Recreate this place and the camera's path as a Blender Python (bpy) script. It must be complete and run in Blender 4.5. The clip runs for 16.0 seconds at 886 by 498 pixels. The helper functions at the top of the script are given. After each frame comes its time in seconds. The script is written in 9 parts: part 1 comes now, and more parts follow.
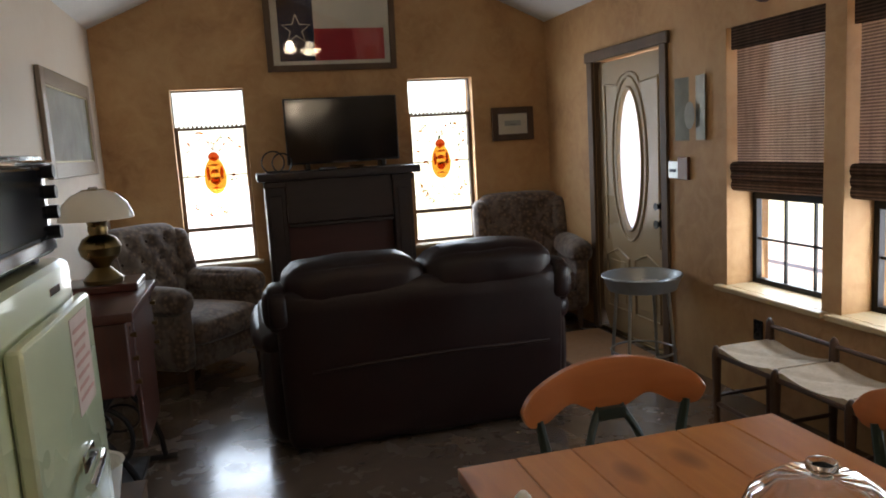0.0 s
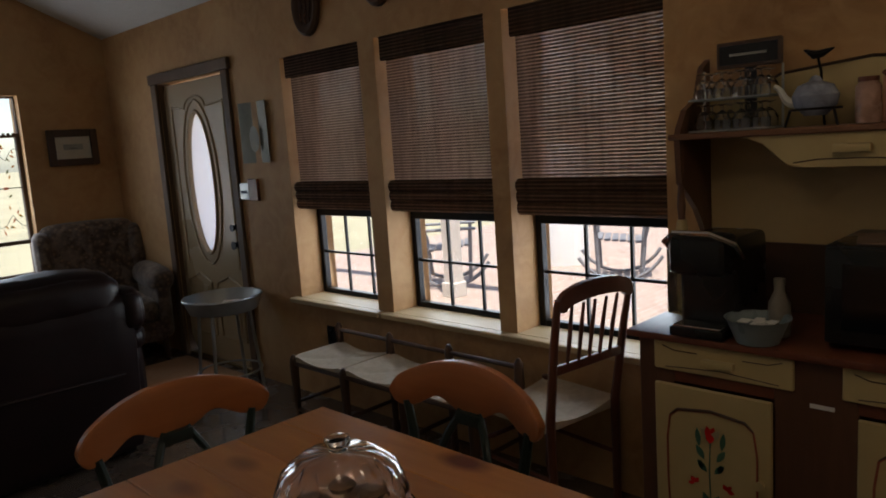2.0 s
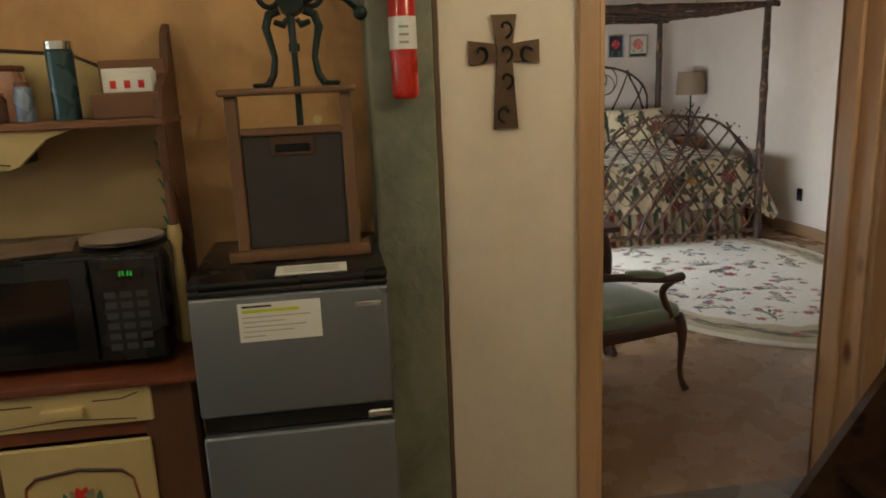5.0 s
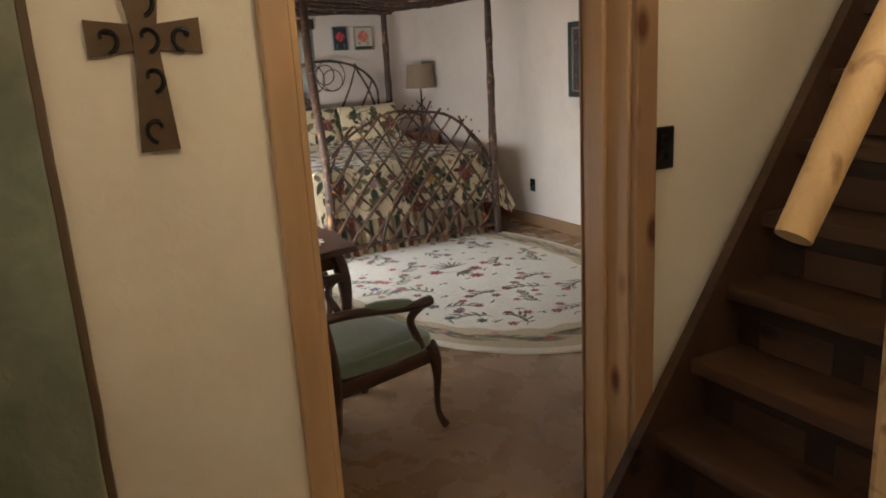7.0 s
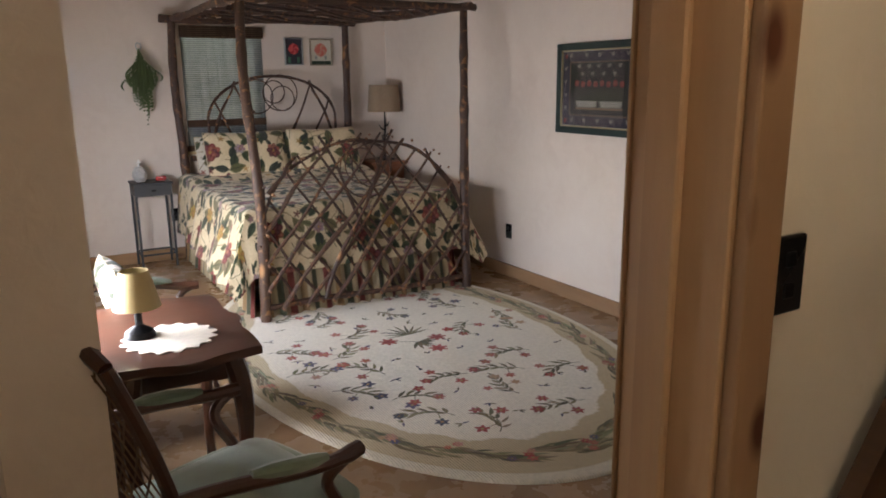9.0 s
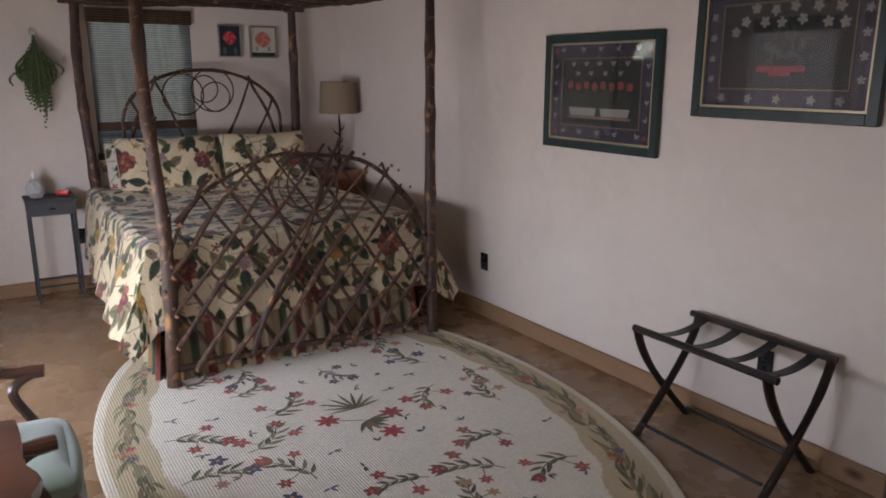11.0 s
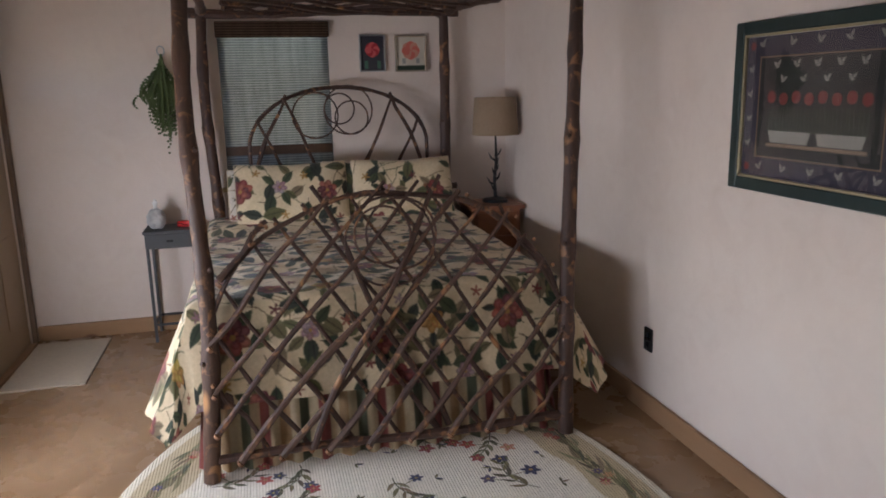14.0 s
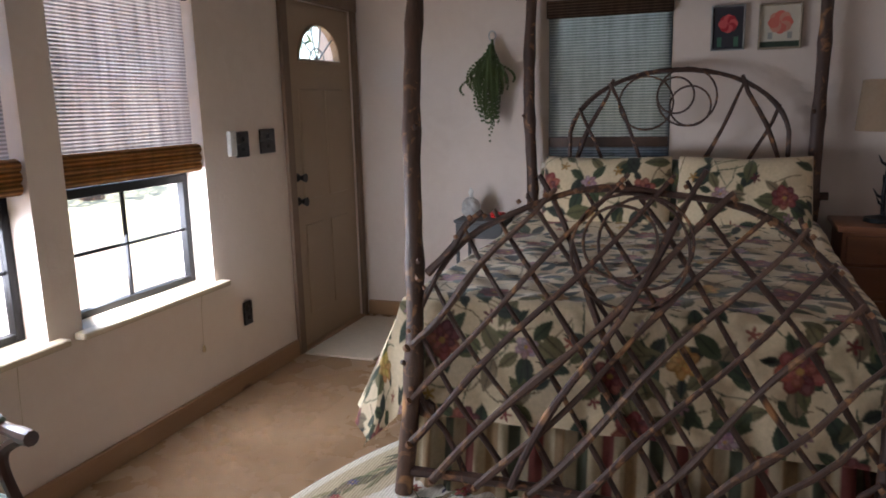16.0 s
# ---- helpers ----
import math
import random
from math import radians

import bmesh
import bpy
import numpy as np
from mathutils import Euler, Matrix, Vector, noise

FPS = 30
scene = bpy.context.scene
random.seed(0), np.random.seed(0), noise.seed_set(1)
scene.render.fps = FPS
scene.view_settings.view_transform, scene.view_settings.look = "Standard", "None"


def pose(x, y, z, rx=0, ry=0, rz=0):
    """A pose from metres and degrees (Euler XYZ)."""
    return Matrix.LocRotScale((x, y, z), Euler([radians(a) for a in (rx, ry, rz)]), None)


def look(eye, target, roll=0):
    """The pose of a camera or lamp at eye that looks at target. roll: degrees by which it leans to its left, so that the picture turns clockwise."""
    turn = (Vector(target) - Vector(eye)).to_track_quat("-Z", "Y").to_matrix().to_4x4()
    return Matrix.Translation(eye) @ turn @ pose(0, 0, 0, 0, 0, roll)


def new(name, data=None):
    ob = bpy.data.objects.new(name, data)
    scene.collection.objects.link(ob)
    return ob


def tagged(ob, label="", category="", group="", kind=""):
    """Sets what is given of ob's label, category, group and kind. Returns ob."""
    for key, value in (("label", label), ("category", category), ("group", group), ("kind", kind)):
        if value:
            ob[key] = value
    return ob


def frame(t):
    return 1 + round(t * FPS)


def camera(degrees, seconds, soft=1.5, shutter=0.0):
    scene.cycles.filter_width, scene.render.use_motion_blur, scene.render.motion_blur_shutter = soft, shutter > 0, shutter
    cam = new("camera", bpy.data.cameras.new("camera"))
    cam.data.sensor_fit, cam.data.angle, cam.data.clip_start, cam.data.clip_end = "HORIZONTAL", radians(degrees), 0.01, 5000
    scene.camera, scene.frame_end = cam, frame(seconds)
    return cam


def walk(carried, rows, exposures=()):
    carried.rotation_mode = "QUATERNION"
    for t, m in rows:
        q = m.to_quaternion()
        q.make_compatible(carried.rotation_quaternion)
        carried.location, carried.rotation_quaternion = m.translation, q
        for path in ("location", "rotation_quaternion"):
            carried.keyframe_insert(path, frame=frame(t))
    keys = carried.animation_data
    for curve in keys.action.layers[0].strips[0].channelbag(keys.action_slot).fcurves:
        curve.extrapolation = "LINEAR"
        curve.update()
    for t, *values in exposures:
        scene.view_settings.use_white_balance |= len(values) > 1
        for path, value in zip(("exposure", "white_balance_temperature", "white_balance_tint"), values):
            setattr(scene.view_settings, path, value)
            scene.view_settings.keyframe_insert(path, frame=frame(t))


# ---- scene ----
cam = camera(62.0, 16.0, soft=1.8)
PATH = [
    (0, (1.315, 0.419, 1.525), (1.82, 2.333, 1.24), -3.4),
    (0.5, (1.321, 0.391, 1.523), (2.088, 2.215, 1.229), -3.9),
    (1, (1.347, 0.348, 1.514), (2.359, 2.049, 1.227), -3.7),
    (1.5, (1.369, 0.312, 1.519), (2.603, 1.86, 1.236), -3.6),
    (2, (1.397, 0.269, 1.517), (2.805, 1.659, 1.224), -3.9),
    (2.5, (1.414, 0.217, 1.524), (2.995, 1.401, 1.208), -3.6),
    (2.8, (1.424, 0.187, 1.527), (3.103, 1.223, 1.199), -3.4),
    (3, (1.436, 0.158, 1.526), (3.17, 1.099, 1.194), -3.4),
    (3.5, (1.444, 0.127, 1.56), (3.317, 0.711, 1.168), -3.1),
    (4, (1.509, 0.083, 1.521), (3.448, 0.373, 1.125), -2.2),
    (4.5, (1.616, 0.029, 1.522), (3.57, 0.035, 1.096), -2.0),
    (5, (1.69, -0.036, 1.549), (3.617, -0.323, 1.099), -2.4),
    (5.2, (1.734, -0.039, 1.547), (3.635, -0.457, 1.088), -2.3),
    (7.5, (2.460, -0.470, 1.537), (4.143, -1.441, 1.066), -2.5),
    (8, (2.672, -0.604, 1.520), (4.338, -1.623, 1.090), -1.1),
    (8.2, (2.761, -0.670, 1.522), (4.441, -1.672, 1.094), -0.9),
    (10.3, (3.79, -1.355, 1.605), (5.439, -2.341, 1.138), 0.0),
    (10.5, (3.868, -1.440, 1.604), (5.531, -2.412, 1.153), 0.0),
    (11, (4.024, -1.52, 1.585), (5.661, -2.572, 1.119), 0.1),
    (11.5, (4.209, -1.625, 1.606), (5.749, -2.821, 1.16), -0.8),
    (12, (4.366, -1.761, 1.61), (5.904, -2.949, 1.137), -1.8),
    (12.5, (4.49, -2.019, 1.595), (6.235, -2.884, 1.14), -3.5),
    (13, (4.594, -2.204, 1.569), (6.357, -3.041, 1.132), -2.1),
    (13.5, (4.726, -2.416, 1.591), (6.537, -3.16, 1.18), 1.7),
    (14, (4.805, -2.538, 1.573), (6.702, -3.008, 1.149), -1.3),
    (14.4, (4.956, -2.94, 1.533), (6.922, -2.989, 1.168), 0.1),
    (14.5, (4.936, -3.026, 1.529), (6.901, -2.987, 1.159), 0.1),
    (15, (5.099, -3.096, 1.509), (7.045, -2.864, 1.11), -1.5),
    (15.5, (5.283, -3.219, 1.467), (7.205, -2.838, 1.067), 0.1),
    (16, (5.395, -3.296, 1.433), (7.239, -2.621, 1.052), -1.4),
]

walk(cam, [(t, look(eye, target, roll)) for t, eye, target, roll in PATH],
     [(0, 2.1, 6500, 10), (1.0, 1.6, 6500, 10), (2.0, 0.8, 6400, 10), (2.5, 0.6, 6400, 9), (3.0, 0.6, 6400, 7), (3.5, 1.0, 6400, 2), (4.0, 2.1, 6400, -3), (4.5, 2.7, 6400, -4), (5.0, 2.6, 6600, -2),
      (8.0, 2.6, 6850, 4), (10.5, 2.15, 6250, 11), (13.0, 2.1, 6250, 11), (14.5, 2.4, 6400, 10), (16, 2.2, 6200, 9)])

# ---- light ----
world = bpy.data.worlds.new("sky")
scene.world = world
world.use_nodes = True
_wn = world.node_tree.nodes
_sky = _wn.new("ShaderNodeTexSky")
_sky.sky_type, _sky.sun_disc = "NISHITA", False
_sky.sun_elevation, _sky.sun_rotation = radians(74), radians(215)
world.node_tree.links.new(_sky.outputs[0], _wn["Background"].inputs[0])
_wn["Background"].inputs[1].default_value = 0.15

_s = bpy.data.lights.new("sun", "SUN")
_s.energy, _s.angle, _s.color = 5.0, radians(0.6), (1, 0.95, 0.88)
sun = new("sun", _s)
sun.matrix_world = look((0, 0, 30), (math.cos(radians(74)) * 0.574, math.cos(radians(74)) * 0.819, 30 - math.sin(radians(74))))


def window_light(name, eye, target, w, h, power, color=(0.84, 0.92, 1.0)):
    d = bpy.data.lights.new(name, "AREA")
    d.shape, d.size, d.size_y, d.energy, d.color = "RECTANGLE", w, h, power, color
    o = new(name, d)
    o.matrix_world = look(eye, target)
    return o


WL = 1.5
for yc in (3.69, 2.83, 1.97):
    window_light("window_light_east", (4.20, yc, 0.88), (0, yc, 0.5), 0.70, 0.46, WL * 1.3)
window_light("window_light_north", (1.1, 6.62, 1.36), (1.1, 0, 1.0), 0.52, 1.3, WL * 1.8)
window_light("window_light_north", (2.99, 6.62, 1.36), (2.99, 0, 1.0), 0.52, 1.3, WL * 1.8)
for xc, dx, p in ((7.92, 3.6, 1.15), (6.93, 1.0, 0.85), (5.95, -0.1, 1.7)):
    window_light("window_light_bedroom", (xc, -0.84, 0.88), (xc + dx, -3.4, -2.4), 0.75, 0.46, WL * 4.8 * p, (0.86, 0.88, 1.0))


# ---- materials ----
def mat(name, rough=0.6, metal=0.0):
    m = bpy.data.materials.new(name)
    m.use_nodes = True
    b = m.node_tree.nodes["Principled BSDF"]
    b.inputs["Roughness"].default_value, b.inputs["Metallic"].default_value = rough, metal
    return m, m.node_tree.nodes, m.node_tree.links, b


def coords(n, l, scale=(1, 1, 1), space="Object", rot=(0, 0, 0)):
    tc, mp = n.new("ShaderNodeTexCoord"), n.new("ShaderNodeMapping")
    mp.inputs["Scale"].default_value = scale
    mp.inputs["Rotation"].default_value = [radians(a) for a in rot]
    l.new(tc.outputs[space], mp.inputs[0])
    return mp.outputs[0]


def noise_tex(n, l, co, scale, detail=4, dist=0.0, rough=0.55):
    t = n.new("ShaderNodeTexNoise")
    t.inputs["Scale"].default_value, t.inputs["Detail"].default_value = scale, detail
    t.inputs["Distortion"].default_value, t.inputs["Roughness"].default_value = dist, rough
    l.new(co, t.inputs["Vector"])
    return t.outputs["Fac"]


def ramp(n, l, fac, stops):
    r = n.new("ShaderNodeValToRGB")
    e = r.color_ramp.elements
    while len(e) < len(stops):
        e.new(0.5)
    for k, (p, c) in enumerate(stops):
        e[k].position, e[k].color = p, (*c[:3], 1)
    l.new(fac, r.inputs[0])
    return r.outputs[0]


def mix(n, l, fac, a, b, kind="MIX"):
    m = n.new("ShaderNodeMix")
    m.data_type, m.blend_type = "RGBA", kind
    for s, v in ((0, fac), (6, a), (7, b)):
        if hasattr(v, "links"):
            l.new(v, m.inputs[s])
        elif s == 0:
            m.inputs[s].default_value = v
        else:
            m.inputs[s].default_value = (*v[:3], 1)
    return m.outputs[2]


def bump(n, l, b, h, strength, dist=0.01):
    u = n.new("ShaderNodeBump")
    u.inputs["Strength"].default_value, u.inputs["Distance"].default_value = strength, dist
    l.new(h, u.inputs["Height"])
    l.new(u.outputs[0], b.inputs["Normal"])


def plaster(name, c1, c2, c3, big=1.3, rough=0.65, relief=0.35):
    m, n, l, b = mat(name, rough)
    co = coords(n, l)
    a = ramp(n, l, noise_tex(n, l, co, big, 5, 0.6), [(0.3, c1), (0.52, c2), (0.72, c3)])
    f = noise_tex(n, l, co, 9, 6, 1.2)
    col = mix(n, l, ramp(n, l, f, [(0.35, (0, 0, 0)), (0.7, (0.5, 0.5, 0.5))]), a, c3)
    l.new(col, b.inputs["Base Color"])
    bump(n, l, b, noise_tex(n, l, co, 26, 5, 0.8), relief, 0.006)
    return m


def wood(name, c1, c2, axis="X", scale=1.0, rough=0.45, knots=False, gloss=0.0, relief=0.15, knot=None, knot_size=1.0):
    m, n, l, b = mat(name, rough)
    s = {"X": (0.12, 1, 1), "Y": (1, 0.12, 1), "Z": (1, 1, 0.12)}[axis]
    co = coords(n, l, [v * scale for v in s])
    oi = n.new("ShaderNodeObjectInfo")
    ad = n.new("ShaderNodeVectorMath")
    l.new(co, ad.inputs[0])
    sc = n.new("ShaderNodeVectorMath")
    sc.operation = "SCALE"
    sc.inputs[0].default_value = (7, 5, 3)
    l.new(oi.outputs["Random"], sc.inputs["Scale"])
    l.new(sc.outputs[0], ad.inputs[1])
    v = ad.outputs[0]
    g = noise_tex(n, l, v, 22, 6, 1.5)
    g2 = noise_tex(n, l, v, 5, 3, 0.6)
    col = mix(n, l, g, c1, c2)
    col = mix(n, l, ramp(n, l, g2, [(0.35, (0, 0, 0)), (0.75, (0.6, 0.6, 0.6))]), col, [x * 0.6 for x in c1])
    if knots:
        kc = coords(n, l, {"X": (0.5, 1, 1), "Y": (1, 0.5, 1), "Z": (1, 1, 0.5)}[axis])
        vo = n.new("ShaderNodeTexVoronoi")
        vo.inputs["Scale"].default_value = 5.5
        l.new(kc, vo.inputs["Vector"])
        k = ramp(n, l, vo.outputs["Distance"], [(0.07 * knot_size, (1, 1, 1)), (0.17 * knot_size, (0, 0, 0))])
        col = mix(n, l, k, col, knot or [c1[0] * 0.30, c1[1] * 0.16, c1[2] * 0.14])
    if knot:
        kn = noise_tex(n, l, coords(n, l), 17, 3, 0.8)
        col = mix(n, l, ramp(n, l, kn, [(0.56, (0, 0, 0)), (0.70, (0.8, 0.8, 0.8))]), col, [x * 0.8 for x in knot])
    l.new(col, b.inputs["Base Color"])
    if gloss:
        b.inputs["Coat Weight"].default_value, b.inputs["Coat Roughness"].default_value = gloss, 0.15
    bump(n, l, b, g, relief, 0.003)
    return m


def plain(name, c, rough=0.5, metal=0.0, vary=0.15, scale=12, relief=0.1, coat=0.0):
    m, n, l, b = mat(name, rough, metal)
    co = coords(n, l)
    f = noise_tex(n, l, co, scale, 5, 0.4)
    l.new(mix(n, l, f, [x * (1 - vary) for x in c], [min(1, x * (1 + vary)) for x in c]), b.inputs["Base Color"])
    r = ramp(n, l, noise_tex(n, l, co, scale * 0.4, 3), [(0.3, [max(0.03, rough - 0.12)] * 3), (0.7, [min(1, rough + 0.12)] * 3)])
    l.new(r, b.inputs["Roughness"])
    if coat:
        b.inputs["Coat Weight"].default_value, b.inputs["Coat Roughness"].default_value = coat, 0.08
    if relief:
        bump(n, l, b, noise_tex(n, l, co, scale * 6, 4), relief, 0.002)
    return m


def attr_mat(name, rough=0.9, relief=0.3, rib=0.0):
    m, n, l, b = mat(name, rough)
    a = n.new("ShaderNodeAttribute")
    a.attribute_name = "col"
    co = coords(n, l)
    f = noise_tex(n, l, co, 60, 3)
    l.new(mix(n, l, 0.22, a.outputs["Color"], ramp(n, l, f, [(0.3, (0.3, 0.3, 0.3)), (0.7, (1, 1, 1))]), "MULTIPLY"), b.inputs["Base Color"])
    h = f
    if rib:
        w = n.new("ShaderNodeTexWave")
        w.inputs["Scale"].default_value = rib
        w.bands_direction = "Y"
        l.new(co, w.inputs["Vector"])
        h = w.outputs["Fac"]
    bump(n, l, b, h, relief, 0.003)
    b.inputs["Sheen Weight"].default_value = 0.2
    return m


def glow(name, c, s):
    m, n, l, b = mat(name, 0.5)
    b.inputs["Base Color"].default_value = (*c, 1)
    b.inputs["Emission Color"].default_value, b.inputs["Emission Strength"].default_value = (*c, 1), s
    return m


def glass(name, c=(1, 1, 1), rough=0.0):
    m, n, l, b = mat(name, rough)
    b.inputs["Base Color"].default_value = (*c, 1)
    b.inputs["Transmission Weight"].default_value, b.inputs["IOR"].default_value = 1.0, 1.45
    return m


def pane_glass(name, c=(1, 1, 1)):
    m = bpy.data.materials.new(name)
    m.use_nodes = True
    n, l = m.node_tree.nodes, m.node_tree.links
    n.remove(n["Principled BSDF"])
    t, g, x = n.new("ShaderNodeBsdfTransparent"), n.new("ShaderNodeBsdfGlossy"), n.new("ShaderNodeMixShader")
    t.inputs[0].default_value = (*c, 1)
    g.inputs["Roughness"].default_value = 0.02
    x.inputs[0].default_value = 0.06
    l.new(t.outputs[0], x.inputs[1])
    l.new(g.outputs[0], x.inputs[2])
    l.new(x.outputs[0], n["Material Output"].inputs[0])
    return m


def woven(name, c1, c2, open_=0.25, scale=120, gain=1.0, contrast=1.0):
    """Split bamboo slats: fine horizontal ribs that let a little light through."""
    m, n, l, b = mat(name, 0.7)
    co = coords(n, l)
    w = n.new("ShaderNodeTexWave")
    w.bands_direction = "Z"
    w.inputs["Scale"].default_value, w.inputs["Distortion"].default_value = scale / 6.28, 0.06
    w.inputs["Detail Scale"].default_value = 3
    l.new(co, w.inputs["Vector"])
    co2 = coords(n, l, (6, 6, 60))
    f = noise_tex(n, l, co2, 2.2, 4)
    col = mix(n, l, f, c1, c2)
    col = mix(n, l, ramp(n, l, noise_tex(n, l, coords(n, l, (9, 9, 1)), 1.6, 3), [(0.4, (0, 0, 0)), (0.65, (0.5, 0.5, 0.5))]), col, [x * 0.55 for x in c1])
    l.new(col, b.inputs["Base Color"])
    bump(n, l, b, w.outputs["Fac"], 0.8, 0.004)
    stripe = ramp(n, l, w.outputs["Fac"], [(0.10, (1 + 0.7 * contrast,) * 3), (0.55, (1 - 0.58 * contrast,) * 3)])
    loose = ramp(n, l, noise_tex(n, l, coords(n, l, (14, 14, 1.2)), 2.0, 4), [(0.32, (0.62, 0.62, 0.62)), (0.68, (1, 1, 1))])
    tr, tl, mx, mx2 = n.new("ShaderNodeBsdfTransparent"), n.new("ShaderNodeBsdfTranslucent"), n.new("ShaderNodeMixShader"), n.new("ShaderNodeMixShader")
    l.new(mix(n, l, 1.0, mix(n, l, f, [min(1, x * gain) for x in c1], [min(1, x * gain) for x in c2]), mix(n, l, 1.0, loose, stripe, "MULTIPLY"), "MULTIPLY"), tl.inputs[0])
    mx.inputs[0].default_value = 0.72
    l.new(b.outputs[0], mx.inputs[1])
    l.new(tl.outputs[0], mx.inputs[2])
    gap = ramp(n, l, w.outputs["Fac"], [(0.05, [open_] * 3), (0.34, (0, 0, 0))])
    gap = mix(n, l, 1.0, gap, loose, "MULTIPLY")
    l.new(gap, mx2.inputs[0])
    l.new(mx.outputs[0], mx2.inputs[1])
    l.new(tr.outputs[0], mx2.inputs[2])
    l.new(mx2.outputs[0], n["Material Output"].inputs[0])
    return m


OCHRE = plaster("ochre_plaster", (0.33, 0.165, 0.060), (0.48, 0.268, 0.108), (0.61, 0.385, 0.18))
CREAM = plaster("cream_plaster", (0.67, 0.57, 0.49), (0.73, 0.63, 0.55), (0.77, 0.68, 0.60), 0.8, 0.6, 0.25)
TAN = plaster("tan_plaster", (0.74, 0.64, 0.53), (0.78, 0.69, 0.585), (0.81, 0.73, 0.63), 1.0, 0.65, 0.25)
CEIL = plaster("ceiling_texture", (0.72, 0.72, 0.70), (0.76, 0.76, 0.74), (0.8, 0.8, 0.78), 3, 0.8, 0.8)
GREENP = plaster("green_column_plaster", (0.13, 0.15, 0.11), (0.20, 0.22, 0.16), (0.30, 0.30, 0.22), 4, 0.6, 0.5)
EXT = plain("outside_stucco", (0.6, 0.55, 0.48), 0.85)


def floor_mat(name, c1, c2, c3, rough):
    m, n, l, b = mat(name, rough)
    co = coords(n, l)
    a = ramp(n, l, noise_tex(n, l, co, 1.1, 4, 0.6), [(0.22, c1), (0.5, c2), (0.82, c3)])
    f = noise_tex(n, l, co, 7, 5, 0.9)
    l.new(mix(n, l, ramp(n, l, f, [(0.35, (0, 0, 0)), (0.9, (0.5, 0.5, 0.5))]), a, c3), b.inputs["Base Color"])
    l.new(ramp(n, l, noise_tex(n, l, co, 5, 5), [(0.3, [rough - 0.1] * 3), (0.75, [rough + 0.14] * 3)]), b.inputs["Roughness"])
    bump(n, l, b, noise_tex(n, l, co, 3.2, 6, 1.0), 0.12, 0.02)
    return m


FLOORL = floor_mat("stained_concrete", (0.085, 0.060, 0.045), (0.12, 0.085, 0.062), (0.17, 0.125, 0.09), 0.24)
FLOORL.node_tree.nodes["Principled BSDF"].inputs["Coat Weight"].default_value = 0.7
FLOORL.node_tree.nodes["Principled BSDF"].inputs["Coat Roughness"].default_value = 0.14
FLOORB = floor_mat("acid_stained_concrete", (0.20, 0.118, 0.062), (0.26, 0.158, 0.083), (0.34, 0.225, 0.128), 0.27)
PINE = wood("pine_trim", (0.50, 0.29, 0.15), (0.64, 0.41, 0.235), "Z", 1, 0.5, True)
PINEX = wood("pine_board", (0.29, 0.165, 0.085), (0.38, 0.23, 0.125), "X", 1, 0.5, True)
PINEY = wood("pine_board_y", (0.33, 0.19, 0.09), (0.43, 0.26, 0.135), "Y", 1, 0.5, True)
PINED = wood("pine_trim_amber", (0.37, 0.21, 0.115), (0.47, 0.28, 0.155), "Z", 1, 0.55, True)
DARKW = wood("dark_wood", (0.055, 0.026, 0.014), (0.10, 0.05, 0.026), "Z", 1, 0.42)
DARKX = wood("dark_wood_x", (0.055, 0.026, 0.014), (0.10, 0.05, 0.026), "X", 1, 0.42)
STAIRW = wood("stair_wood", (0.034, 0.016, 0.010), (0.125, 0.062, 0.036), "X", 1, 0.38, True, 0.2)
TRIMB = wood("brown_casing", (0.10, 0.058, 0.03), (0.17, 0.10, 0.055), "Z", 1, 0.6)
REDW = wood("red_stained_wood", (0.13, 0.035, 0.016), (0.21, 0.065, 0.03), "X", 1, 0.4, False, 0.2)
REDZ = wood("red_stained_wood_z", (0.12, 0.035, 0.018), (0.19, 0.06, 0.03), "Z", 1, 0.4, False, 0.2)
MAHOG = wood("mahogany", (0.045, 0.017, 0.010), (0.095, 0.034, 0.018), "Y", 1.2, 0.3, False, 0.5)
TABLEW = wood("knotty_pine_top", (0.40, 0.135, 0.032), (0.66, 0.30, 0.085), "Y", 0.7, 0.33, True, 0.4, 0.15, None, 1.5)
CREST = wood("honey_wood", (0.42, 0.135, 0.042), (0.54, 0.20, 0.065), "X", 1, 0.35, False, 0.3)
BARK = wood("peeled_bark", (0.030, 0.016, 0.013), (0.115, 0.055, 0.034), "Z", 3, 0.55, True, 0, 0.6, (0.42, 0.20, 0.08))
BARKL = wood("light_bark", (0.045, 0.024, 0.018), (0.150, 0.078, 0.045), "Z", 3, 0.55, True, 0, 0.6, (0.46, 0.23, 0.09))
BLACKM = plain("black_metal", (0.012, 0.012, 0.013), 0.4, 0.6)
BLACKP = plain("black_plastic", (0.010, 0.010, 0.011), 0.28, 0, 0.1)
SCREEN = plain("dark_screen", (0.006, 0.006, 0.008), 0.1, 0, 0.05, 4, 0)
CHROME = plain("chrome", (0.75, 0.75, 0.75), 0.15, 1.0, 0.05)
BRASS = plain("aged_brass", (0.22, 0.155, 0.065), 0.35, 1.0, 0.3)
GALV = plain("galvanised", (0.42, 0.45, 0.46), 0.4, 0.85, 0.25, 9)
STEELG = plain("brushed_grey_door", (0.22, 0.24, 0.27), 0.38, 0.55, 0.06, 3)
MINT = plain("mint_enamel", (0.52, 0.60, 0.43), 0.3, 0, 0.06, 5, 0.03, 0.4)
ENAM = plain("white_enamel", (0.75, 0.75, 0.72), 0.3, 0, 0.05)
WHITE = plain("white_paper", (0.80, 0.79, 0.76), 0.7, 0, 0.04)
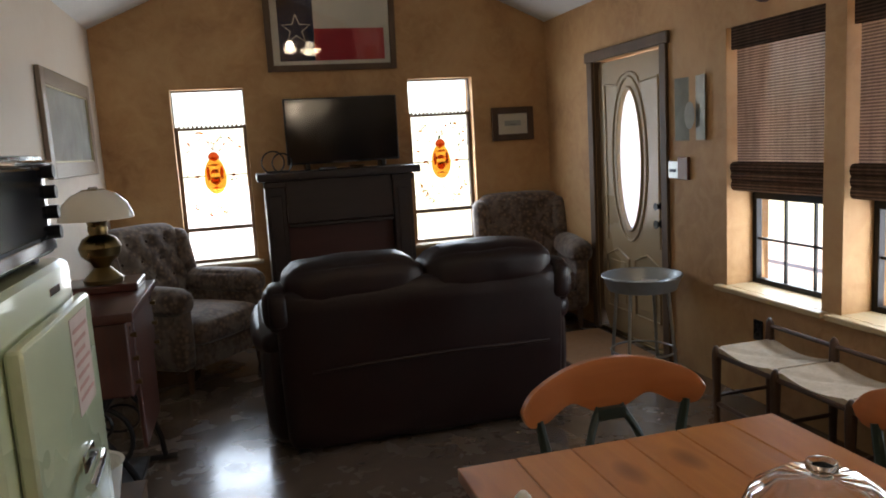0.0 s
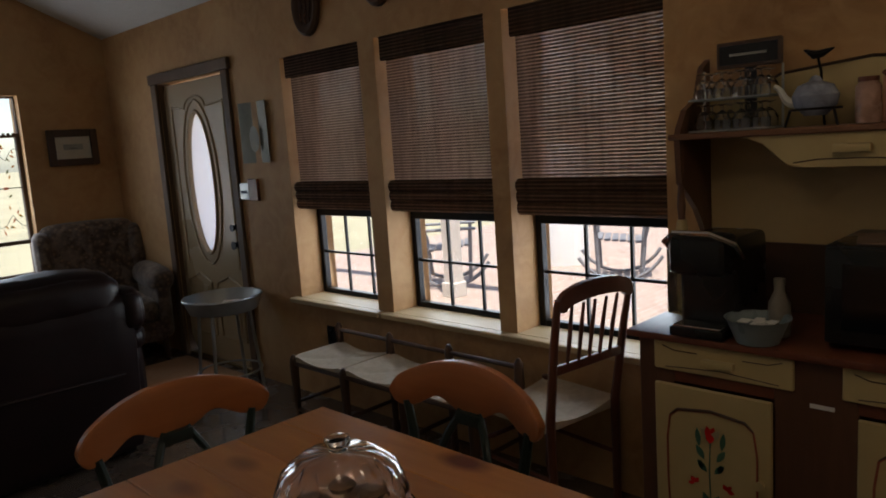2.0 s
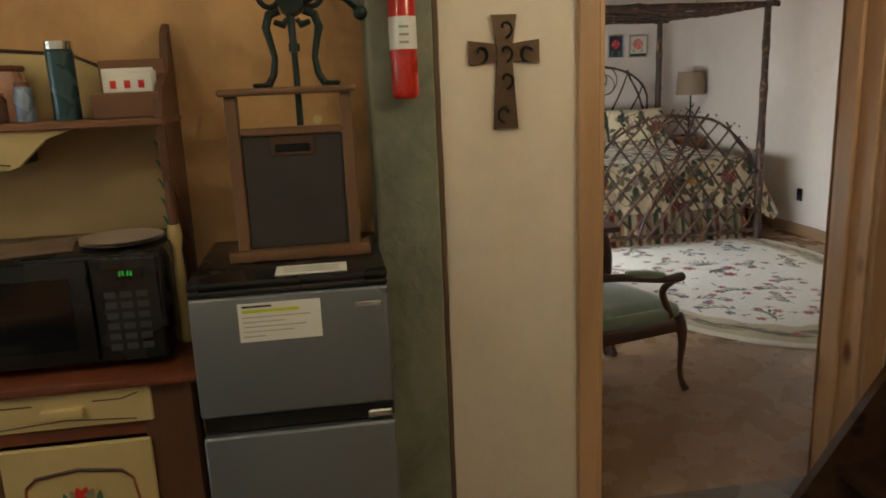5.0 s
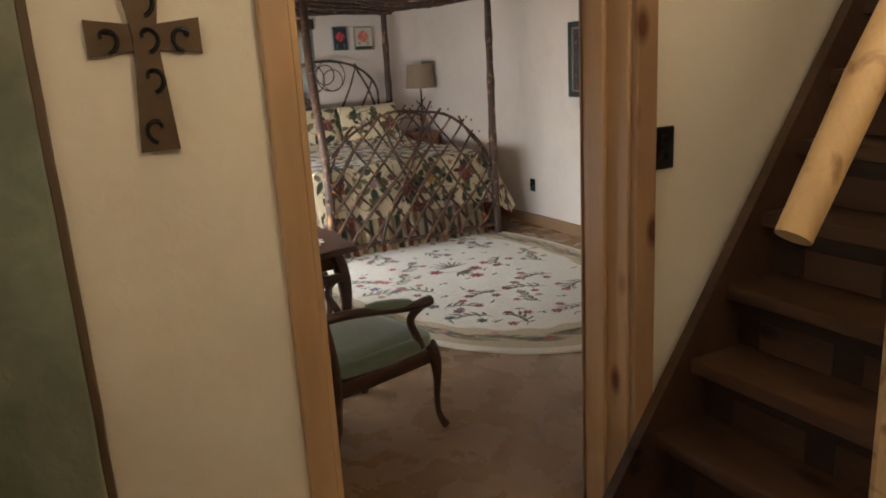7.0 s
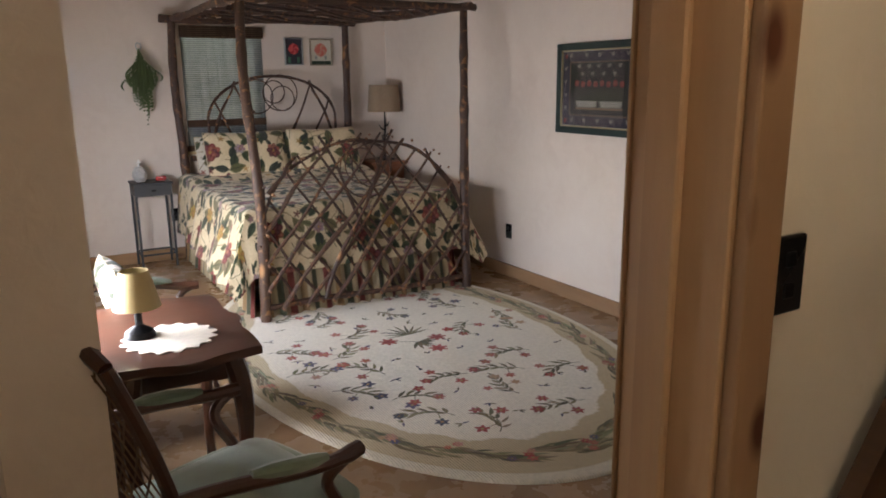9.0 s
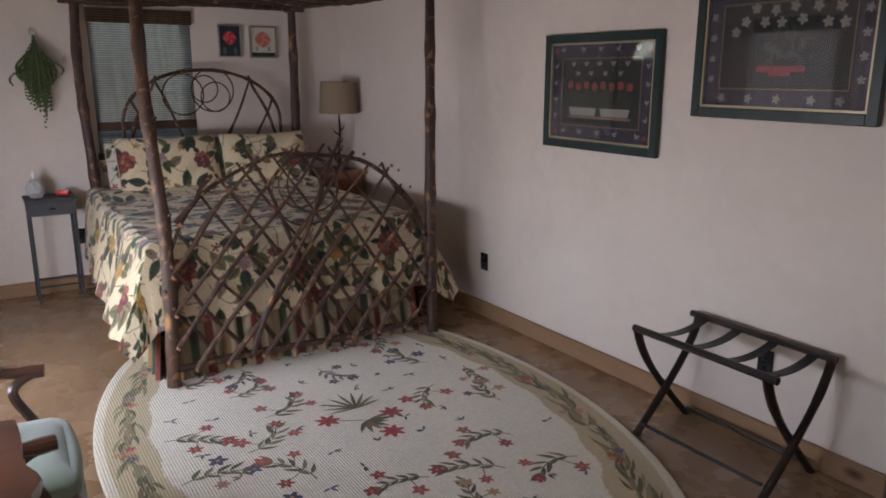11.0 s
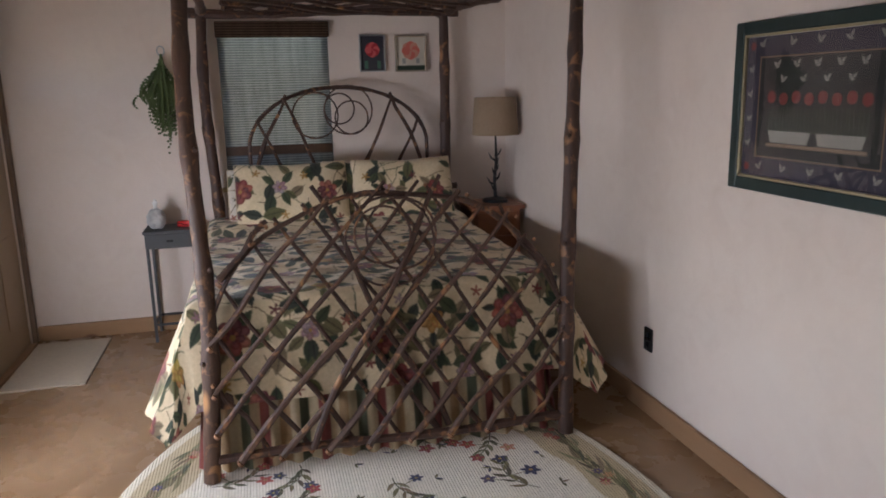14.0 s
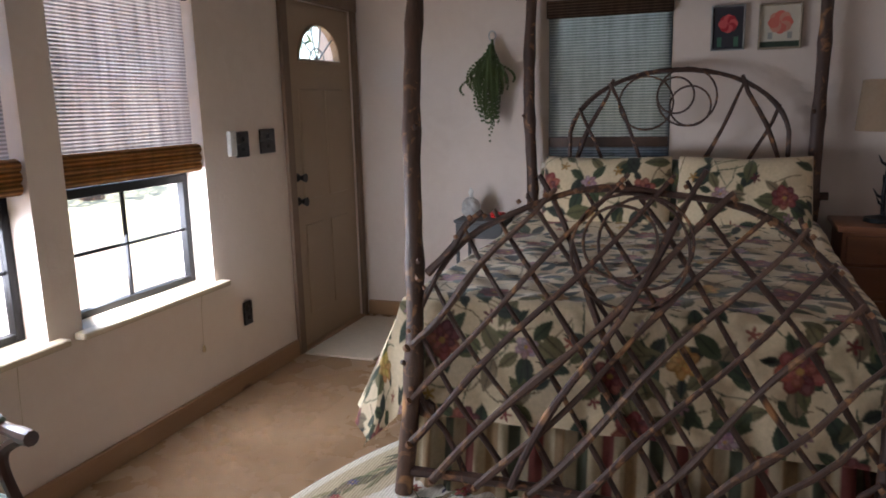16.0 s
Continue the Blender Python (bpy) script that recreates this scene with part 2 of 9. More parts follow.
LEATH = plain("oxblood_leather", (0.014, 0.0052, 0.0045), 0.44, 0, 0.35, 5, 0.5)
LEATH.node_tree.nodes["Principled BSDF"].inputs["Specular IOR Level"].default_value = 0.3
GREENV = plain("green_velvet", (0.165, 0.215, 0.155), 0.8, 0, 0.35, 7)
GREENV.node_tree.nodes["Principled BSDF"].inputs["Sheen Weight"].default_value = 0.6
DOORP = plain("beige_door_paint", (0.42, 0.31, 0.175), 0.35, 0, 0.06, 3)
DOORB = plain("tan_door_paint", (0.34, 0.25, 0.16), 0.45, 0, 0.08, 3)
SILLP = wood("sill_wood", (0.52, 0.38, 0.20), (0.62, 0.48, 0.28), "Y", 1, 0.45)
SILLX = wood("sill_wood_x", (0.52, 0.42, 0.28), (0.64, 0.54, 0.38), "X", 1, 0.45)
MAT_ = plain("door_mat_fibre", (0.50, 0.43, 0.33), 0.95, 0, 0.15, 40, 0.6)
CREAMP = plain("cream_paint", (0.54, 0.42, 0.20), 0.5, 0, 0.10, 8)
TERRA = plain("terracotta_line", (0.30, 0.07, 0.03), 0.6)
LEAFG = plain("painted_leaf", (0.06, 0.16, 0.10), 0.6)
REDP = plain("red_paint", (0.55, 0.02, 0.015), 0.3, 0, 0.08, 5, 0.02, 0.4)
FERN = plain("fern_green", (0.07, 0.10, 0.03), 0.7, 0, 0.4)
RUSH = plain("woven_rush", (0.50, 0.41, 0.29), 0.8, 0, 0.25, 30, 0.8)
BAMB = woven("bamboo_shade", (0.135, 0.095, 0.068), (0.225, 0.165, 0.125), 0.36, 135, 3.0, 1.0)
BAMW = woven("bamboo_pale_shade", (0.19, 0.155, 0.14), (0.30, 0.265, 0.255), 0.34, 135, 4.5, 0.75)
BAMV = woven("bamboo_valance", (0.17, 0.10, 0.060), (0.29, 0.18, 0.115), 0.03)
BAMH = woven("bamboo_honey", (0.36, 0.19, 0.075), (0.52, 0.30, 0.125), 0.03)
BAMG = woven("bamboo_grey_shade", (0.16, 0.165, 0.165), (0.28, 0.285, 0.285), 0.36, 120, 1.3, 0.9)
PANE = pane_glass("window_pane")
GLASSC = glass("clear_glass")
FROST = pane_glass("bevelled_glass", (0.97, 0.98, 0.98))
_fn, _fl = FROST.node_tree.nodes, FROST.node_tree.links
_ft, _fx = _fn.new("ShaderNodeBsdfTranslucent"), _fn.new("ShaderNodeMixShader")
_ft.inputs[0].default_value, _fx.inputs[0].default_value = (0.97, 0.98, 1.0, 1), 0.8
_old = _fn["Material Output"].inputs[0].links[0].from_socket
_fl.new(_old, _fx.inputs[1])
_fl.new(_ft.outputs[0], _fx.inputs[2])
_fl.new(_fx.outputs[0], _fn["Material Output"].inputs[0])
BULB = glow("lamp_bowl_lit", (1.0, 0.80, 0.55), 3.5)


# ---- mesh helpers ----
def part(name, bm, material, parent=None, label="", smooth=True, kind=""):
    me = bpy.data.meshes.new(name)
    bmesh.ops.recalc_face_normals(bm, faces=bm.faces)
    if smooth:
        for f in bm.faces:
            f.smooth = True
        for e in bm.edges:
            if len(e.link_faces) == 2 and e.calc_face_angle(0) > 0.6:
                e.smooth = False
    bm.to_mesh(me)
    bm.free()
    me.materials.append(material)
    o = new(name, me)
    o.parent = parent
    return tagged(o, label, kind=kind)


def thing(name, x, y, z, rz, label, category, group=""):
    o = new(name)
    o.matrix_world = pose(x, y, z, 0, 0, rz)
    return tagged(o, label, category, group)


def B():
    return bmesh.new()


def box(bm, x0, y0, z0, x1, y1, z1, bev=0.0, seg=1):
    vs = [bm.verts.new((x, y, z)) for z in (z0, z1) for y in (y0, y1) for x in (x0, x1)]
    fs = [bm.faces.new([vs[i] for i in q]) for q in ((0, 2, 3, 1), (4, 5, 7, 6), (0, 1, 5, 4), (2, 6, 7, 3), (0, 4, 6, 2), (1, 3, 7, 5))]
    if bev:
        es = list({e for f in fs for e in f.edges})
        bmesh.ops.bevel(bm, geom=es, offset=bev, segments=seg, profile=0.6, affect="EDGES")
    return bm


def bx(x0, y0, z0, x1, y1, z1, bev=0.003, seg=1):
    return box(B(), x0, y0, z0, x1, y1, z1, bev, seg)


def tube(bm, pts, r, seg=8, flat=1.0):
    pts = [Vector(p) for p in pts]
    rs = r if isinstance(r, (list, tuple)) else [r] * len(pts)
    rings, up = [], None
    for i, p in enumerate(pts):
        d = (pts[min(i + 1, len(pts) - 1)] - pts[max(i - 1, 0)]).normalized()
        if up is None:
            up = d.orthogonal().normalized()
        up = (up - d * up.dot(d)).normalized()
        s = d.cross(up)
        rings.append([bm.verts.new(p + (up * math.cos(a) + s * math.sin(a) * flat) * rs[i]) for a in [2 * math.pi * k / seg for k in range(seg)]])
    for a, b in zip(rings, rings[1:]):
        for k in range(seg):
            bm.faces.new((a[k], a[(k + 1) % seg], b[(k + 1) % seg], b[k]))
    bm.faces.new(rings[0][::-1])
    bm.faces.new(rings[-1])
    return bm


def lathe(bm, prof, seg=20, c=(0, 0, 0), sy=1.0):
    rings = [[bm.verts.new((c[0] + r * math.cos(2 * math.pi * k / seg), c[1] + sy * r * math.sin(2 * math.pi * k / seg), c[2] + z)) for k in range(seg)] for r, z in prof]
    for a, b in zip(rings, rings[1:]):
        for k in range(seg):
            bm.faces.new((a[k], a[(k + 1) % seg], b[(k + 1) % seg], b[k]))
    if prof[0][0] > 0.0005:
        bm.faces.new(rings[0][::-1])
    if prof[-1][0] > 0.0005:
        bm.faces.new(rings[-1])
    return bm


def prism(bm, outline, lo, hi, plane="xz", bev=0.0):
    """outline: 2D points; extruded from lo to hi along the third axis."""
    def p3(a, b, c):
        return {"xz": (a, c, b), "yz": (c, a, b), "xy": (a, b, c)}[plane]
    f0 = [bm.verts.new(p3(a, b, lo)) for a, b in outline]
    f1 = [bm.verts.new(p3(a, b, hi)) for a, b in outline]
    fs = [bm.faces.new(f0), bm.faces.new(f1[::-1])]
    k = len(outline)
    for i in range(k):
        fs.append(bm.faces.new((f0[i], f0[(i + 1) % k], f1[(i + 1) % k], f1[i])))
    if bev:
        bmesh.ops.bevel(bm, geom=list(fs[0].edges) + list(fs[1].edges), offset=bev, segments=2, profile=0.5, affect="EDGES")
    return bm


def arc(cx, cz, rx, rz, a0, a1, n):
    return [(cx + rx * math.cos(radians(a0 + (a1 - a0) * i / n)), cz + rz * math.sin(radians(a0 + (a1 - a0) * i / n))) for i in range(n + 1)]


def bezier(p0, p1, p2, p3, n=10):
    P = [Vector(p) for p in (p0, p1, p2, p3)]
    return [(1 - t) ** 3 * P[0] + 3 * t * (1 - t) ** 2 * P[1] + 3 * t * t * (1 - t) * P[2] + t ** 3 * P[3] for t in [i / n for i in range(n + 1)]]


def rough_up(bm, amp, scale=2.0, seed=0.0):
    for v in bm.verts:
        v.co += noise.noise_vector(v.co * scale + Vector((seed, seed, seed))) * amp
    return bm


def cushion(bm, x0, y0, z0, x1, y1, z1, r=0.05, n=10, puff=0.03):
    """A soft block: a subdivided box rounded and puffed out."""
    c, h = Vector(((x0 + x1) / 2, (y0 + y1) / 2, (z0 + z1) / 2)), Vector(((x1 - x0) / 2, (y1 - y0) / 2, (z1 - z0) / 2))
    b2 = B()
    bmesh.ops.create_cube(b2, size=2)
    bmesh.ops.subdivide_edges(b2, edges=list(b2.edges), cuts=n, use_grid_fill=True)
    for v in b2.verts:
        q = v.co.copy()
        inner = Vector([max(-h[i] + r, min(h[i] - r, q[i] * h[i])) for i in range(3)])
        d = Vector([q[i] * h[i] for i in range(3)]) - inner
        p = inner + (d.normalized() * r if d.length > 1e-6 else d)
        pf = (1 - q.x ** 2) * (1 - q.y ** 2) + (1 - q.x ** 2) * (1 - q.z ** 2) + (1 - q.y ** 2) * (1 - q.z ** 2)
        v.co = c + p + Vector((q.x, q.y, q.z)) * pf * puff * 0.5
    me = bpy.data.meshes.new("tmp")
    b2.to_mesh(me)
    b2.free()
    bm.from_mesh(me)
    bpy.data.meshes.remove(me)
    return bm


# ---- structure ----
def wall(name, axis, u0, u1, z0, z1, t0, t1, holes, material, label=""):
    """A wall along axis x or y from u0 to u1, z0 to z1, between t0 and t1, with holes (u0, u1, z0, z1)."""
    bm = B()
    us = sorted({u0, u1, *[v for h in holes for v in h[:2]]})
    zs = sorted({z0, z1, *[v for h in holes for v in h[2:]]})
    solid = lambda i, k: 0 <= i < len(us) - 1 and 0 <= k < len(zs) - 1 and not any(h[0] < (us[i] + us[i + 1]) / 2 < h[1] and h[2] < (zs[k] + zs[k + 1]) / 2 < h[3] for h in holes)
    cache = {}

    def V(u, t, z):
        key = (round(u, 5), round(t, 5), round(z, 5))
        if key not in cache:
            cache[key] = bm.verts.new((t, u, z) if axis == "y" else (u, t, z))
        return cache[key]
    for i in range(len(us) - 1):
        for k in range(len(zs) - 1):
            if not solid(i, k):
                continue
            a, b, c, d = us[i], us[i + 1], zs[k], zs[k + 1]
            bm.faces.new((V(a, t0, c), V(b, t0, c), V(b, t0, d), V(a, t0, d)))
            bm.faces.new((V(a, t1, c), V(a, t1, d), V(b, t1, d), V(b, t1, c)))
            for di, dk, q in ((-1, 0, (a, a, c, d)), (1, 0, (b, b, c, d)), (0, -1, (a, b, c, c)), (0, 1, (a, b, d, d))):
                if not solid(i + di, k + dk):
                    p, r, s, e = q
                    if p == r:
                        bm.faces.new((V(p, t0, s), V(p, t1, s), V(p, t1, e), V(p, t0, e)))
                    else:
                        bm.faces.new((V(p, t0, s), V(r, t0, s), V(r, t1, s), V(p, t1, s)))
    o = part(name, bm, material, None, label, smooth=False)
    return tagged(o, label or name.replace("_", " "), kind="structure")


def struct(name, bm, material, label, smooth=False):
    o = part(name, bm, material, None, label, smooth=smooth)
    return tagged(o, label, kind="structure")


LX0, LX1, LY0, LY1 = 0.30, 3.96, -3.6, 6.55
BY0, BY1, BX0, BX1 = -4.31, -1.03, 4.02, 9.98
EAVE, RIDGEX, RIDGEZ = 2.51, 2.12, 3.32
W_E = [(3.325, 4.05, 0.61, 2.055), (2.456, 3.20, 0.61, 2.055), (1.60, 2.355, 0.61, 2.055)]
W_N = [(0.83, 1.38, 0.67, 2.045), (2.71, 3.27, 0.67, 2.065)]
W_B = [(7.50, 8.32, 0.61, 2.05), (6.52, 7.34, 0.61, 2.05), (5.54, 6.36, 0.61, 2.05)]
W_X = [(-3.055, -2.345, 0.95, 2.02)]

wall("wall_east", "y", -0.16, LY1, 0, EAVE, 3.96, 4.24, [*W_E, (4.70, 5.645, 0, 2.06)], OCHRE, "mottled ochre plaster wall with deep window openings")
_g = B()
gable = [(LX0, 0), (LX1, 0), (LX1, EAVE), (RIDGEX, RIDGEZ), (LX0, EAVE)]
wall("wall_north", "x", LX0, LX1, 0, 2.3, 6.55, 6.75, W_N, OCHRE, "mottled ochre plaster gable wall")
prism(_g, [(LX0 - 0.2, 2.3), (LX1 + 0.28, 2.3), (LX1 + 0.28, EAVE), (RIDGEX, RIDGEZ + 0.08), (LX0 - 0.2, EAVE)], 6.55, 6.75, "xz")
struct("wall_gable", _g, OCHRE, "ochre plaster gable above the stained glass windows")
wall("wall_west", "y", LY0, LY1, 0, EAVE, 0.12, 0.30, [], TAN, "light tan plaster wall")
wall("wall_south", "x", LX0, 4.2, 0, 3.4, LY0 - 0.2, LY0, [], OCHRE, "ochre plaster wall at the end of the room")
for nm, xa, xb in (("ceiling_west", LX0 - 0.2, RIDGEX), ("ceiling_east", LX1 + 0.28, RIDGEX)):
    bm = B()
    za = EAVE - (0.2 if xa < 1 else 0.28) * 0.445
    prism(bm, [(xa, za), (xb, RIDGEZ), (xb, RIDGEZ + 0.12), (xa, za + 0.12)], LY0 - 0.2, LY1 + 0.01, "xz")
    struct(nm, bm, CEIL, "white textured vaulted ceiling slope")
struct("floor_living", bx(LX0 - 0.1, LY0, -0.1, 4.02, LY1, 0, 0), FLOORL, "glossy dark stained concrete floor")
struct("floor_bedroom", bx(4.02, BY0 - 0.1, -0.1, BX1 + 0.1, BY1 + 0.1, 0, 0), FLOORB, "brown acid stained concrete floor")

wall("wall_doorway", "y", LY0, -0.352, 0, 3.0, 3.82, 4.02, [(-1.79, -0.83, 0, 2.12)], TAN, "warm white plaster wall with a wide doorway")
struct("column", bx(3.80, -0.352, 0, 4.02, -0.16, 3.0, 0.012, 2), GREENP, "grey green mottled plaster column beside the fridge")
_e = B()
_pts = [(3.812, -0.352 + 0.006 * noise.noise(Vector((0, 0, z * 6))), z) for z in [i * 0.1 for i in range(26)]]
tube(_e, _pts, 0.013, 6)
struct("trim_column", _e, TRIMB, "uneven brown wooden edge strip")

wall("wall_bedroom_north", "x", 4.78, BX1 + 0.2, 0, 2.6, -1.03, -0.80, [*W_B, (9.10, 9.90, 0, 2.05)], CREAM, "cream plaster wall with deep window openings")
struct("wall_bedroom_west", bx(3.82, BY0 - 0.2, 0, 4.018, LY0 - 0.201, 2.6, 0), CREAM, "plain cream plaster wall closing the bedroom")
struct("wall_bedroom_return", bx(4.02, -0.83, 0, 4.80, -0.70, 2.6, 0), CREAM, "short cream plaster wall beside the doorway")
struct("wall_bedroom_jog", bx(4.772, -1.034, 0, 4.83, -0.69, 2.6, 0), CREAM, "cream plaster corner")
wall("wall_bedroom_east", "y", BY0 - 0.2, -0.80, 0, 2.6, 9.98, 10.2, W_X, CREAM, "cream plaster headboard wall with one window")
wall("wall_bedroom_south", "x", 4.0, BX1, 0, 2.6, BY0 - 0.2, BY0, [], CREAM, "cream plaster wall with framed prints")
struct("ceiling_bedroom", bx(4.0, BY0 - 0.2, 2.55, BX1 + 0.2, -0.7, 2.65, 0), CEIL, "flat white textured ceiling")

# bedroom door casing of pine boards
struct("trim_door_left", bx(3.795, -0.835, 0, 3.82, -0.77, 2.19, 0.004), PINE, "knotty pine casing board")
struct("trim_door_right", bx(3.795, -1.852, 0, 3.82, -1.777, 2.12, 0.006, 2), PINED, "knotty pine casing board")
struct("trim_door_head", bx(3.793, -1.86, 2.12, 3.82, -0.76, 2.20, 0.004), PINEY, "knotty pine head casing")
struct("jamb_left", bx(3.80, -0.85, 0, 4.04, -0.828, 2.12, 0.003), PINE, "knotty pine door jamb")
struct("jamb_right", bx(3.822, -1.792, 0, 4.018, -1.77, 2.12, 0.003), PINE, "knotty pine door jamb")
struct("jamb_stop", bx(3.905, -1.769, 0, 3.975, -1.752, 2.12, 0.004), PINE, "pine door stop board")
struct("jamb_edge", bx(4.019, -1.80, 0, 4.026, -1.765, 2.12, 0.002), PINED, "narrow darker pine strip along the door jamb edge")
struct("jamb_head", bx(3.80, -1.77, 2.10, 4.04, -0.85, 2.122, 0.003), PINEY, "knotty pine head jamb")
struct("trim_bedroom_side", bx(4.02, -1.87, 0, 4.036, -1.802, 2.19, 0.003), PINED, "pine casing on the bedroom side")

# baseboards
for nm, a in (("baseboard_east", (9.955, BY0 + 0.022, 9.978, -1.055)), ("baseboard_west", (4.022, BY0 + 0.022, 4.044, -1.87))):
    struct(nm, bx(a[0], a[1], 0.0, a[2], a[3], 0.10, 0.004), PINEY, "stained pine baseboard")
struct("baseboard_south", bx(5.228, BY0 + 0.002, 0.0, 9.978, BY0 + 0.024, 0.10, 0.004), PINEX, "stained pine baseboard")
struct("baseboard_north", bx(4.84, -1.054, 0.0, 9.02, -1.032, 0.10, 0.004), PINEX, "stained pine baseboard")


# ---- windows ----
def window(name, axis, u0, u1, z0, z1, face, glass_t, sgn, cols, rows, frame_mat, sill_mat, sill=True, split=True, label=""):
    """A window set back in its opening. face: the room's side of the wall, glass_t: the pane's plane, sgn: towards outside."""
    o = new(name)
    tagged(o, label or "dark framed sash window with a deep sill", kind="structure")

    def b3(ua, ub, ta, tb, za, zb, bev=0.003):
        ta, tb = min(ta, tb), max(ta, tb)
        return bx(ta, ua, za, tb, ub, zb, bev) if axis == "y" else bx(ua, ta, za, ub, tb, zb, bev)
    t0, t1 = glass_t - 0.02, glass_t + 0.02
    w = 0.035
    part("frame", b3(u0, u0 + w, t0, t1, z0, z1), frame_mat, o)
    part("frame", b3(u1 - w, u1, t0, t1, z0, z1), frame_mat, o)
    part("frame", b3(u0 + w, u1 - w, t0, t1, z0, z0 + w), frame_mat, o)
    part("frame", b3(u0 + w, u1 - w, t0, t1, z1 - w, z1), frame_mat, o)
    zm = 1.125
    if split:
        part("meeting_rail", b3(u0 + w, u1 - w, t0 - 0.01, t1 + 0.01, zm - 0.02, zm + 0.02), frame_mat, o)
    for (za, zb) in (((z0 + w, zm - 0.02), (zm + 0.02, z1 - w)) if split else ((z0 + w, z1 - w),)):
        for c in range(1, cols):
            uc = u0 + w + (u1 - u0 - 2 * w) * c / cols
            part("muntin", b3(uc - 0.007, uc + 0.007, glass_t - 0.009, glass_t + 0.009, za, zb, 0.002), frame_mat, o)
        for r in range(1, rows):
            zc = za + (zb - za) * r / rows
            part("muntin", b3(u0 + w, u1 - w, glass_t - 0.009, glass_t + 0.009, zc - 0.007, zc + 0.007, 0.002), frame_mat, o)
        p = part("pane", b3(u0 + w, u1 - w, glass_t - 0.002, glass_t + 0.002, za, zb, 0), PANE, o)
        p.visible_shadow = False
    if sill:
        part("window_sill", b3(u0 - 0.05, u1 + 0.05, face - sgn * 0.06, face - sgn * 0.002, z0 - 0.022, z0 + 0.006, 0.005), sill_mat, o)
        part("window_stool", b3(u0, u1, face - sgn * 0.002, glass_t - sgn * 0.02, z0 - 0.006, z0 + 0.006, 0), sill_mat, o)
    return o


for k, (a, b, c, d) in enumerate(W_E):
    window("window_%d" % (k + 1), "y", a, b, c, d, 3.96, 4.15, 1, 3, 2, BLACKM, SILLP)
for k, (a, b, c, d) in enumerate(W_B):
    window("window_%d" % (k + 4), "x", a, b, c, d, -1.03, -0.90, 1, 2, 2, BLACKM, SILLX)
window("window_9", "y", *W_X[0], 9.98, 10.10, 1, 3, 3, BLACKM, SILLP)


# stained glass windows
def stained(name, u0, u1, z0, z1):
    o = new(name)
    tagged(o, "tall stained glass window with floral panel in dark frame", kind="structure")
    y = 6.66
    amb, red, grn, lead = [glassm[k] for k in ("amber", "red", "green", "lead")]
    w = 0.028
    for a in ((u0, z0, u0 + w, z1 - 0.28), (u1 - w, z0, u1, z1 - 0.28), (u0 + w, z0, u1 - w, z0 + w), (u0 + 0.008, z1 - 0.012, u1 - 0.008, z1),
              (u0, z1 - 0.279, u0 + 0.008, z1), (u1 - 0.008, z1 - 0.279, u1, z1),
              (u0 + w, z0 + 0.26, u1 - w, z0 + 0.29), (u0 + w, z1 - 0.31, u1 - w, z1 - 0.29)):
        part("frame", bx(a[0], y - 0.03, a[1], a[2], y + 0.02, a[3]), TRIMB, o)
    for k in range(15):
        ud = u0 + w + 0.012 + (u1 - u0 - 2 * w - 0.024) * k / 14
        part("bead", bx(ud - 0.009, y - 0.036, z1 - 0.29, ud + 0.009, y - 0.012, z1 - 0.275, 0.003), TRIMB, o)
    p = part("pane", bx(u0 + 0.008, y - 0.001, z0 + w, u1 - 0.008, y + 0.001, z1 - 0.012, 0), PANE, o)
    p.visible_shadow = False
    part("window_sill", bx(u0 - 0.04, 6.49, z0 - 0.022, u1 + 0.04, 6.547, z0 + 0.006, 0.004), SILLX, o)
    part("window_stool", bx(u0, 6.548, z0 - 0.006, u1, y - 0.03, z0 + 0.006, 0), SILLX, o)
    cx, cz = (u0 + u1) / 2, z0 + 0.70
    hw = (u1 - u0) / 2 - w

    def flat(pts, m, nm, dy):
        f = B()
        prism(f, pts, y - 0.006 - dy, y - 0.004 - dy, "xz")
        q = part(nm, f, m, o, smooth=False)
        q.visible_shadow = False
    flat([(cx + 0.085 * math.sin(a) * (1 - 0.12 * math.cos(a)), cz + 0.15 * math.cos(a)) for a in [i * math.tau / 28 for i in range(28)]], amb, "amber_medallion", 0)
    flat(arc(cx, cz + 0.14, 0.045, 0.05, 0, 180, 8) + [(cx, cz + 0.11)], red, "red_crown", 0.003)
    flat([(cx - 0.03, cz - 0.01), (cx + 0.03, cz - 0.01), (cx + 0.038, cz - 0.05), (cx, cz - 0.08), (cx - 0.038, cz - 0.05)], red, "red_urn", 0.003)
    flat([(cx - 0.035, cz + 0.02), (cx + 0.035, cz + 0.02), (cx + 0.02, cz + 0.05), (cx - 0.02, cz + 0.05)], red, "red_bar", 0.003)
    for k, (mz, mw) in enumerate(((0.085, 0.05), (-0.02, 0.068), (-0.10, 0.04))):
        flat([(cx - mw, cz + mz), (cx, cz + mz + 0.012), (cx + mw, cz + mz), (cx, cz + mz - 0.006)], grn if k == 1 else red, "scroll_glass", 0.0045)
    for sx in (-1, 1):
        flat(arc(cx + sx * 0.052, cz + 0.02, 0.014, 0.055, 0, 360, 12)[:-1], red, "side_petal", 0.0035)
    for zz in (cz,):
        for sx in (-1, 1):
            f = B()
            tube(f, [(cx + sx * 0.085, y - 0.005, zz), (cx + sx * hw, y - 0.005, zz)], 0.004, 6)
            part("lead_bar", f, lead, o)
            flat([(cx + sx * (0.14 + 0.02 * math.cos(a)), zz + 0.012 * math.sin(a)) for a in [i * math.tau / 8 for i in range(8)]], red, "red_bead", 0.002)
    rnd = random.Random(int(u0 * 100))
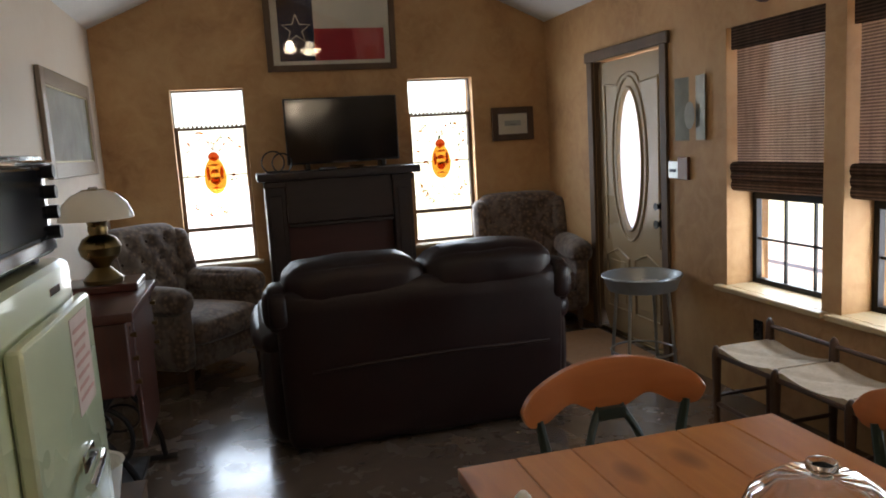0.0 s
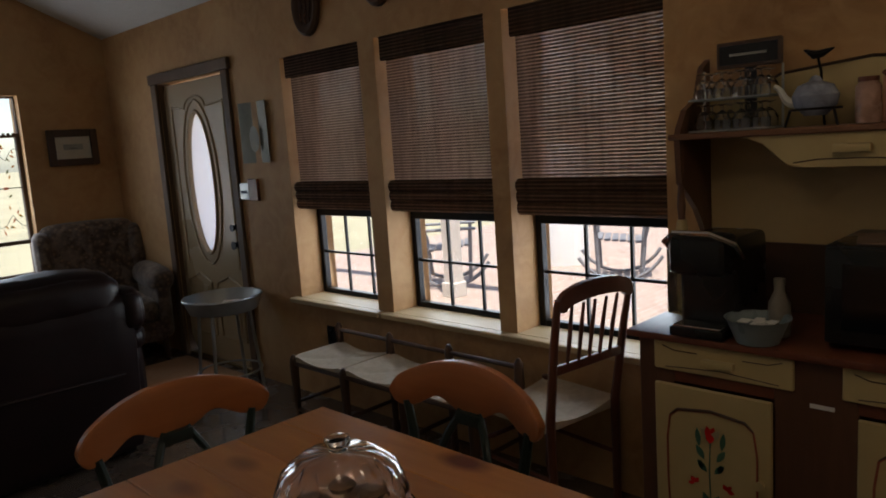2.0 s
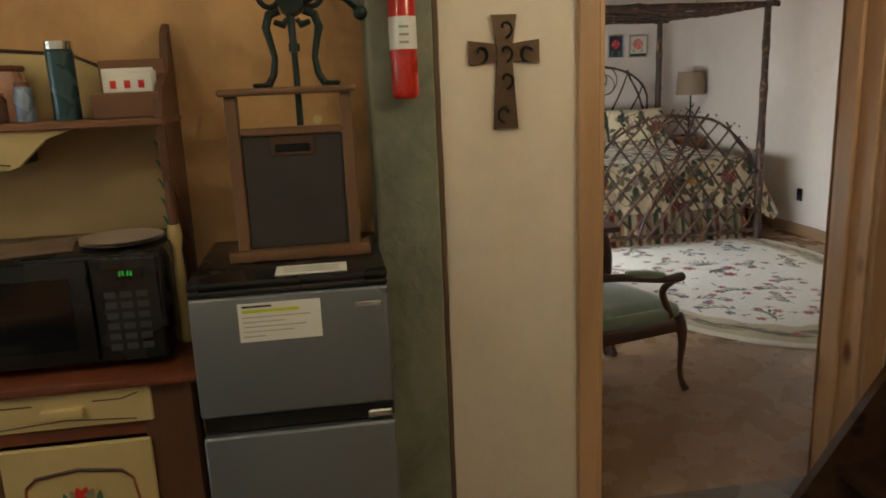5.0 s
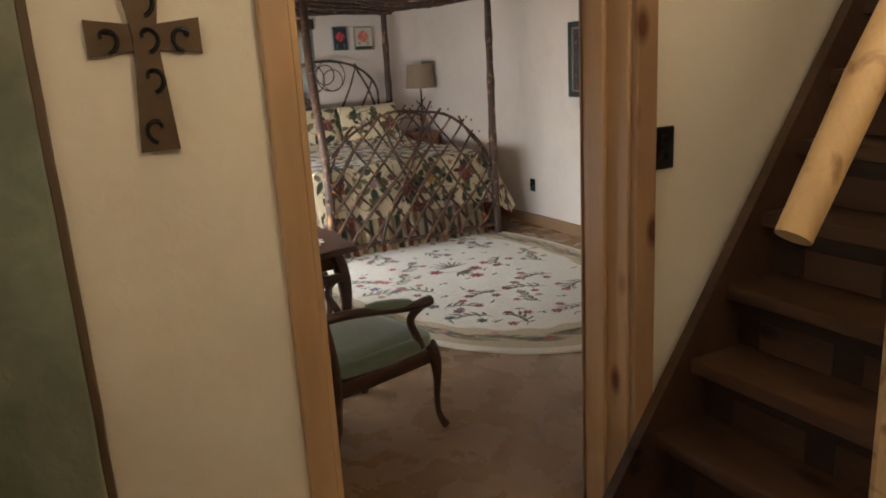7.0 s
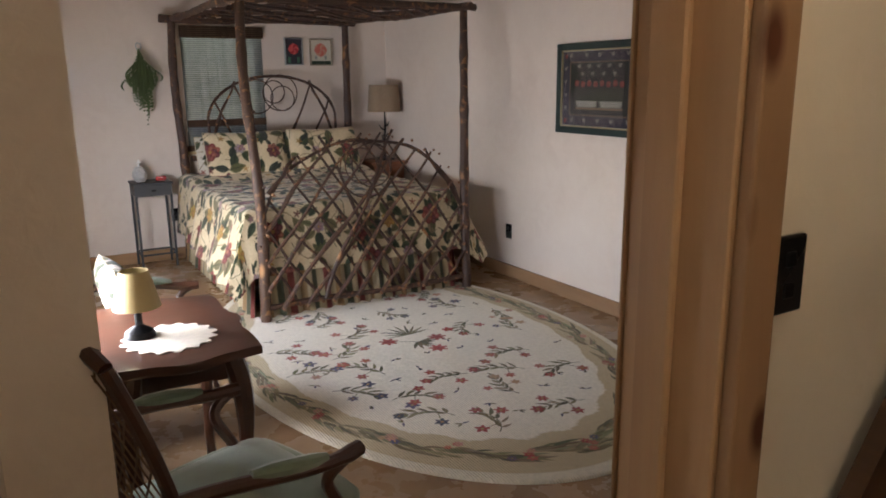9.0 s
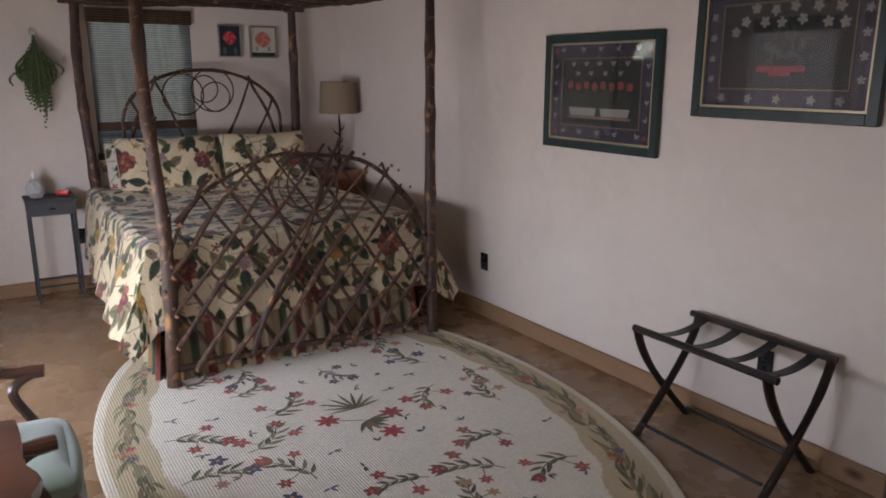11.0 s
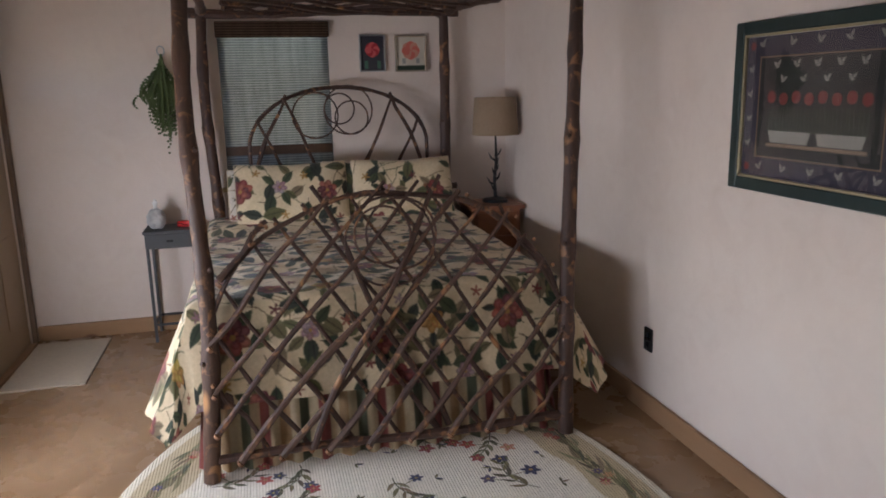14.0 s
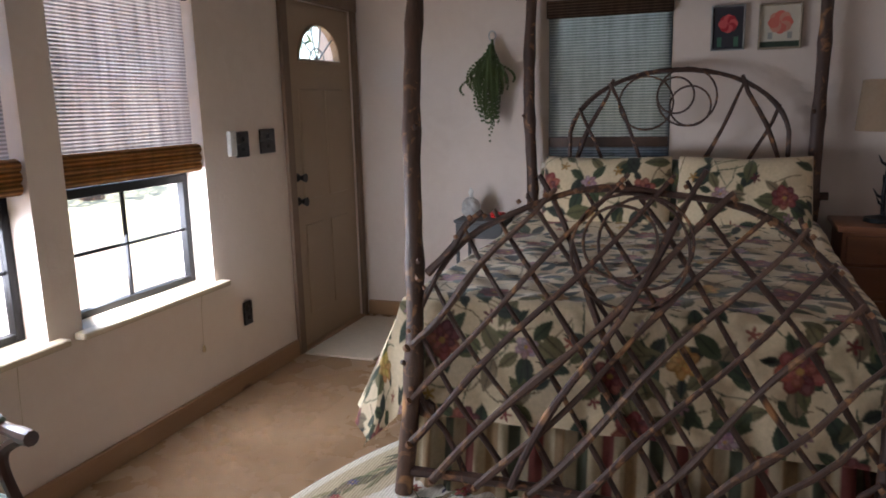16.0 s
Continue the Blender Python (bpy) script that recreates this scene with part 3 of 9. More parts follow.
    leafbm = {id(m): (m, B()) for m in (amb, red, grn)}
    for k in range(64):
        u = rnd.uniform(-1, 1) * (hw - 0.03)
        s = rnd.choice((-1, 1))
        zz = cz + s * (0.2 + 0.13 * abs(math.sin(u * 16)) + rnd.uniform(-0.03, 0.03)) if k < 44 else cz + rnd.uniform(-0.3, 0.3)
        if abs(u) < 0.11 and abs(zz - cz) < 0.17:
            continue
        a = rnd.uniform(0, math.tau)
        L, Wd = rnd.uniform(0.014, 0.028), rnd.uniform(0.005, 0.009)
        m = rnd.choice((amb, amb, grn, grn, red))
        pts = [(cx + u + math.cos(a) * L * p - math.sin(a) * Wd * q, zz + math.sin(a) * L * p + math.cos(a) * Wd * q) for p, q in ((-1, 0), (0, 1), (1, 0), (0, -1))]
        prism(leafbm[id(m)][1], pts, y - 0.007, y - 0.005, "xz")
    for m, bmm in leafbm.values():
        q = part("leaf_glass", bmm, m, o, smooth=False, kind="stuff")
        q.visible_shadow = False
    f = B()
    for sgn in (-1, 1):
        for sx in (-1, 1):
            tube(f, [(cx + sx * (hw * t), y - 0.005, cz + sgn * (0.20 + 0.1 * abs(math.sin(t * 5)))) for t in [i / 14 for i in range(15)]], 0.0022, 5)
    part("lead_scroll", f, lead, o, kind="stuff")


glassm = {"amber": pane_glass("amber_glass", (0.74, 0.48, 0.17)), "red": pane_glass("ruby_glass", (0.66, 0.24, 0.11)),
          "green": pane_glass("olive_glass", (0.40, 0.42, 0.18)), "lead": BLACKM}
stained("window_7", *W_N[0])
stained("window_8", *W_N[1])


# ---- roman shades of split bamboo ----
def shade(axis, u0, u1, ztop, zbot, t, sgn, mats, label, val=0.13, roll=0.14):
    o = new("bamboo_shade")
    tagged(o, label, "window shade", "bamboo shades")

    def b3(ua, ub, ta, tb, za, zb, bev=0.003):
        ta, tb = min(ta, tb), max(ta, tb)
        return bx(ta, ua, za, tb, ub, zb, bev) if axis == "y" else bx(ua, ta, za, ub, tb, zb, bev)
    body, vm, rm = mats
    part("valance", b3(u0, u1, t - sgn * 0.035, t - sgn * 0.012, ztop - val, ztop), vm, o, "darker woven valance")
    part("headrail", b3(u0 + 0.01, u1 - 0.01, t - sgn * 0.010, t + sgn * 0.03, ztop - 0.03, ztop - 0.002), vm, o)
    part("panel", b3(u0 + 0.008, u1 - 0.008, t, t + sgn * 0.003, zbot + roll * 0.9, ztop - 0.03, 0), body, o, "semi transparent woven bamboo panel")
    folds = 3
    for k in range(folds):
        za = zbot + roll * k / folds
        bm = B()
        pr = [(math.cos(a) * (0.024 + 0.003 * k), za + roll / folds * 0.55 + math.sin(a) * roll / folds * 0.62) for a in [i * math.tau / 12 for i in range(12)]]
        if axis == "y":
            prism(bm, [(t - sgn * 0.012 + p[0], p[1]) for p in pr], u0 - 0.004, u1 + 0.004, "xz")
        else:
            prism(bm, [(t - sgn * 0.012 + p[0], p[1]) for p in pr], u0 - 0.004, u1 + 0.004, "yz")
        part("fold", bm, rm, o, "gathered bamboo fold")
    return o


for a, b, c, d in W_E:
    shade("y", a + 0.004, b - 0.034, d, 1.165, 4.0, 1, (BAMB, BAMV, BAMV), "brown woven bamboo roman shade half raised in the window", 0.12, 0.15)
for a, b, c, d in W_B:
    shade("x", a + 0.004, b - 0.02, d, 1.16, -0.99, 1, (BAMW, BAMV, BAMH), "brown woven bamboo shade with honey folds, half raised", 0.12, 0.12)
_grey = shade("y", -3.06, -2.33, 2.03, 0.94, 9.972, 1, (BAMG, BAMV, BAMV), "grey woven shade with a dark wooden valance behind the bed", 0.10, 0.06)
part("slat_band", bx(9.958, -3.05, 1.165, 9.970, -2.34, 1.225, 0.002), DARKX, _grey, "dark wooden batten")


# ---- outside ----
def ground_mat():
    m, n, l, b = mat("patio_pavers", 0.8)
    co = coords(n, l)
    br = n.new("ShaderNodeTexBrick")
    br.inputs["Scale"].default_value = 3.0
    br.inputs["Color1"].default_value, br.inputs["Color2"].default_value = (0.24, 0.135, 0.10, 1), (0.32, 0.22, 0.165, 1)
    br.inputs["Mortar"].default_value = (0.42, 0.38, 0.33, 1)
    l.new(co, br.inputs["Vector"])
    f = noise_tex(n, l, co, 1.5, 5, 1)
    l.new(mix(n, l, f, br.outputs[0], (0.40, 0.31, 0.25)), b.inputs["Base Color"])
    return m


GROUND = ground_mat()
struct("ground", bx(-400, -400, -0.32, 400, 400, -0.12, 0), plain("dry_grass_ground", (0.33, 0.30, 0.19), 0.95, 0, 0.3, 0.5), "dry grass ground")
struct("pavement_patio", bx(4.24, -0.80, -0.118, 12.0, 9.0, -0.06, 0.01), GROUND, "red brick paved patio in the sun")
struct("pavement_north", bx(-12, 6.75, -0.118, 4.24, 40.0, -0.08, 0.01), plain("pale_gravel", (0.68, 0.64, 0.57), 0.9, 0, 0.2, 3), "pale sunlit gravel yard behind the house")


# ---- living room: doors and wall fittings ----
def front_door():
    o = new("door_1")
    tagged(o, "closed beige panelled door with oval bevelled glass", kind="structure")
    y0, y1, x0, x1 = 4.705, 5.64, 3.995, 4.035
    yc, zc, ry, rz = 5.20, 1.325, 0.165, 0.495
    bm = B()
    n = 48
    ring = lambda x, a, b: [bm.verts.new((x, yc + a * math.cos(2 * math.pi * k / n), zc + b * math.sin(2 * math.pi * k / n))) for k in range(n)]

    def outer(x):
        vs = []
        for k in range(n):
            a = 2 * math.pi * k / n
            c, s = math.cos(a), math.sin(a)
            hy, hz0, hz1 = (y1 - y0) / 2, zc - 0.01, 2.045 - zc
            f = min(hy / abs(c) if abs(c) > 1e-6 else 9, (hz1 if s > 0 else hz0) / abs(s) if abs(s) > 1e-6 else 9)
            vs.append(bm.verts.new((x, yc + f * c, zc + f * s)))
        return vs
    for x in (x0, x1):
        a, b = outer(x), ring(x, ry, rz)
        for k in range(n):
            bm.faces.new((a[k], a[(k + 1) % n], b[(k + 1) % n], b[k]))
        if x == x0:
            a0, b0 = a, b
        else:
            for k in range(n):
                bm.faces.new((a0[k], a0[(k + 1) % n], a[(k + 1) % n], a[k]))
                bm.faces.new((b0[k], b0[(k + 1) % n], b[(k + 1) % n], b[k]))
    part("leaf", bm, DOORP, o, smooth=False)
    for off, r in ((0.012, 0.011), (0.075, 0.008)):
        f = B()
        pts = [(x0 - 0.004, yc + (ry + off) * math.cos(a), zc + (rz + off * 1.2) * math.sin(a)) for a in [math.tau * k / 48 for k in range(48)]]
        tube(f, pts + [pts[0]], r, 8)
        part("oval_moulding", f, DOORP, o)
    g = B()
    prism(g, [(yc + (ry + 0.004) * math.cos(math.tau * k / 40), zc + (rz + 0.004) * math.sin(math.tau * k / 40)) for k in range(40)], 4.012, 4.016, "yz")
    p = part("oval_pane", g, FROST, o, smooth=False)
    p.visible_shadow = False
    f = B()
    tube(f, [(x0 - 0.003, y0 + 0.10, 0.72), (x0 - 0.003, y0 + 0.10, 1.88)] , 0.008, 6)
    tube(f, [(x0 - 0.003, y1 - 0.10, 0.72), (x0 - 0.003, y1 - 0.10, 1.88)], 0.008, 6)
    tube(f, [(x0 - 0.003, y1 - 0.10, 1.88)] + [(x0 - 0.003, yc + 0.15 * math.cos(a), 1.86 + 0.08 * math.sin(a)) for a in [math.pi * k / 8 for k in range(9)]] + [(x0 - 0.003, y0 + 0.10, 1.88)], 0.008, 6)
    part("arched_moulding", f, DOORP, o)
    for ya in (y0 + 0.11, yc + 0.03):
        f = B()
        rect = [(x0 - 0.003, ya, 0.20), (x0 - 0.003, ya + 0.33, 0.20), (x0 - 0.003, ya + 0.33, 0.60), (x0 - 0.003, ya + 0.16, 0.66), (x0 - 0.003, ya, 0.60), (x0 - 0.003, ya, 0.20)]
        tube(f, rect, 0.009, 6)
        part("lower_panel_moulding", f, DOORP, o)
        part("raised_panel", bx(x0 - 0.008, ya + 0.05, 0.25, x0 + 0.001, ya + 0.28, 0.57, 0.005), DOORP, o)
    for z, r in ((1.02, 0.026), (0.90, 0.030)):
        f = B()
        tube(f, [(x0 + 0.004, 4.775, z), (x0 - 0.018, 4.775, z), (x0 - 0.03, 4.775, z), (x0 - 0.055, 4.775, z)], [r, r * 0.9, r * 0.5, r], 14)
        part("door_knob", f, BLACKM, o)
    part("jamb", bx(3.962, 5.642, 0, 4.10, 5.655, 2.06, 0), TRIMB, o)
    part("threshold", bx(3.97, 4.70, 0.0, 4.2, 5.645, 0.02, 0.003), BRASS, o)


front_door()
struct("trim_front_door", bx(3.935, 4.625, 0, 3.959, 4.70, 2.06, 0.004), TRIMB, "rough brown door casing")
struct("trim_front_door", bx(3.935, 5.645, 0, 3.959, 5.725, 2.06, 0.004), TRIMB, "rough brown door casing")
struct("trim_front_door_head", bx(3.93, 4.60, 2.06, 3.959, 5.75, 2.135, 0.005), TRIMB, "rough brown head casing")


def plate(name, x, y, z, dims, material, label, category, group=""):
    o = thing(name, x, y, z, 0, label, category, group)
    w, d, h = dims
    part("cover", bx(-w / 2, -d / 2, -h / 2, w / 2, d / 2, h / 2, 0.003), material, o)
    return o


def black_plate(axis, x, y, z, w=0.075, h=0.12, name="light_switch", label="black wall switch plate", group="wall plates"):
    o = thing(name, x, y, z, 0, label, "switch plate" if name == "light_switch" else "power outlet", group)
    t = 0.006
    if axis == "x":
        part("cover", bx(-t, -w / 2, -h / 2, t, w / 2, h / 2, 0.003), BLACKP, o)
        for s in (-1, 1):
            part("socket" if name != "light_switch" else "toggle", bx(-t - 0.003, -0.012, s * h * 0.2 - 0.012, t + 0.003, 0.012, s * h * 0.2 + 0.012, 0.002), BLACKM, o)
    else:
        part("cover", bx(-w / 2, -t, -h / 2, w / 2, t, h / 2, 0.003), BLACKP, o)
        for s in (-1, 1):
            part("socket" if name != "light_switch" else "toggle", bx(-0.012, -t - 0.003, s * h * 0.2 - 0.012, 0.012, t + 0.003, s * h * 0.2 + 0.012, 0.002), BLACKM, o)
    return o


black_plate("x", 3.952, 3.77, 0.41, 0.07, 0.115, "power_outlet", "black power outlet under the window sill")
black_plate("x", 3.812, -1.893, 1.265, 0.075, 0.12, "light_switch", "black switch plate beside the doorway")
black_plate("y", 7.85, -4.303, 0.37, 0.07, 0.115, "power_outlet", "black outlet low on the cream wall by the bed")
black_plate("y", 5.78, -4.303, 0.37, 0.07, 0.115, "power_outlet", "black outlet behind the luggage rack")
black_plate("y", 8.56, -1.037, 0.39, 0.07, 0.125, "power_outlet", "black outlet low beside the tan door")
black_plate("x", 9.973, -2.17, 0.40, 0.07, 0.115, "power_outlet", "black outlet beside the grey nightstand")
black_plate("y", 8.62, -1.037, 1.265, 0.11, 0.13, "light_switch", "double black switch plate beside the tan door")
black_plate("y", 8.85, -1.037, 1.27, 0.14, 0.13, "light_switch", "wide black switch plate beside the tan door")
o = thing("thermostat", 8.53, -1.045, 1.27, 0, "small white thermostat at the edge of a switch plate", "thermostat")
part("housing", bx(-0.035, -0.012, -0.06, 0.02, 0.012, 0.065, 0.005), ENAM, o)


def framed(name, axis, u0, u1, z0, z1, face, sgn, fw, frame_m, label, art, mat_m=None, inner=None, tilt=0):
    """A picture on a wall: frame of four mitred rails, backing and art. sgn: towards the room."""
    o = thing(name, *((face, (u0 + u1) / 2, z0) if axis == "y" else ((u0 + u1) / 2, face, z0)), 0, label, "framed picture")
    hw, h = (u1 - u0) / 2, z1 - z0

    def q(a, b, t0, t1, c, d, bev=0.004):
        t0, t1 = sorted((sgn * t0, sgn * t1))
        return bx(t0, a, c, t1, b, d, bev) if axis == "y" else bx(a, t0, c, b, t1, d, bev)
    part("frame_side", q(-hw, -hw + fw, 0.002, 0.03, 0, h), frame_m, o)
    part("frame_side", q(hw - fw, hw, 0.002, 0.03, 0, h), frame_m, o)
    part("frame_rail", q(-hw + fw, hw - fw, 0.002, 0.03, 0, fw), frame_m, o)
    part("frame_rail", q(-hw + fw, hw - fw, 0.002, 0.03, h - fw, h), frame_m, o)
    if inner:
        f2 = 0.009
        for a, b, c, d in ((-hw + fw, -hw + fw + f2, fw, h - fw), (hw - fw - f2, hw - fw, fw, h - fw), (-hw + fw, hw - fw, fw, fw + f2), (-hw + fw, hw - fw, h - fw - f2, h - fw)):
            part("gilt_fillet", q(a, b, 0.012, 0.024, c, d, 0.001), inner, o)
    part("backing", q(-hw + fw, hw - fw, 0.002, 0.010, fw, h - fw, 0), mat_m or WHITE, o)
    art(o, q, hw - fw, fw, h - fw)
    return o


def blot(o, q, nm, a, b, c, d, m, t=0.011, dt=0.0015):
    part(nm, q(a, b, t, t + dt, c, d, 0), m, o)


INKB = plain("ink_blue_print", (0.012, 0.020, 0.05), 0.7)
INKR = plain("print_red", (0.40, 0.02, 0.03), 0.7)
INKW = plain("print_cream", (0.62, 0.58, 0.48), 0.8)
INKG = plain("print_grey_landscape", (0.35, 0.36, 0.33), 0.7, 0, 0.5, 7)
INKD = plain("print_dark_ground", (0.030, 0.030, 0.040), 0.6, 0, 0.3, 14)
INKDG = plain("print_dark_green", (0.03, 0.05, 0.03), 0.6, 0, 0.4, 30)
GOLD = plain("gilt", (0.50, 0.44, 0.28), 0.4, 0.7)
FRGRN = wood("dark_green_frame", (0.015, 0.030, 0.028), (0.035, 0.055, 0.050), "Z", 1, 0.35)


def art_flag(o, q, hw, z0, z1):
    w = 2 * hw
    blot(o, q, "canvas", -hw, hw, z0, z1, INKW)
    fx0, fx1, fz0, fz1 = -hw + 0.055, hw - 0.045, z0 + 0.03, z1 - 0.05
    blot(o, q, "blue_field", fx0, fx0 + (fx1 - fx0) * 0.33, fz0, fz1, INKB, 0.0126)
    blot(o, q, "red_stripe", fx0 + (fx1 - fx0) * 0.33 + 0.001, fx1, fz0, fz0 + (fz1 - fz0) * 0.47, INKR, 0.0126)
    f = B()
    cx, cz, R = fx0 + (fx1 - fx0) * 0.165, (fz0 + fz1) / 2 - 0.02, 0.115
    pts = [(cx + (R if k % 2 == 0 else R * 0.42) * math.sin(k * math.pi / 5), -0.016, cz + (R if k % 2 == 0 else R * 0.42) * math.cos(k * math.pi / 5)) for k in range(10)]
    tube(f, pts + [pts[0]], 0.005, 6)
    part("star_outline", f, INKW, o, "cream outlined star")
    g = part("glazing", q(-hw, hw, 0.018, 0.020, z0, z1, 0), PICGL, o)


PICGL = pane_glass("picture_glazing")
FLAG = framed("framed_flag", "x", 1.585, 2.625, 2.155, 2.86, 6.545, -1, 0.05, TRIMB, "large framed state flag with one star above the television", art_flag)
FLAG.matrix_world = pose(*FLAG.location, 4.3, 0, 0)


def art_small(o, q, hw, z0, z1):
    blot(o, q, "mount", -hw, hw, z0, z1, INKW)
    blot(o, q, "print", -hw * 0.55, hw * 0.55, z0 + 0.07, z1 - 0.06, INKG, 0.0126)
    blot(o, q, "figure_shape", -hw * 0.2, hw * 0.25, z0 + 0.08, z1 - 0.09, INKD, 0.0142)


framed("framed_print", "x", 3.43, 3.81, 1.51, 1.795, 6.545, -1, 0.055, DARKW, "small dark framed print on the ochre wall", art_small)


def art_mirror(o, q, hw, z0, z1):
    blot(o, q, "print", -hw, hw, z0, z1, INKG, 0.011)
    part("glazing", q(-hw, hw, 0.018, 0.020, z0, z1, 0), PICGL, o)


framed("framed_landscape", "y", 4.83, 6.16, 1.45, 2.06, 0.302, 1, 0.09, wood("driftwood_frame", (0.22, 0.16, 0.11), (0.33, 0.25, 0.17), "Y"), "large wood framed pale landscape picture", art_mirror, None, GOLD)
o = thing("metal_picture", 3.955, 4.375, 1.45, 0, "unframed dark curled metal picture beside the front door", "picture")
bm = B()
prism(bm, [(-0.004 - 0.012 * math.cos(t * math.pi * 2), -0.155 + 0.31 * t) for t in [i / 8 for i in range(9)]] + [(-0.001 - 0.012 * math.cos(t * math.pi * 2), -0.155 + 0.31 * t) for t in [i / 8 for i in range(8, -1, -1)]], 0, 0.38, "xy")
part("sheet", bm, plain("smoky_grey_print", (0.20, 0.20, 0.16), 0.5, 0.2, 0.6, 6), o)
bm = B()
lathe(bm, [(0.001, 0), (0.05, 0.002), (0.055, 0.004), (0.001, 0.006)], 14, sy=1.5)
g = part("pale_oval", bm, INKG, o)
g.matrix_local = pose(-0.018, -0.01, 0.15, 90, 0, -90)
o = thing("key_box", 3.948, 4.50, 1.275, 0, "small grey card and wooden key block beside the front door", "wall box")
part("card", bx(-0.006, 0.01, -0.06, 0.010, 0.12, 0.05, 0.003), GALV, o)
part("wood_block", bx(-0.012, -0.10, -0.065, 0.010, 0.005, 0.075, 0.003), REDZ, o)
part("print_bar", bx(-0.009, 0.03, -0.02, -0.005, 0.10, 0.0, 0.001), INKB, o)

for k, (yc, zc, ry, rz) in enumerate(((3.72, 2.30, 0.115, 0.165), (3.12, 2.36, 0.115, 0.165))):
    o = thing("wall_plaque", 3.955, yc, zc, 0, "oval carved dark wood plaque above the windows", "wall decoration", "oval plaques")
    bm = B()
    lathe(bm, [(0.001, 0.012), (0.6, 0.014), (0.72, 0.03), (0.9, 0.036), (1.0, 0.022), (1.0, 0.0)], 28)
    for v in bm.verts:
        v.co = Vector((-v.co.z - 0.0, v.co.x * ry, v.co.y * rz))
    part("rim", bm, DARKW, o)
    bm = B()
    for s in (-0.35, 0, 0.35):
        tube(bm, [(-0.02, s * ry + 0.01 * math.sin(t * 9), -rz * 0.6 + rz * 1.2 * t) for t in [i / 8 for i in range(9)]], 0.005, 6)
    part("carved_relief", bm, BARK, o)

# ---- fireplace mantel, television ----
MANTW = wood("blackened_wood", (0.016, 0.008, 0.006), (0.034, 0.016, 0.011), "X", 1, 0.45)
o = thing("fireplace_mantel", 2.03, 6.545, 0, 0, "dark carved wooden fireplace surround against the ochre wall", "fireplace")
W2, D = 0.565, 0.43
part("pilaster", bx(-W2, -D, 0, -W2 + 0.15, -0.0, 1.31, 0.006), MANTW, o)
part("pilaster", bx(W2 - 0.15, -D, 0, W2, -0.0, 1.31, 0.006), MANTW, o)
part("frieze", bx(-W2 + 0.15, -D + 0.02, 0.98, W2 - 0.15, 0, 1.31, 0.006), MANTW, o)
part("mantel_shelf", bx(-W2 - 0.05, -D - 0.05, 1.31, W2 + 0.07, 0, 1.37, 0.012, 2), MANTW, o)
part("lower_moulding", bx(-W2 + 0.16, -D - 0.01, 0.95, W2 - 0.16, -D + 0.019, 0.978, 0.006), MANTW, o)
part("fire_panel", bx(-W2 + 0.15, -D + 0.10, 0, W2 - 0.15, -D + 0.13, 0.975, 0.004), wood("fire_panel_wood", (0.055, 0.013, 0.009), (0.09, 0.022, 0.014), "X"), o, "reddish wooden inset panel")
part("hearth", bx(-W2 + 0.15, -D, 0.0, W2 - 0.15, -D + 0.098, 0.04, 0.004), BLACKM, o)
for s in (-1, 1):
    part("panel_moulding", bx(s * (W2 - 0.075) - 0.045, -D - 0.012, 0.15, s * (W2 - 0.075) + 0.045, -D - 0.001, 1.2, 0.005), MANTW, o)
    part("capital", bx(s * (W2 - 0.075) - 0.085, -D - 0.02, 1.26, s * (W2 - 0.075) + 0.085, -D - 0.001, 1.308, 0.006), MANTW, o)

o = thing("television", 2.115, 6.38, 1.372, 0, "black flat television standing on the mantel", "television")
part("bezel", bx(-0.45, -0.02, 0.045, 0.45, 0.03, 0.56, 0.008, 2), BLACKP, o)
part("screen", bx(-0.437, -0.0235, 0.06, 0.437, -0.0205, 0.548, 0.0), SCREEN, o)
for s in (-1, 1):
    part("foot", bx(s * 0.3 - 0.02, -0.09, 0, s * 0.3 + 0.02, 0.09, 0.048, 0.006), BLACKP, o)
part("soundbar_slot", bx(-0.1, -0.028, 0.048, 0.1, -0.021, 0.056, 0.001), CHROME, o)
o = thing("iron_trivet_rings", 1.55, 6.28, 1.372, 0, "two upright dark iron hoops on a small base", "ornament")
for k, (dx, r) in enumerate(((0.0, 0.085), (0.07, 0.075))):
    bm = B()
    tube(bm, [(dx + r * math.cos(a), k * 0.04, r * 0.92 + r * math.sin(a)) for a in [math.tau * i / 26 for i in range(27)]], 0.006, 6)
    part("hoop", bm, BLACKM, o)
part("base", bx(-0.06, -0.03, 0, 0.10, 0.06, 0.012, 0.003), BLACKM, o)
o = thing("candle_dish", 2.18, 6.18, 1.372, 0, "small brass dish on the mantel", "dish")
part("bowl", lathe(B(), [(0.02, 0), (0.05, 0.01), (0.062, 0.025), (0.056, 0.024), (0.001, 0.012)], 18), BRASS, o)
o = thing("remote_control", 1.95, 6.15, 1.372, 12, "black remote control lying on the mantel", "remote control")
part("body", bx(-0.07, -0.02, 0, 0.07, 0.02, 0.018, 0.004), BLACKP, o)
part("buttons", bx(-0.05, -0.012, 0.018, 0.05, 0.012, 0.020, 0.001), GALV, o)


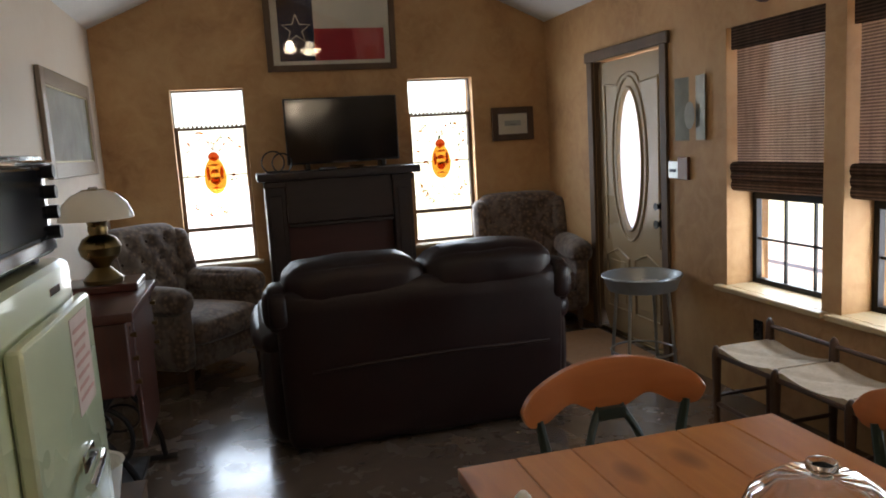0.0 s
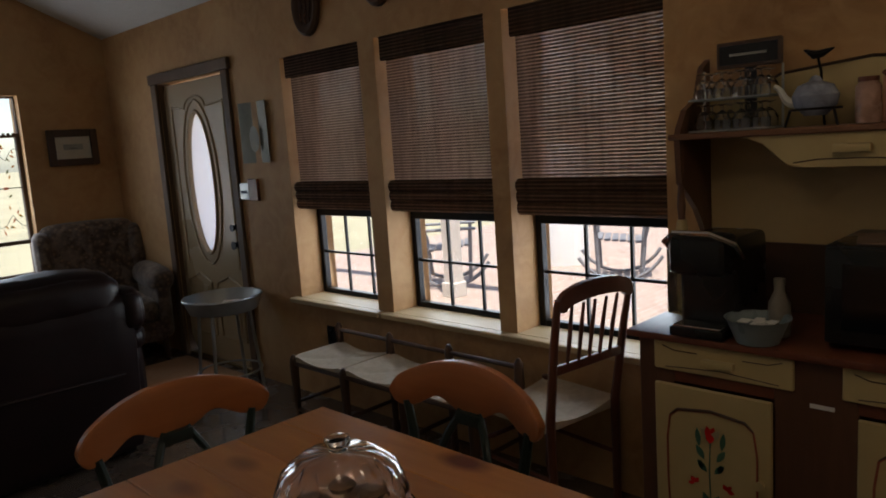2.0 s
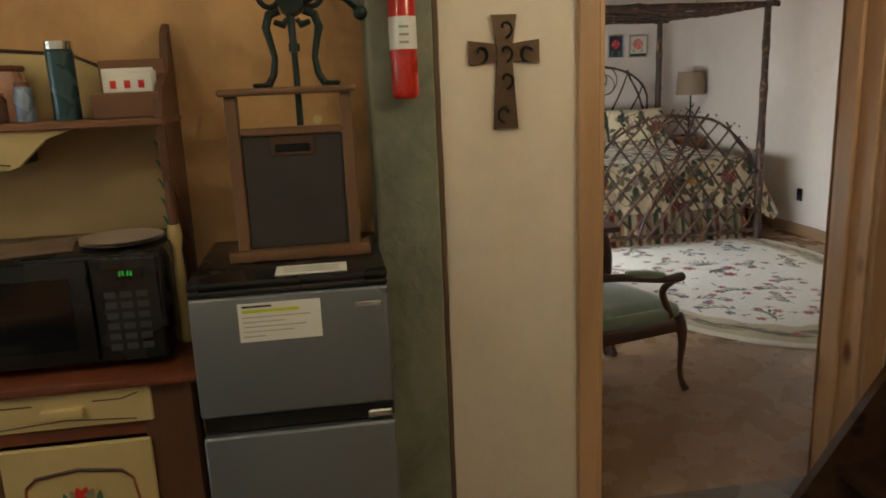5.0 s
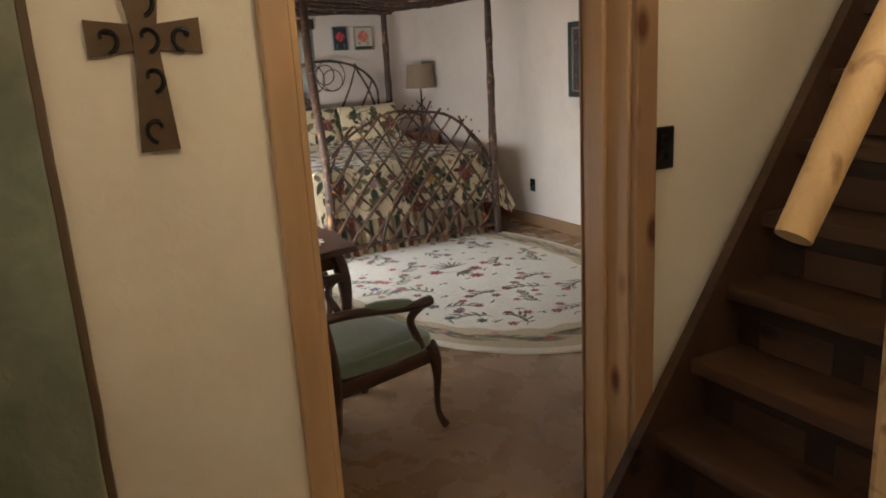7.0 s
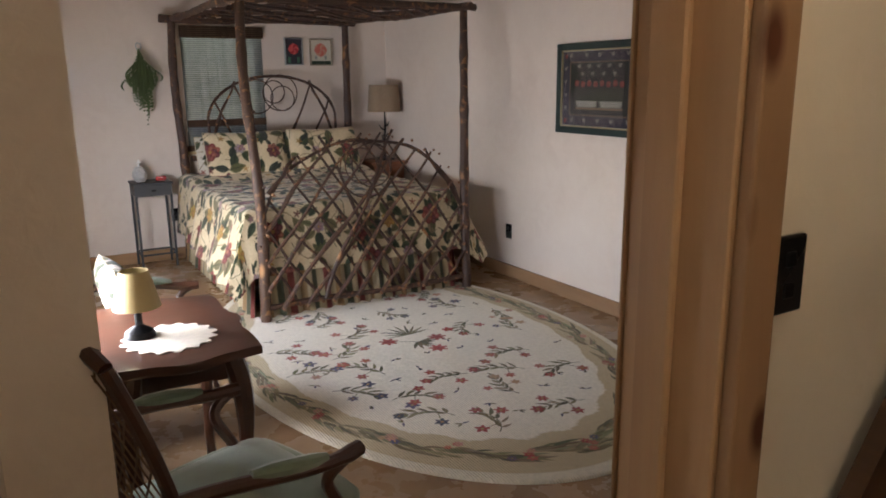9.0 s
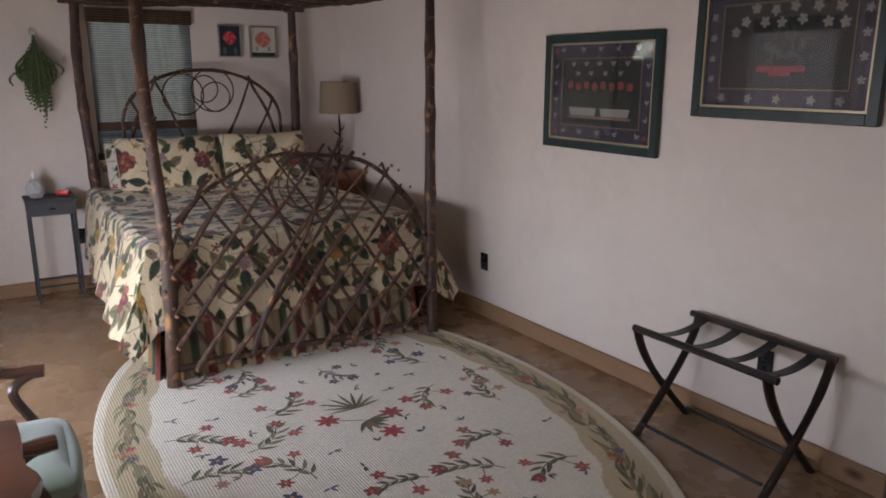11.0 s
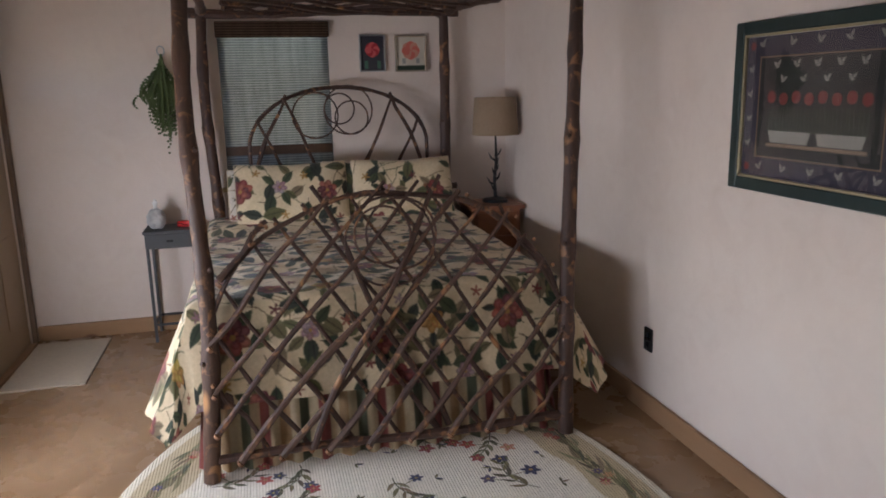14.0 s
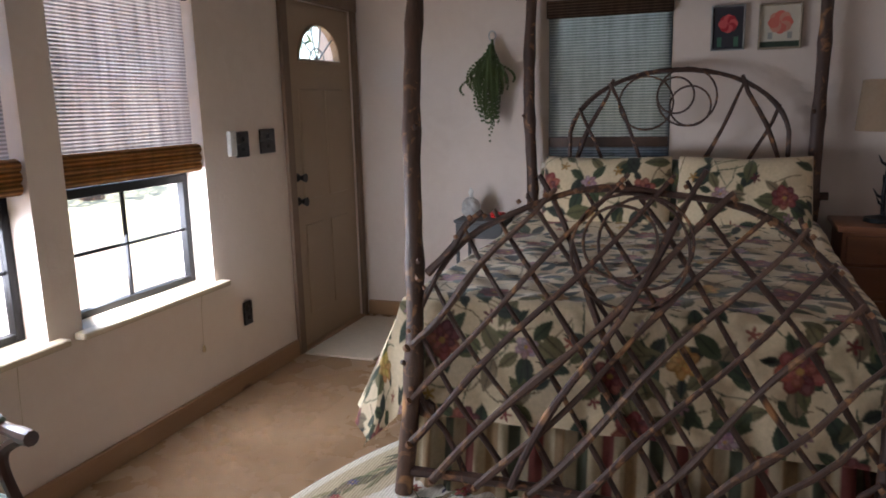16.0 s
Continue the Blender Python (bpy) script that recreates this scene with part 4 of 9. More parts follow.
# ---- loveseat ----
def loveseat():
    o = thing("loveseat", 2.16, 4.0, 0, 0, "oxblood leather loveseat seen from behind, facing the fireplace", "sofa")
    bm = B()
    cushion(bm, -0.74, 0.0, 0.03, 0.74, 0.24, 0.86, 0.06, 12, 0.015)
    for v in bm.verts:
        v.co.y -= max(0, v.co.z - 0.3) * 0.03
        v.co.x *= 1 + max(0, v.co.z - 0.2) * 0.03
    part("back_shell", rough_up(bm, 0.006, 3), LEATH, o)
    bm = B()
    tube(bm, [(-0.60, -0.010, 0.44), (-0.3, -0.018, 0.455), (0.1, -0.022, 0.465), (0.5, -0.016, 0.455), (0.66, -0.004, 0.45)], [0.006, 0.011, 0.012, 0.011, 0.006], 8)
    part("back_seam", bm, LEATH, o, "raised horizontal leather seam")
    for s in (-1, 1):
        bm = B()
        cushion(bm, min(s * 0.01, s * 0.70), 0.0, 0.74, max(s * 0.01, s * 0.70), 0.30, 0.955, 0.085, 14, 0.03)
        for v in bm.verts:
            u = (v.co.x - s * 0.365) / 0.36
            v.co.z += (0.02 if s < 0 else 0.035) * (1 - u ** 4) if v.co.z > 0.85 else 0
            v.co += noise.noise_vector(v.co * 5) * 0.014 + noise.noise_vector(v.co * 16) * 0.004
        part("headrest_roll", bm, LEATH, o, "puffed wrinkled leather top roll")
        bm = B()
        cushion(bm, min(s * 0.02, s * 0.60), 0.24, 0.30, max(s * 0.02, s * 0.60), 0.92, 0.48, 0.06, 8, 0.04)
        part("seat_cushion", bm, LEATH, o)
        bm = B()
        cushion(bm, min(s * 0.61, s * 0.83), 0.10, 0.03, max(s * 0.61, s * 0.83), 0.95, 0.60, 0.10, 10, 0.03)
        part("arm", rough_up(bm, 0.008, 4), LEATH, o)
        bm = B()
        cushion(bm, min(s * 0.60, s * 0.86), 0.12, 0.50, max(s * 0.60, s * 0.86), 0.98, 0.66, 0.08, 8, 0.05)
        part("arm_pad", rough_up(bm, 0.01, 6), LEATH, o, "puffed leather arm pad")
        bm = B()
        cushion(bm, min(s * 0.68, s * 0.80), -0.005, 0.66, max(s * 0.68, s * 0.80), 0.20, 0.87, 0.05, 8, 0.03)
        part("wing", rough_up(bm, 0.008, 6), LEATH, o)
    part("footrest", bx(-0.6, 0.90, 0.06, 0.6, 0.955, 0.34, 0.02, 2), LEATH, o)
    for sx in (-1, 1):
        for yy in (0.08, 0.85):
            part("foot", bx(sx * 0.66 - 0.03, yy, 0, sx * 0.66 + 0.03, yy + 0.06, 0.035, 0.003), BLACKP, o)


loveseat()


# ---- tufted armchairs ----
def fabric_brown():
    m, n, l, b = mat("brown_floral_upholstery", 0.85)
    co = coords(n, l)
    v = n.new("ShaderNodeTexVoronoi")
    v.inputs["Scale"].default_value = 28
    l.new(co, v.inputs["Vector"])
    c = ramp(n, l, v.outputs["Distance"], [(0.15, (0.20, 0.13, 0.08)), (0.4, (0.10, 0.062, 0.038)), (0.7, (0.055, 0.032, 0.022))])
    f = noise_tex(n, l, co, 12, 4, 0.6)
    l.new(mix(n, l, ramp(n, l, f, [(0.45, (0, 0, 0)), (0.6, (0.7, 0.7, 0.7))]), c, (0.17, 0.13, 0.10)), b.inputs["Base Color"])
    bump(n, l, b, noise_tex(n, l, co, 150, 2), 0.3, 0.002)
    b.inputs["Sheen Weight"].default_value = 0.3
    return m


FABB = fabric_brown()


def armchair(x, y, rz, label):
    o = thing("tufted_armchair", x, y, 0, rz, label, "armchair", "tufted armchairs")
    bm = B()
    cushion(bm, -0.36, -0.42, 0.36, 0.36, -0.20, 1.05, 0.09, 16, 0.03)
    tufts = [((i - 1.5) * 0.17 + (0.085 if j % 2 else 0) - 0.02, 0.56 + j * 0.13) for j in range(4) for i in range(4)]
    for v in bm.verts:
        if v.co.y > -0.25:
            for tx, tz in tufts:
                d2 = (v.co.x - tx) ** 2 + (v.co.z - tz) ** 2
                v.co.y -= 0.045 * math.exp(-d2 / 0.0018)
        v.co.y -= (v.co.z - 0.4) * 0.22
    part("tufted_back", bm, FABB, o, "button tufted back")
    for tx, tz in tufts:
        bm = B()
        bmesh.ops.create_uvsphere(bm, u_segments=8, v_segments=5, radius=0.012)
        q = part("button", bm, FABB, o)
        q.location = (tx, -0.225 - (tz - 0.4) * 0.22, tz)
    for s in (-1, 1):
        bm = B()
        cushion(bm, min(s * 0.30, s * 0.42), -0.34, 0.16, max(s * 0.30, s * 0.42), 0.34, 0.62, 0.05, 10, 0.03)
        part("arm", bm, FABB, o)
        bm = B()
        cushion(bm, min(s * 0.27, s * 0.46), -0.36, 0.52, max(s * 0.27, s * 0.46), 0.36, 0.70, 0.08, 8, 0.02)
        part("rolled_arm_top", bm, FABB, o)
        bm = B()
        cushion(bm, min(s * 0.28, s * 0.40), -0.42, 0.62, max(s * 0.28, s * 0.40), -0.18, 1.0, 0.05, 8, 0.02)
        for v in bm.verts:
            v.co.y -= (v.co.z - 0.4) * 0.2
        part("wing", bm, FABB, o)
        for yy in (-0.32, 0.30):
            bm = B()
            tube(bm, [(s * 0.34, yy, 0.17), (s * 0.345, yy, 0.1), (s * 0.35, yy, 0.0)], [0.028, 0.024, 0.016], 10)
            part("leg", bm, DARKW, o)
    bm = B()
    cushion(bm, -0.30, -0.24, 0.30, 0.30, 0.38, 0.48, 0.05, 10, 0.05)
    part("seat_cushion", bm, FABB, o)
    part("seat_base", bx(-0.34, -0.30, 0.15, 0.34, 0.34, 0.31, 0.02, 2), FABB, o)
    return o


armchair(0.86, 5.80, -130, "brown floral tufted armchair beside the stained glass window")
armchair(3.53, 6.06, 168, "brown floral tufted armchair in the corner by the front door")

# ---- lights over the dining table ----
for k, (x, y, z) in enumerate(((2.45, 1.20, 2.22), (2.35, -1.30, 2.20))):
    o = thing("pendant_lamp", x, y, z, 0, "lit amber glass bowl lamp hanging from the ceiling", "ceiling lamp", "pendant lamps")
    bm = lathe(B(), [(0.02, -0.10), (0.07, -0.085), (0.12, -0.05), (0.15, 0.0), (0.143, 0.0), (0.115, -0.045), (0.001, -0.085)], 24)
    part("glass_bowl", bm, BULB, o, "glowing amber glass bowl")
    bm = tube(B(), [(0, 0, -0.07), (0, 0, RIDGEZ - abs(x - RIDGEX) * 0.445 - z + 0.02)], 0.008, 8)
    part("stem", bm, BLACKM, o)
    part("canopy", lathe(B(), [(0.06, 0.0), (0.06, 0.02), (0.02, 0.05)], 16, (0, 0, RIDGEZ - abs(x - RIDGEX) * 0.445 - z - 0.06)), BLACKM, o)
    d = bpy.data.lights.new("bulb", "POINT")
    d.energy, d.color, d.shadow_soft_size = (0.3, 4.6)[k], (1.0, 0.80, 0.58), 0.06
    q = new("bulb", d)
    q.location = (x, y, z + 0.06)


# ---- dining table and chairs ----
def dining_table():
    o = thing("dining_table", 2.17, 1.28, 0, 0, "honey pine dining table with knotty plank top", "dining table")
    x0, x1, y0, y1 = -0.43, 0.45, -0.62, 0.74
    n = 6
    for k in range(n):
        a, b = x0 + (x1 - x0) * k / n, x0 + (x1 - x0) * (k + 1) / n
        part("plank", bx(a + 0.0008, y0, 0.728, b - 0.0008, y1, 0.76, 0.0025), TABLEW, o)
    for a in ((x0 + 0.07, y0 + 0.08, x0 + 0.09, y1 - 0.08), (x1 - 0.09, y0 + 0.08, x1 - 0.07, y1 - 0.08), (x0 + 0.09, y0 + 0.08, x1 - 0.09, y0 + 0.10), (x0 + 0.09, y1 - 0.10, x1 - 0.09, y1 - 0.08)):
        part("apron", bx(a[0], a[1], 0.63, a[2], a[3], 0.728), GRNP, o)
    for sx in (x0 + 0.09, x1 - 0.09):
        for sy in (y0 + 0.10, y1 - 0.10):
            bm = lathe(B(), [(0.022, 0), (0.03, 0.03), (0.022, 0.06), (0.034, 0.2), (0.04, 0.42), (0.026, 0.5), (0.04, 0.52), (0.04, 0.728)], 14, (sx, sy, 0))
            part("turned_leg", bm, GRNP, o)


GRNP = plain("dark_green_paint", (0.015, 0.028, 0.022), 0.4, 0, 0.15)
dining_table()


def dining_chair(x, y, rz, label):
    """Napoleon style chair facing +y: wide curved crest, arched splat."""
    o = thing("dining_chair", x, y, 0, rz, label, "dining chair", "dining chairs")
    bm = B()
    n = 44
    rings = []
    for i in range(n + 1):
        u = -1 + 2 * i / n
        a = abs(u)
        xx = 0.30 * math.sin(u * math.pi / 2) if a > 0.8 else 0.30 * u * math.sin(0.4 * math.pi) / 0.8
        q = abs(xx) / 0.30
        end = math.sqrt(max(0.0, 1 - max(0.0, (q - 0.86) / 0.14) ** 2))
        zt = 0.735 + (0.850 - 0.085 * q ** 2.2 - 0.735) * end
        zb = 0.735 - (0.735 - (0.682 + 0.045 * math.exp(-((abs(xx) - 0.130) / 0.062) ** 2))) * end
        y0_ = -0.245 - 0.05 + 0.62 * xx * xx
        hh = (zt - zb) / 2
        b = min(0.008, hh * 0.6)
        prof = [(0, zb + b), (b * 0.5, zb), (0.030 - b * 0.5, zb), (0.030, zb + b), (0.030, zt - b), (0.030 - b * 0.5, zt), (b * 0.5, zt), (0, zt - b)]
        rings.append([bm.verts.new((xx, y0_ + p, z_)) for p, z_ in prof])
    for a_, b_ in zip(rings, rings[1:]):
        for k in range(8):
            bm.faces.new((a_[k], a_[(k + 1) % 8], b_[(k + 1) % 8], b_[k]))
    bm.faces.new(rings[0][::-1])
    bm.faces.new(rings[-1])
    part("crest_rail", bm, CREST, o, "curved honey wood crest rail", smooth=True)
    for s in (-1, 1):
        bm = B()
        tube(bm, [(s * 0.19, -0.20, 0.0), (s * 0.20, -0.20, 0.44), (s * 0.225, -0.235, 0.6), (s * 0.245, -0.235, 0.70)], [0.017, 0.019, 0.017, 0.014], 8)
        part("back_post", bm, GRNP, o)
        bm = B()
        tube(bm, [(s * 0.20, 0.18, 0.44), (s * 0.19, 0.19, 0.0)], [0.022, 0.015], 10)
        part("front_leg", bm, GRNP, o)
        bm = tube(B(), [(s * 0.195, -0.2, 0.2), (s * 0.195, 0.185, 0.2)], 0.010, 8)
        part("stretcher", bm, GRNP, o)
        bm = tube(B(), bezier((s * 0.035, -0.265, 0.70), (s * 0.05, -0.26, 0.66), (s * 0.10, -0.23, 0.62), (s * 0.115, -0.20, 0.46), 8), [0.013] * 9, 8)
        part("splat_limb", bm, GRNP, o)
    part("splat_head", bx(-0.05, -0.275, 0.66, 0.05, -0.245, 0.70, 0.01, 2), GRNP, o)
    part("seat", bx(-0.22, -0.21, 0.435, 0.22, 0.22, 0.465, 0.014, 2), CREST, o, "honey wood seat")
    part("front_stretcher", tube(B(), [(-0.19, 0.185, 0.25), (0.19, 0.185, 0.25)], 0.010, 8), GRNP, o)


dining_chair(2.33, 2.12, 180, "honey and black wooden chair at the end of the table")
dining_chair(2.68, 1.73, 90, "honey and black wooden chair on the window side of the table")

# glass dome
o = thing("cake_stand", 2.202, 1.387, 0.762, 0, "clear glass cake stand with domed lid and knob", "cake stand")
part("plate", lathe(B(), [(0.06, 0), (0.062, 0.004), (0.015, 0.02), (0.014, 0.03), (0.145, 0.036), (0.147, 0.044), (0.001, 0.041)], 32), GLASSC, o)
g = lathe(B(), [(0.001, 0.205), (0.025, 0.200), (0.026, 0.188), (0.015, 0.180), (0.018, 0.175), (0.070, 0.168), (0.108, 0.140), (0.127, 0.095), (0.130, 0.060), (0.128, 0.045), (0.124, 0.046), (0.123, 0.095), (0.104, 0.136), (0.066, 0.163), (0.001, 0.170)], 96)
for v in g.verts:
    r_ = math.hypot(v.co.x, v.co.y)
    k_ = 1 + 0.05 * min(1, max(0, (r_ - 0.03) / 0.05)) * abs(math.cos(8 * math.atan2(v.co.y, v.co.x))) * (0.05 < v.co.z < 0.172)
    v.co.x, v.co.y = v.co.x * k_, v.co.y * k_
part("dome", g, GLASSC, o, "ribbed glass dome lid")
bm = B()
for k in range(9):
    a = k * 2.4
    lathe(bm, [(0.001, 0), (0.026, 0.003), (0.03, 0.014), (0.02, 0.024), (0.001, 0.027)], 10, (0.06 * math.cos(a) * (k > 0), 0.06 * math.sin(a) * (k > 0), 0.045 + 0.02 * (k % 2)))
part("small_cakes", bm, plain("baked_brown", (0.22, 0.11, 0.05), 0.7), o, kind="stuff")
o = thing("white_candle", 1.80, 1.74, 0.762, 0, "small white rounded ornament on the table edge", "ornament")
part("body", lathe(B(), [(0.018, 0), (0.021, 0.02), (0.018, 0.045), (0.008, 0.058), (0.001, 0.06)], 14), WHITE, o)


# ---- galvanised tub table ----
o = thing("tub_table", 3.67, 4.50, 0, 0, "galvanised round tub on tall metal legs beside the front door", "side table")
part("tub", lathe(B(), [(0.001, 0.555), (0.205, 0.552), (0.235, 0.63), (0.243, 0.635), (0.245, 0.628), (0.24, 0.622), (0.21, 0.545), (0.001, 0.540)], 32), GALV, o)
part("rim", (lambda b: tube(b, [(0.243 * math.cos(a), 0.243 * math.sin(a), 0.632) for a in [math.tau * i / 32 for i in range(33)]], 0.008, 6))(B()), GALV, o)
for k in range(4):
    a = math.tau * (k + 0.4) / 4
    part("leg", tube(B(), [(0.17 * math.cos(a), 0.17 * math.sin(a), 0.545), (0.22 * math.cos(a), 0.22 * math.sin(a), 0.0)], 0.011, 8), GALV, o)
part("leg_ring", tube(B(), [(0.20 * math.cos(a), 0.20 * math.sin(a), 0.15) for a in [math.tau * i / 28 for i in range(29)]], 0.007, 6), GALV, o)
for k in range(3):
    q = thing("paper_stack", 3.61 + 0.07 * k, 4.46 + 0.05 * k, 0.557 + 0.006 * k, 25 * k, "white printed papers lying in the metal tub", "paper", "papers in the tub")
    part("sheets", bx(-0.07, -0.05, 0, 0.07, 0.05, 0.005, 0.001), WHITE, q)
o = thing("door_mat", 3.62, 5.15, 0, 0, "flat tan fibre mat before the front door", "door mat")
part("mat", bx(-0.30, -0.42, 0.0, 0.28, 0.42, 0.016, 0.004), plain("tan_fibre", (0.36, 0.21, 0.11), 0.95, 0, 0.2, 40, 0.6), o)


# ---- rush bench and rush chair ----
def rush_seat(bm, x0, x1, y0, y1, z):
    n = 14
    vs = [[bm.verts.new((x0 + (x1 - x0) * i / n, y0 + (y1 - y0) * j / n, z - 0.030 * math.sin(math.pi * i / n) + 0.014 * (1 - abs(2 * j / n - 1)) * (1 - abs(2 * i / n - 1)) - 0.012 * (1 - min(1, 14 * abs(abs(i / n - 0.5) - abs(j / n - 0.5)))))) for j in range(n + 1)] for i in range(n + 1)]
    for i in range(n):
        for j in range(n):
            bm.faces.new((vs[i][j], vs[i + 1][j], vs[i + 1][j + 1], vs[i][j + 1]))
    rim = [vs[i][0] for i in range(n + 1)] + [vs[n][j] for j in range(1, n + 1)] + [vs[i][n] for i in range(n - 1, -1, -1)] + [vs[0][j] for j in range(n - 1, 0, -1)]
    low = [bm.verts.new((v.co.x, v.co.y, z - 0.045)) for v in rim]
    for k in range(len(rim)):
        bm.faces.new((rim[k], rim[(k + 1) % len(rim)], low[(k + 1) % len(rim)], low[k]))
    bm.faces.new(low)
    return bm


o = thing("rush_bench", 3.66, 2.86, 0, 90, "long dark wood bench with three woven rush seats under the windows", "bench")
for k in range(3):
    x0 = -0.62 + k * 0.42
    part("rush_seat", rush_seat(B(), x0, x0 + 0.40, -0.15, 0.17, 0.455), RUSH, o, "woven cream rush seat")
for k in range(4):
    xx = -0.63 + k * 0.42
    for yy, h in ((-0.14, 0.56), (0.17, 0.455)):
        bm = lathe(B(), [(0.014, 0), (0.022, 0.05), (0.016, 0.1), (0.02, 0.25), (0.024, 0.4), (0.02, h - 0.02), (0.008, h)], 10, (xx, yy, 0))
        part("leg", bm, DARKW, o)
    part("cross_rail", tube(B(), [(xx, -0.14, 0.2), (xx, 0.17, 0.2)], 0.010, 8), DARKW, o)
for yy, z in ((-0.14, 0.30), (0.17, 0.16), (0.17, 0.41), (-0.14, 0.52)):
    part("long_rail", tube(B(), [(-0.63, yy, z), (0.63, yy, z)], 0.012, 8), DARKW, o)

o = thing("rush_chair", 3.71, 2.02, 0, -8, "spindle backed wooden chair with woven rush seat by the window", "chair")
part("rush_seat", rush_seat(B(), -0.20, 0.20, -0.19, 0.19, 0.455), RUSH, o, "woven cream rush seat")
for s in (-1, 1):
    part("back_post", tube(B(), [(s * 0.18, -0.20, 0), (s * 0.185, -0.20, 0.45), (s * 0.195, -0.245, 0.75), (s * 0.20, -0.28, 0.93)], [0.016, 0.019, 0.016, 0.013], 8), REDZ, o)
    part("front_leg", lathe(B(), [(0.012, 0), (0.02, 0.06), (0.014, 0.12), (0.02, 0.4), (0.016, 0.46)], 10, (s * 0.19, 0.19, 0)), REDZ, o)
    part("side_rail", tube(B(), [(s * 0.185, -0.2, 0.22), (s * 0.19, 0.19, 0.22)], 0.009, 8), REDZ, o)
bm = B()
prism(bm, [(-0.205, 0.90)] + arc(0, 0.925, 0.20, 0.055, 180, 0, 10) + [(0.205, 0.90), (0.19, 0.885)] + arc(0, 0.885, 0.17, 0.03, 0, 180, 8) + [(-0.19, 0.885)], -0.292, -0.268, "xz")
part("crest_rail", bm, REDZ, o)
for k in range(5):
    xx = -0.12 + k * 0.06
    part("spindle", tube(B(), [(xx, -0.235, 0.66), (xx, -0.255, 0.78), (xx * 1.05, -0.278, 0.90)], [0.006, 0.009, 0.006], 8), REDZ, o)
part("lower_back_rail", bx(-0.185, -0.243, 0.64, 0.185, -0.225, 0.675, 0.004), REDZ, o)
part("front_rail", tube(B(), [(-0.19, 0.19, 0.28), (0.19, 0.19, 0.28)], 0.010, 8), REDZ, o)


# ---- old fridge, toaster oven, sewing cabinet with lamp ----
NOTER = plain("faded_red_print", (0.50, 0.30, 0.28), 0.8, relief=0)
o = thing("vintage_fridge", 0.375, 2.23, 0, 0, "mint green vintage fridge with chrome handle and a notice", "refrigerator")
part("body", bx(0, -0.36, 0.03, 0.47, 0.365, 1.285, 0.035, 3), MINT, o)
part("door", bx(0.472, -0.30, 0.16, 0.51, 0.345, 1.185, 0.018, 3), MINT, o)
part("handle_base", bx(0.51, 0.01, 0.80, 0.522, 0.12, 0.845, 0.006, 2), CHROME, o)
part("handle", tube(B(), [(0.52, 0.10, 0.822), (0.545, 0.08, 0.825), (0.552, 0.0, 0.822), (0.548, -0.09, 0.808)], [0.012, 0.011, 0.010, 0.012], 10), CHROME, o, "chrome lever handle")
part("notice", bx(0.5105, 0.07, 0.92, 0.512, 0.26, 1.16, 0), plain("pinkish_paper", (0.62, 0.52, 0.50), 0.8), o, "faded paper notice with red print")
for k in range(7):
    part("notice_text", bx(0.5125, 0.09, 1.12 - k * 0.028, 0.513, 0.24 - 0.02 * (k % 3), 1.130 - k * 0.028, 0), NOTER, o)
part("badge", bx(0.4705, 0.10, 1.215, 0.473, 0.20, 1.235, 0.001), CHROME, o)
for s in (-0.3, 0.3):
    part("foot", bx(0.05, s - 0.03, 0, 0.42, s + 0.03, 0.032, 0.003), BLACKM, o)
o = thing("toaster_oven", 0.475, 2.23, 1.287, 0, "black and chrome toaster oven on the vintage fridge", "toaster oven")
part("casing", bx(0.0, -0.24, 0.02, 0.36, 0.26, 0.265, 0.012, 2), BLACKP, o)
part("glass_door", bx(0.361, -0.22, 0.07, 0.372, 0.17, 0.235, 0.004), SCREEN, o)
part("chrome_band", bx(0.361, -0.23, 0.03, 0.368, 0.25, 0.062, 0.003), CHROME, o)
part("handle", tube(B(), [(0.372, -0.18, 0.245), (0.40, -0.17, 0.245), (0.40, 0.13, 0.245), (0.372, 0.14, 0.245)], 0.008, 8), CHROME, o)
for k in range(4):
    part("knob", tube(B(), [(0.36, 0.215, 0.075 + k * 0.05), (0.39, 0.215, 0.075 + k * 0.05)], 0.017, 12), BLACKM, o)
for s in (-0.2, 0.2):
    part("foot", bx(0.03, s - 0.02, 0, 0.33, s + 0.02, 0.021, 0.003), BLACKM, o)

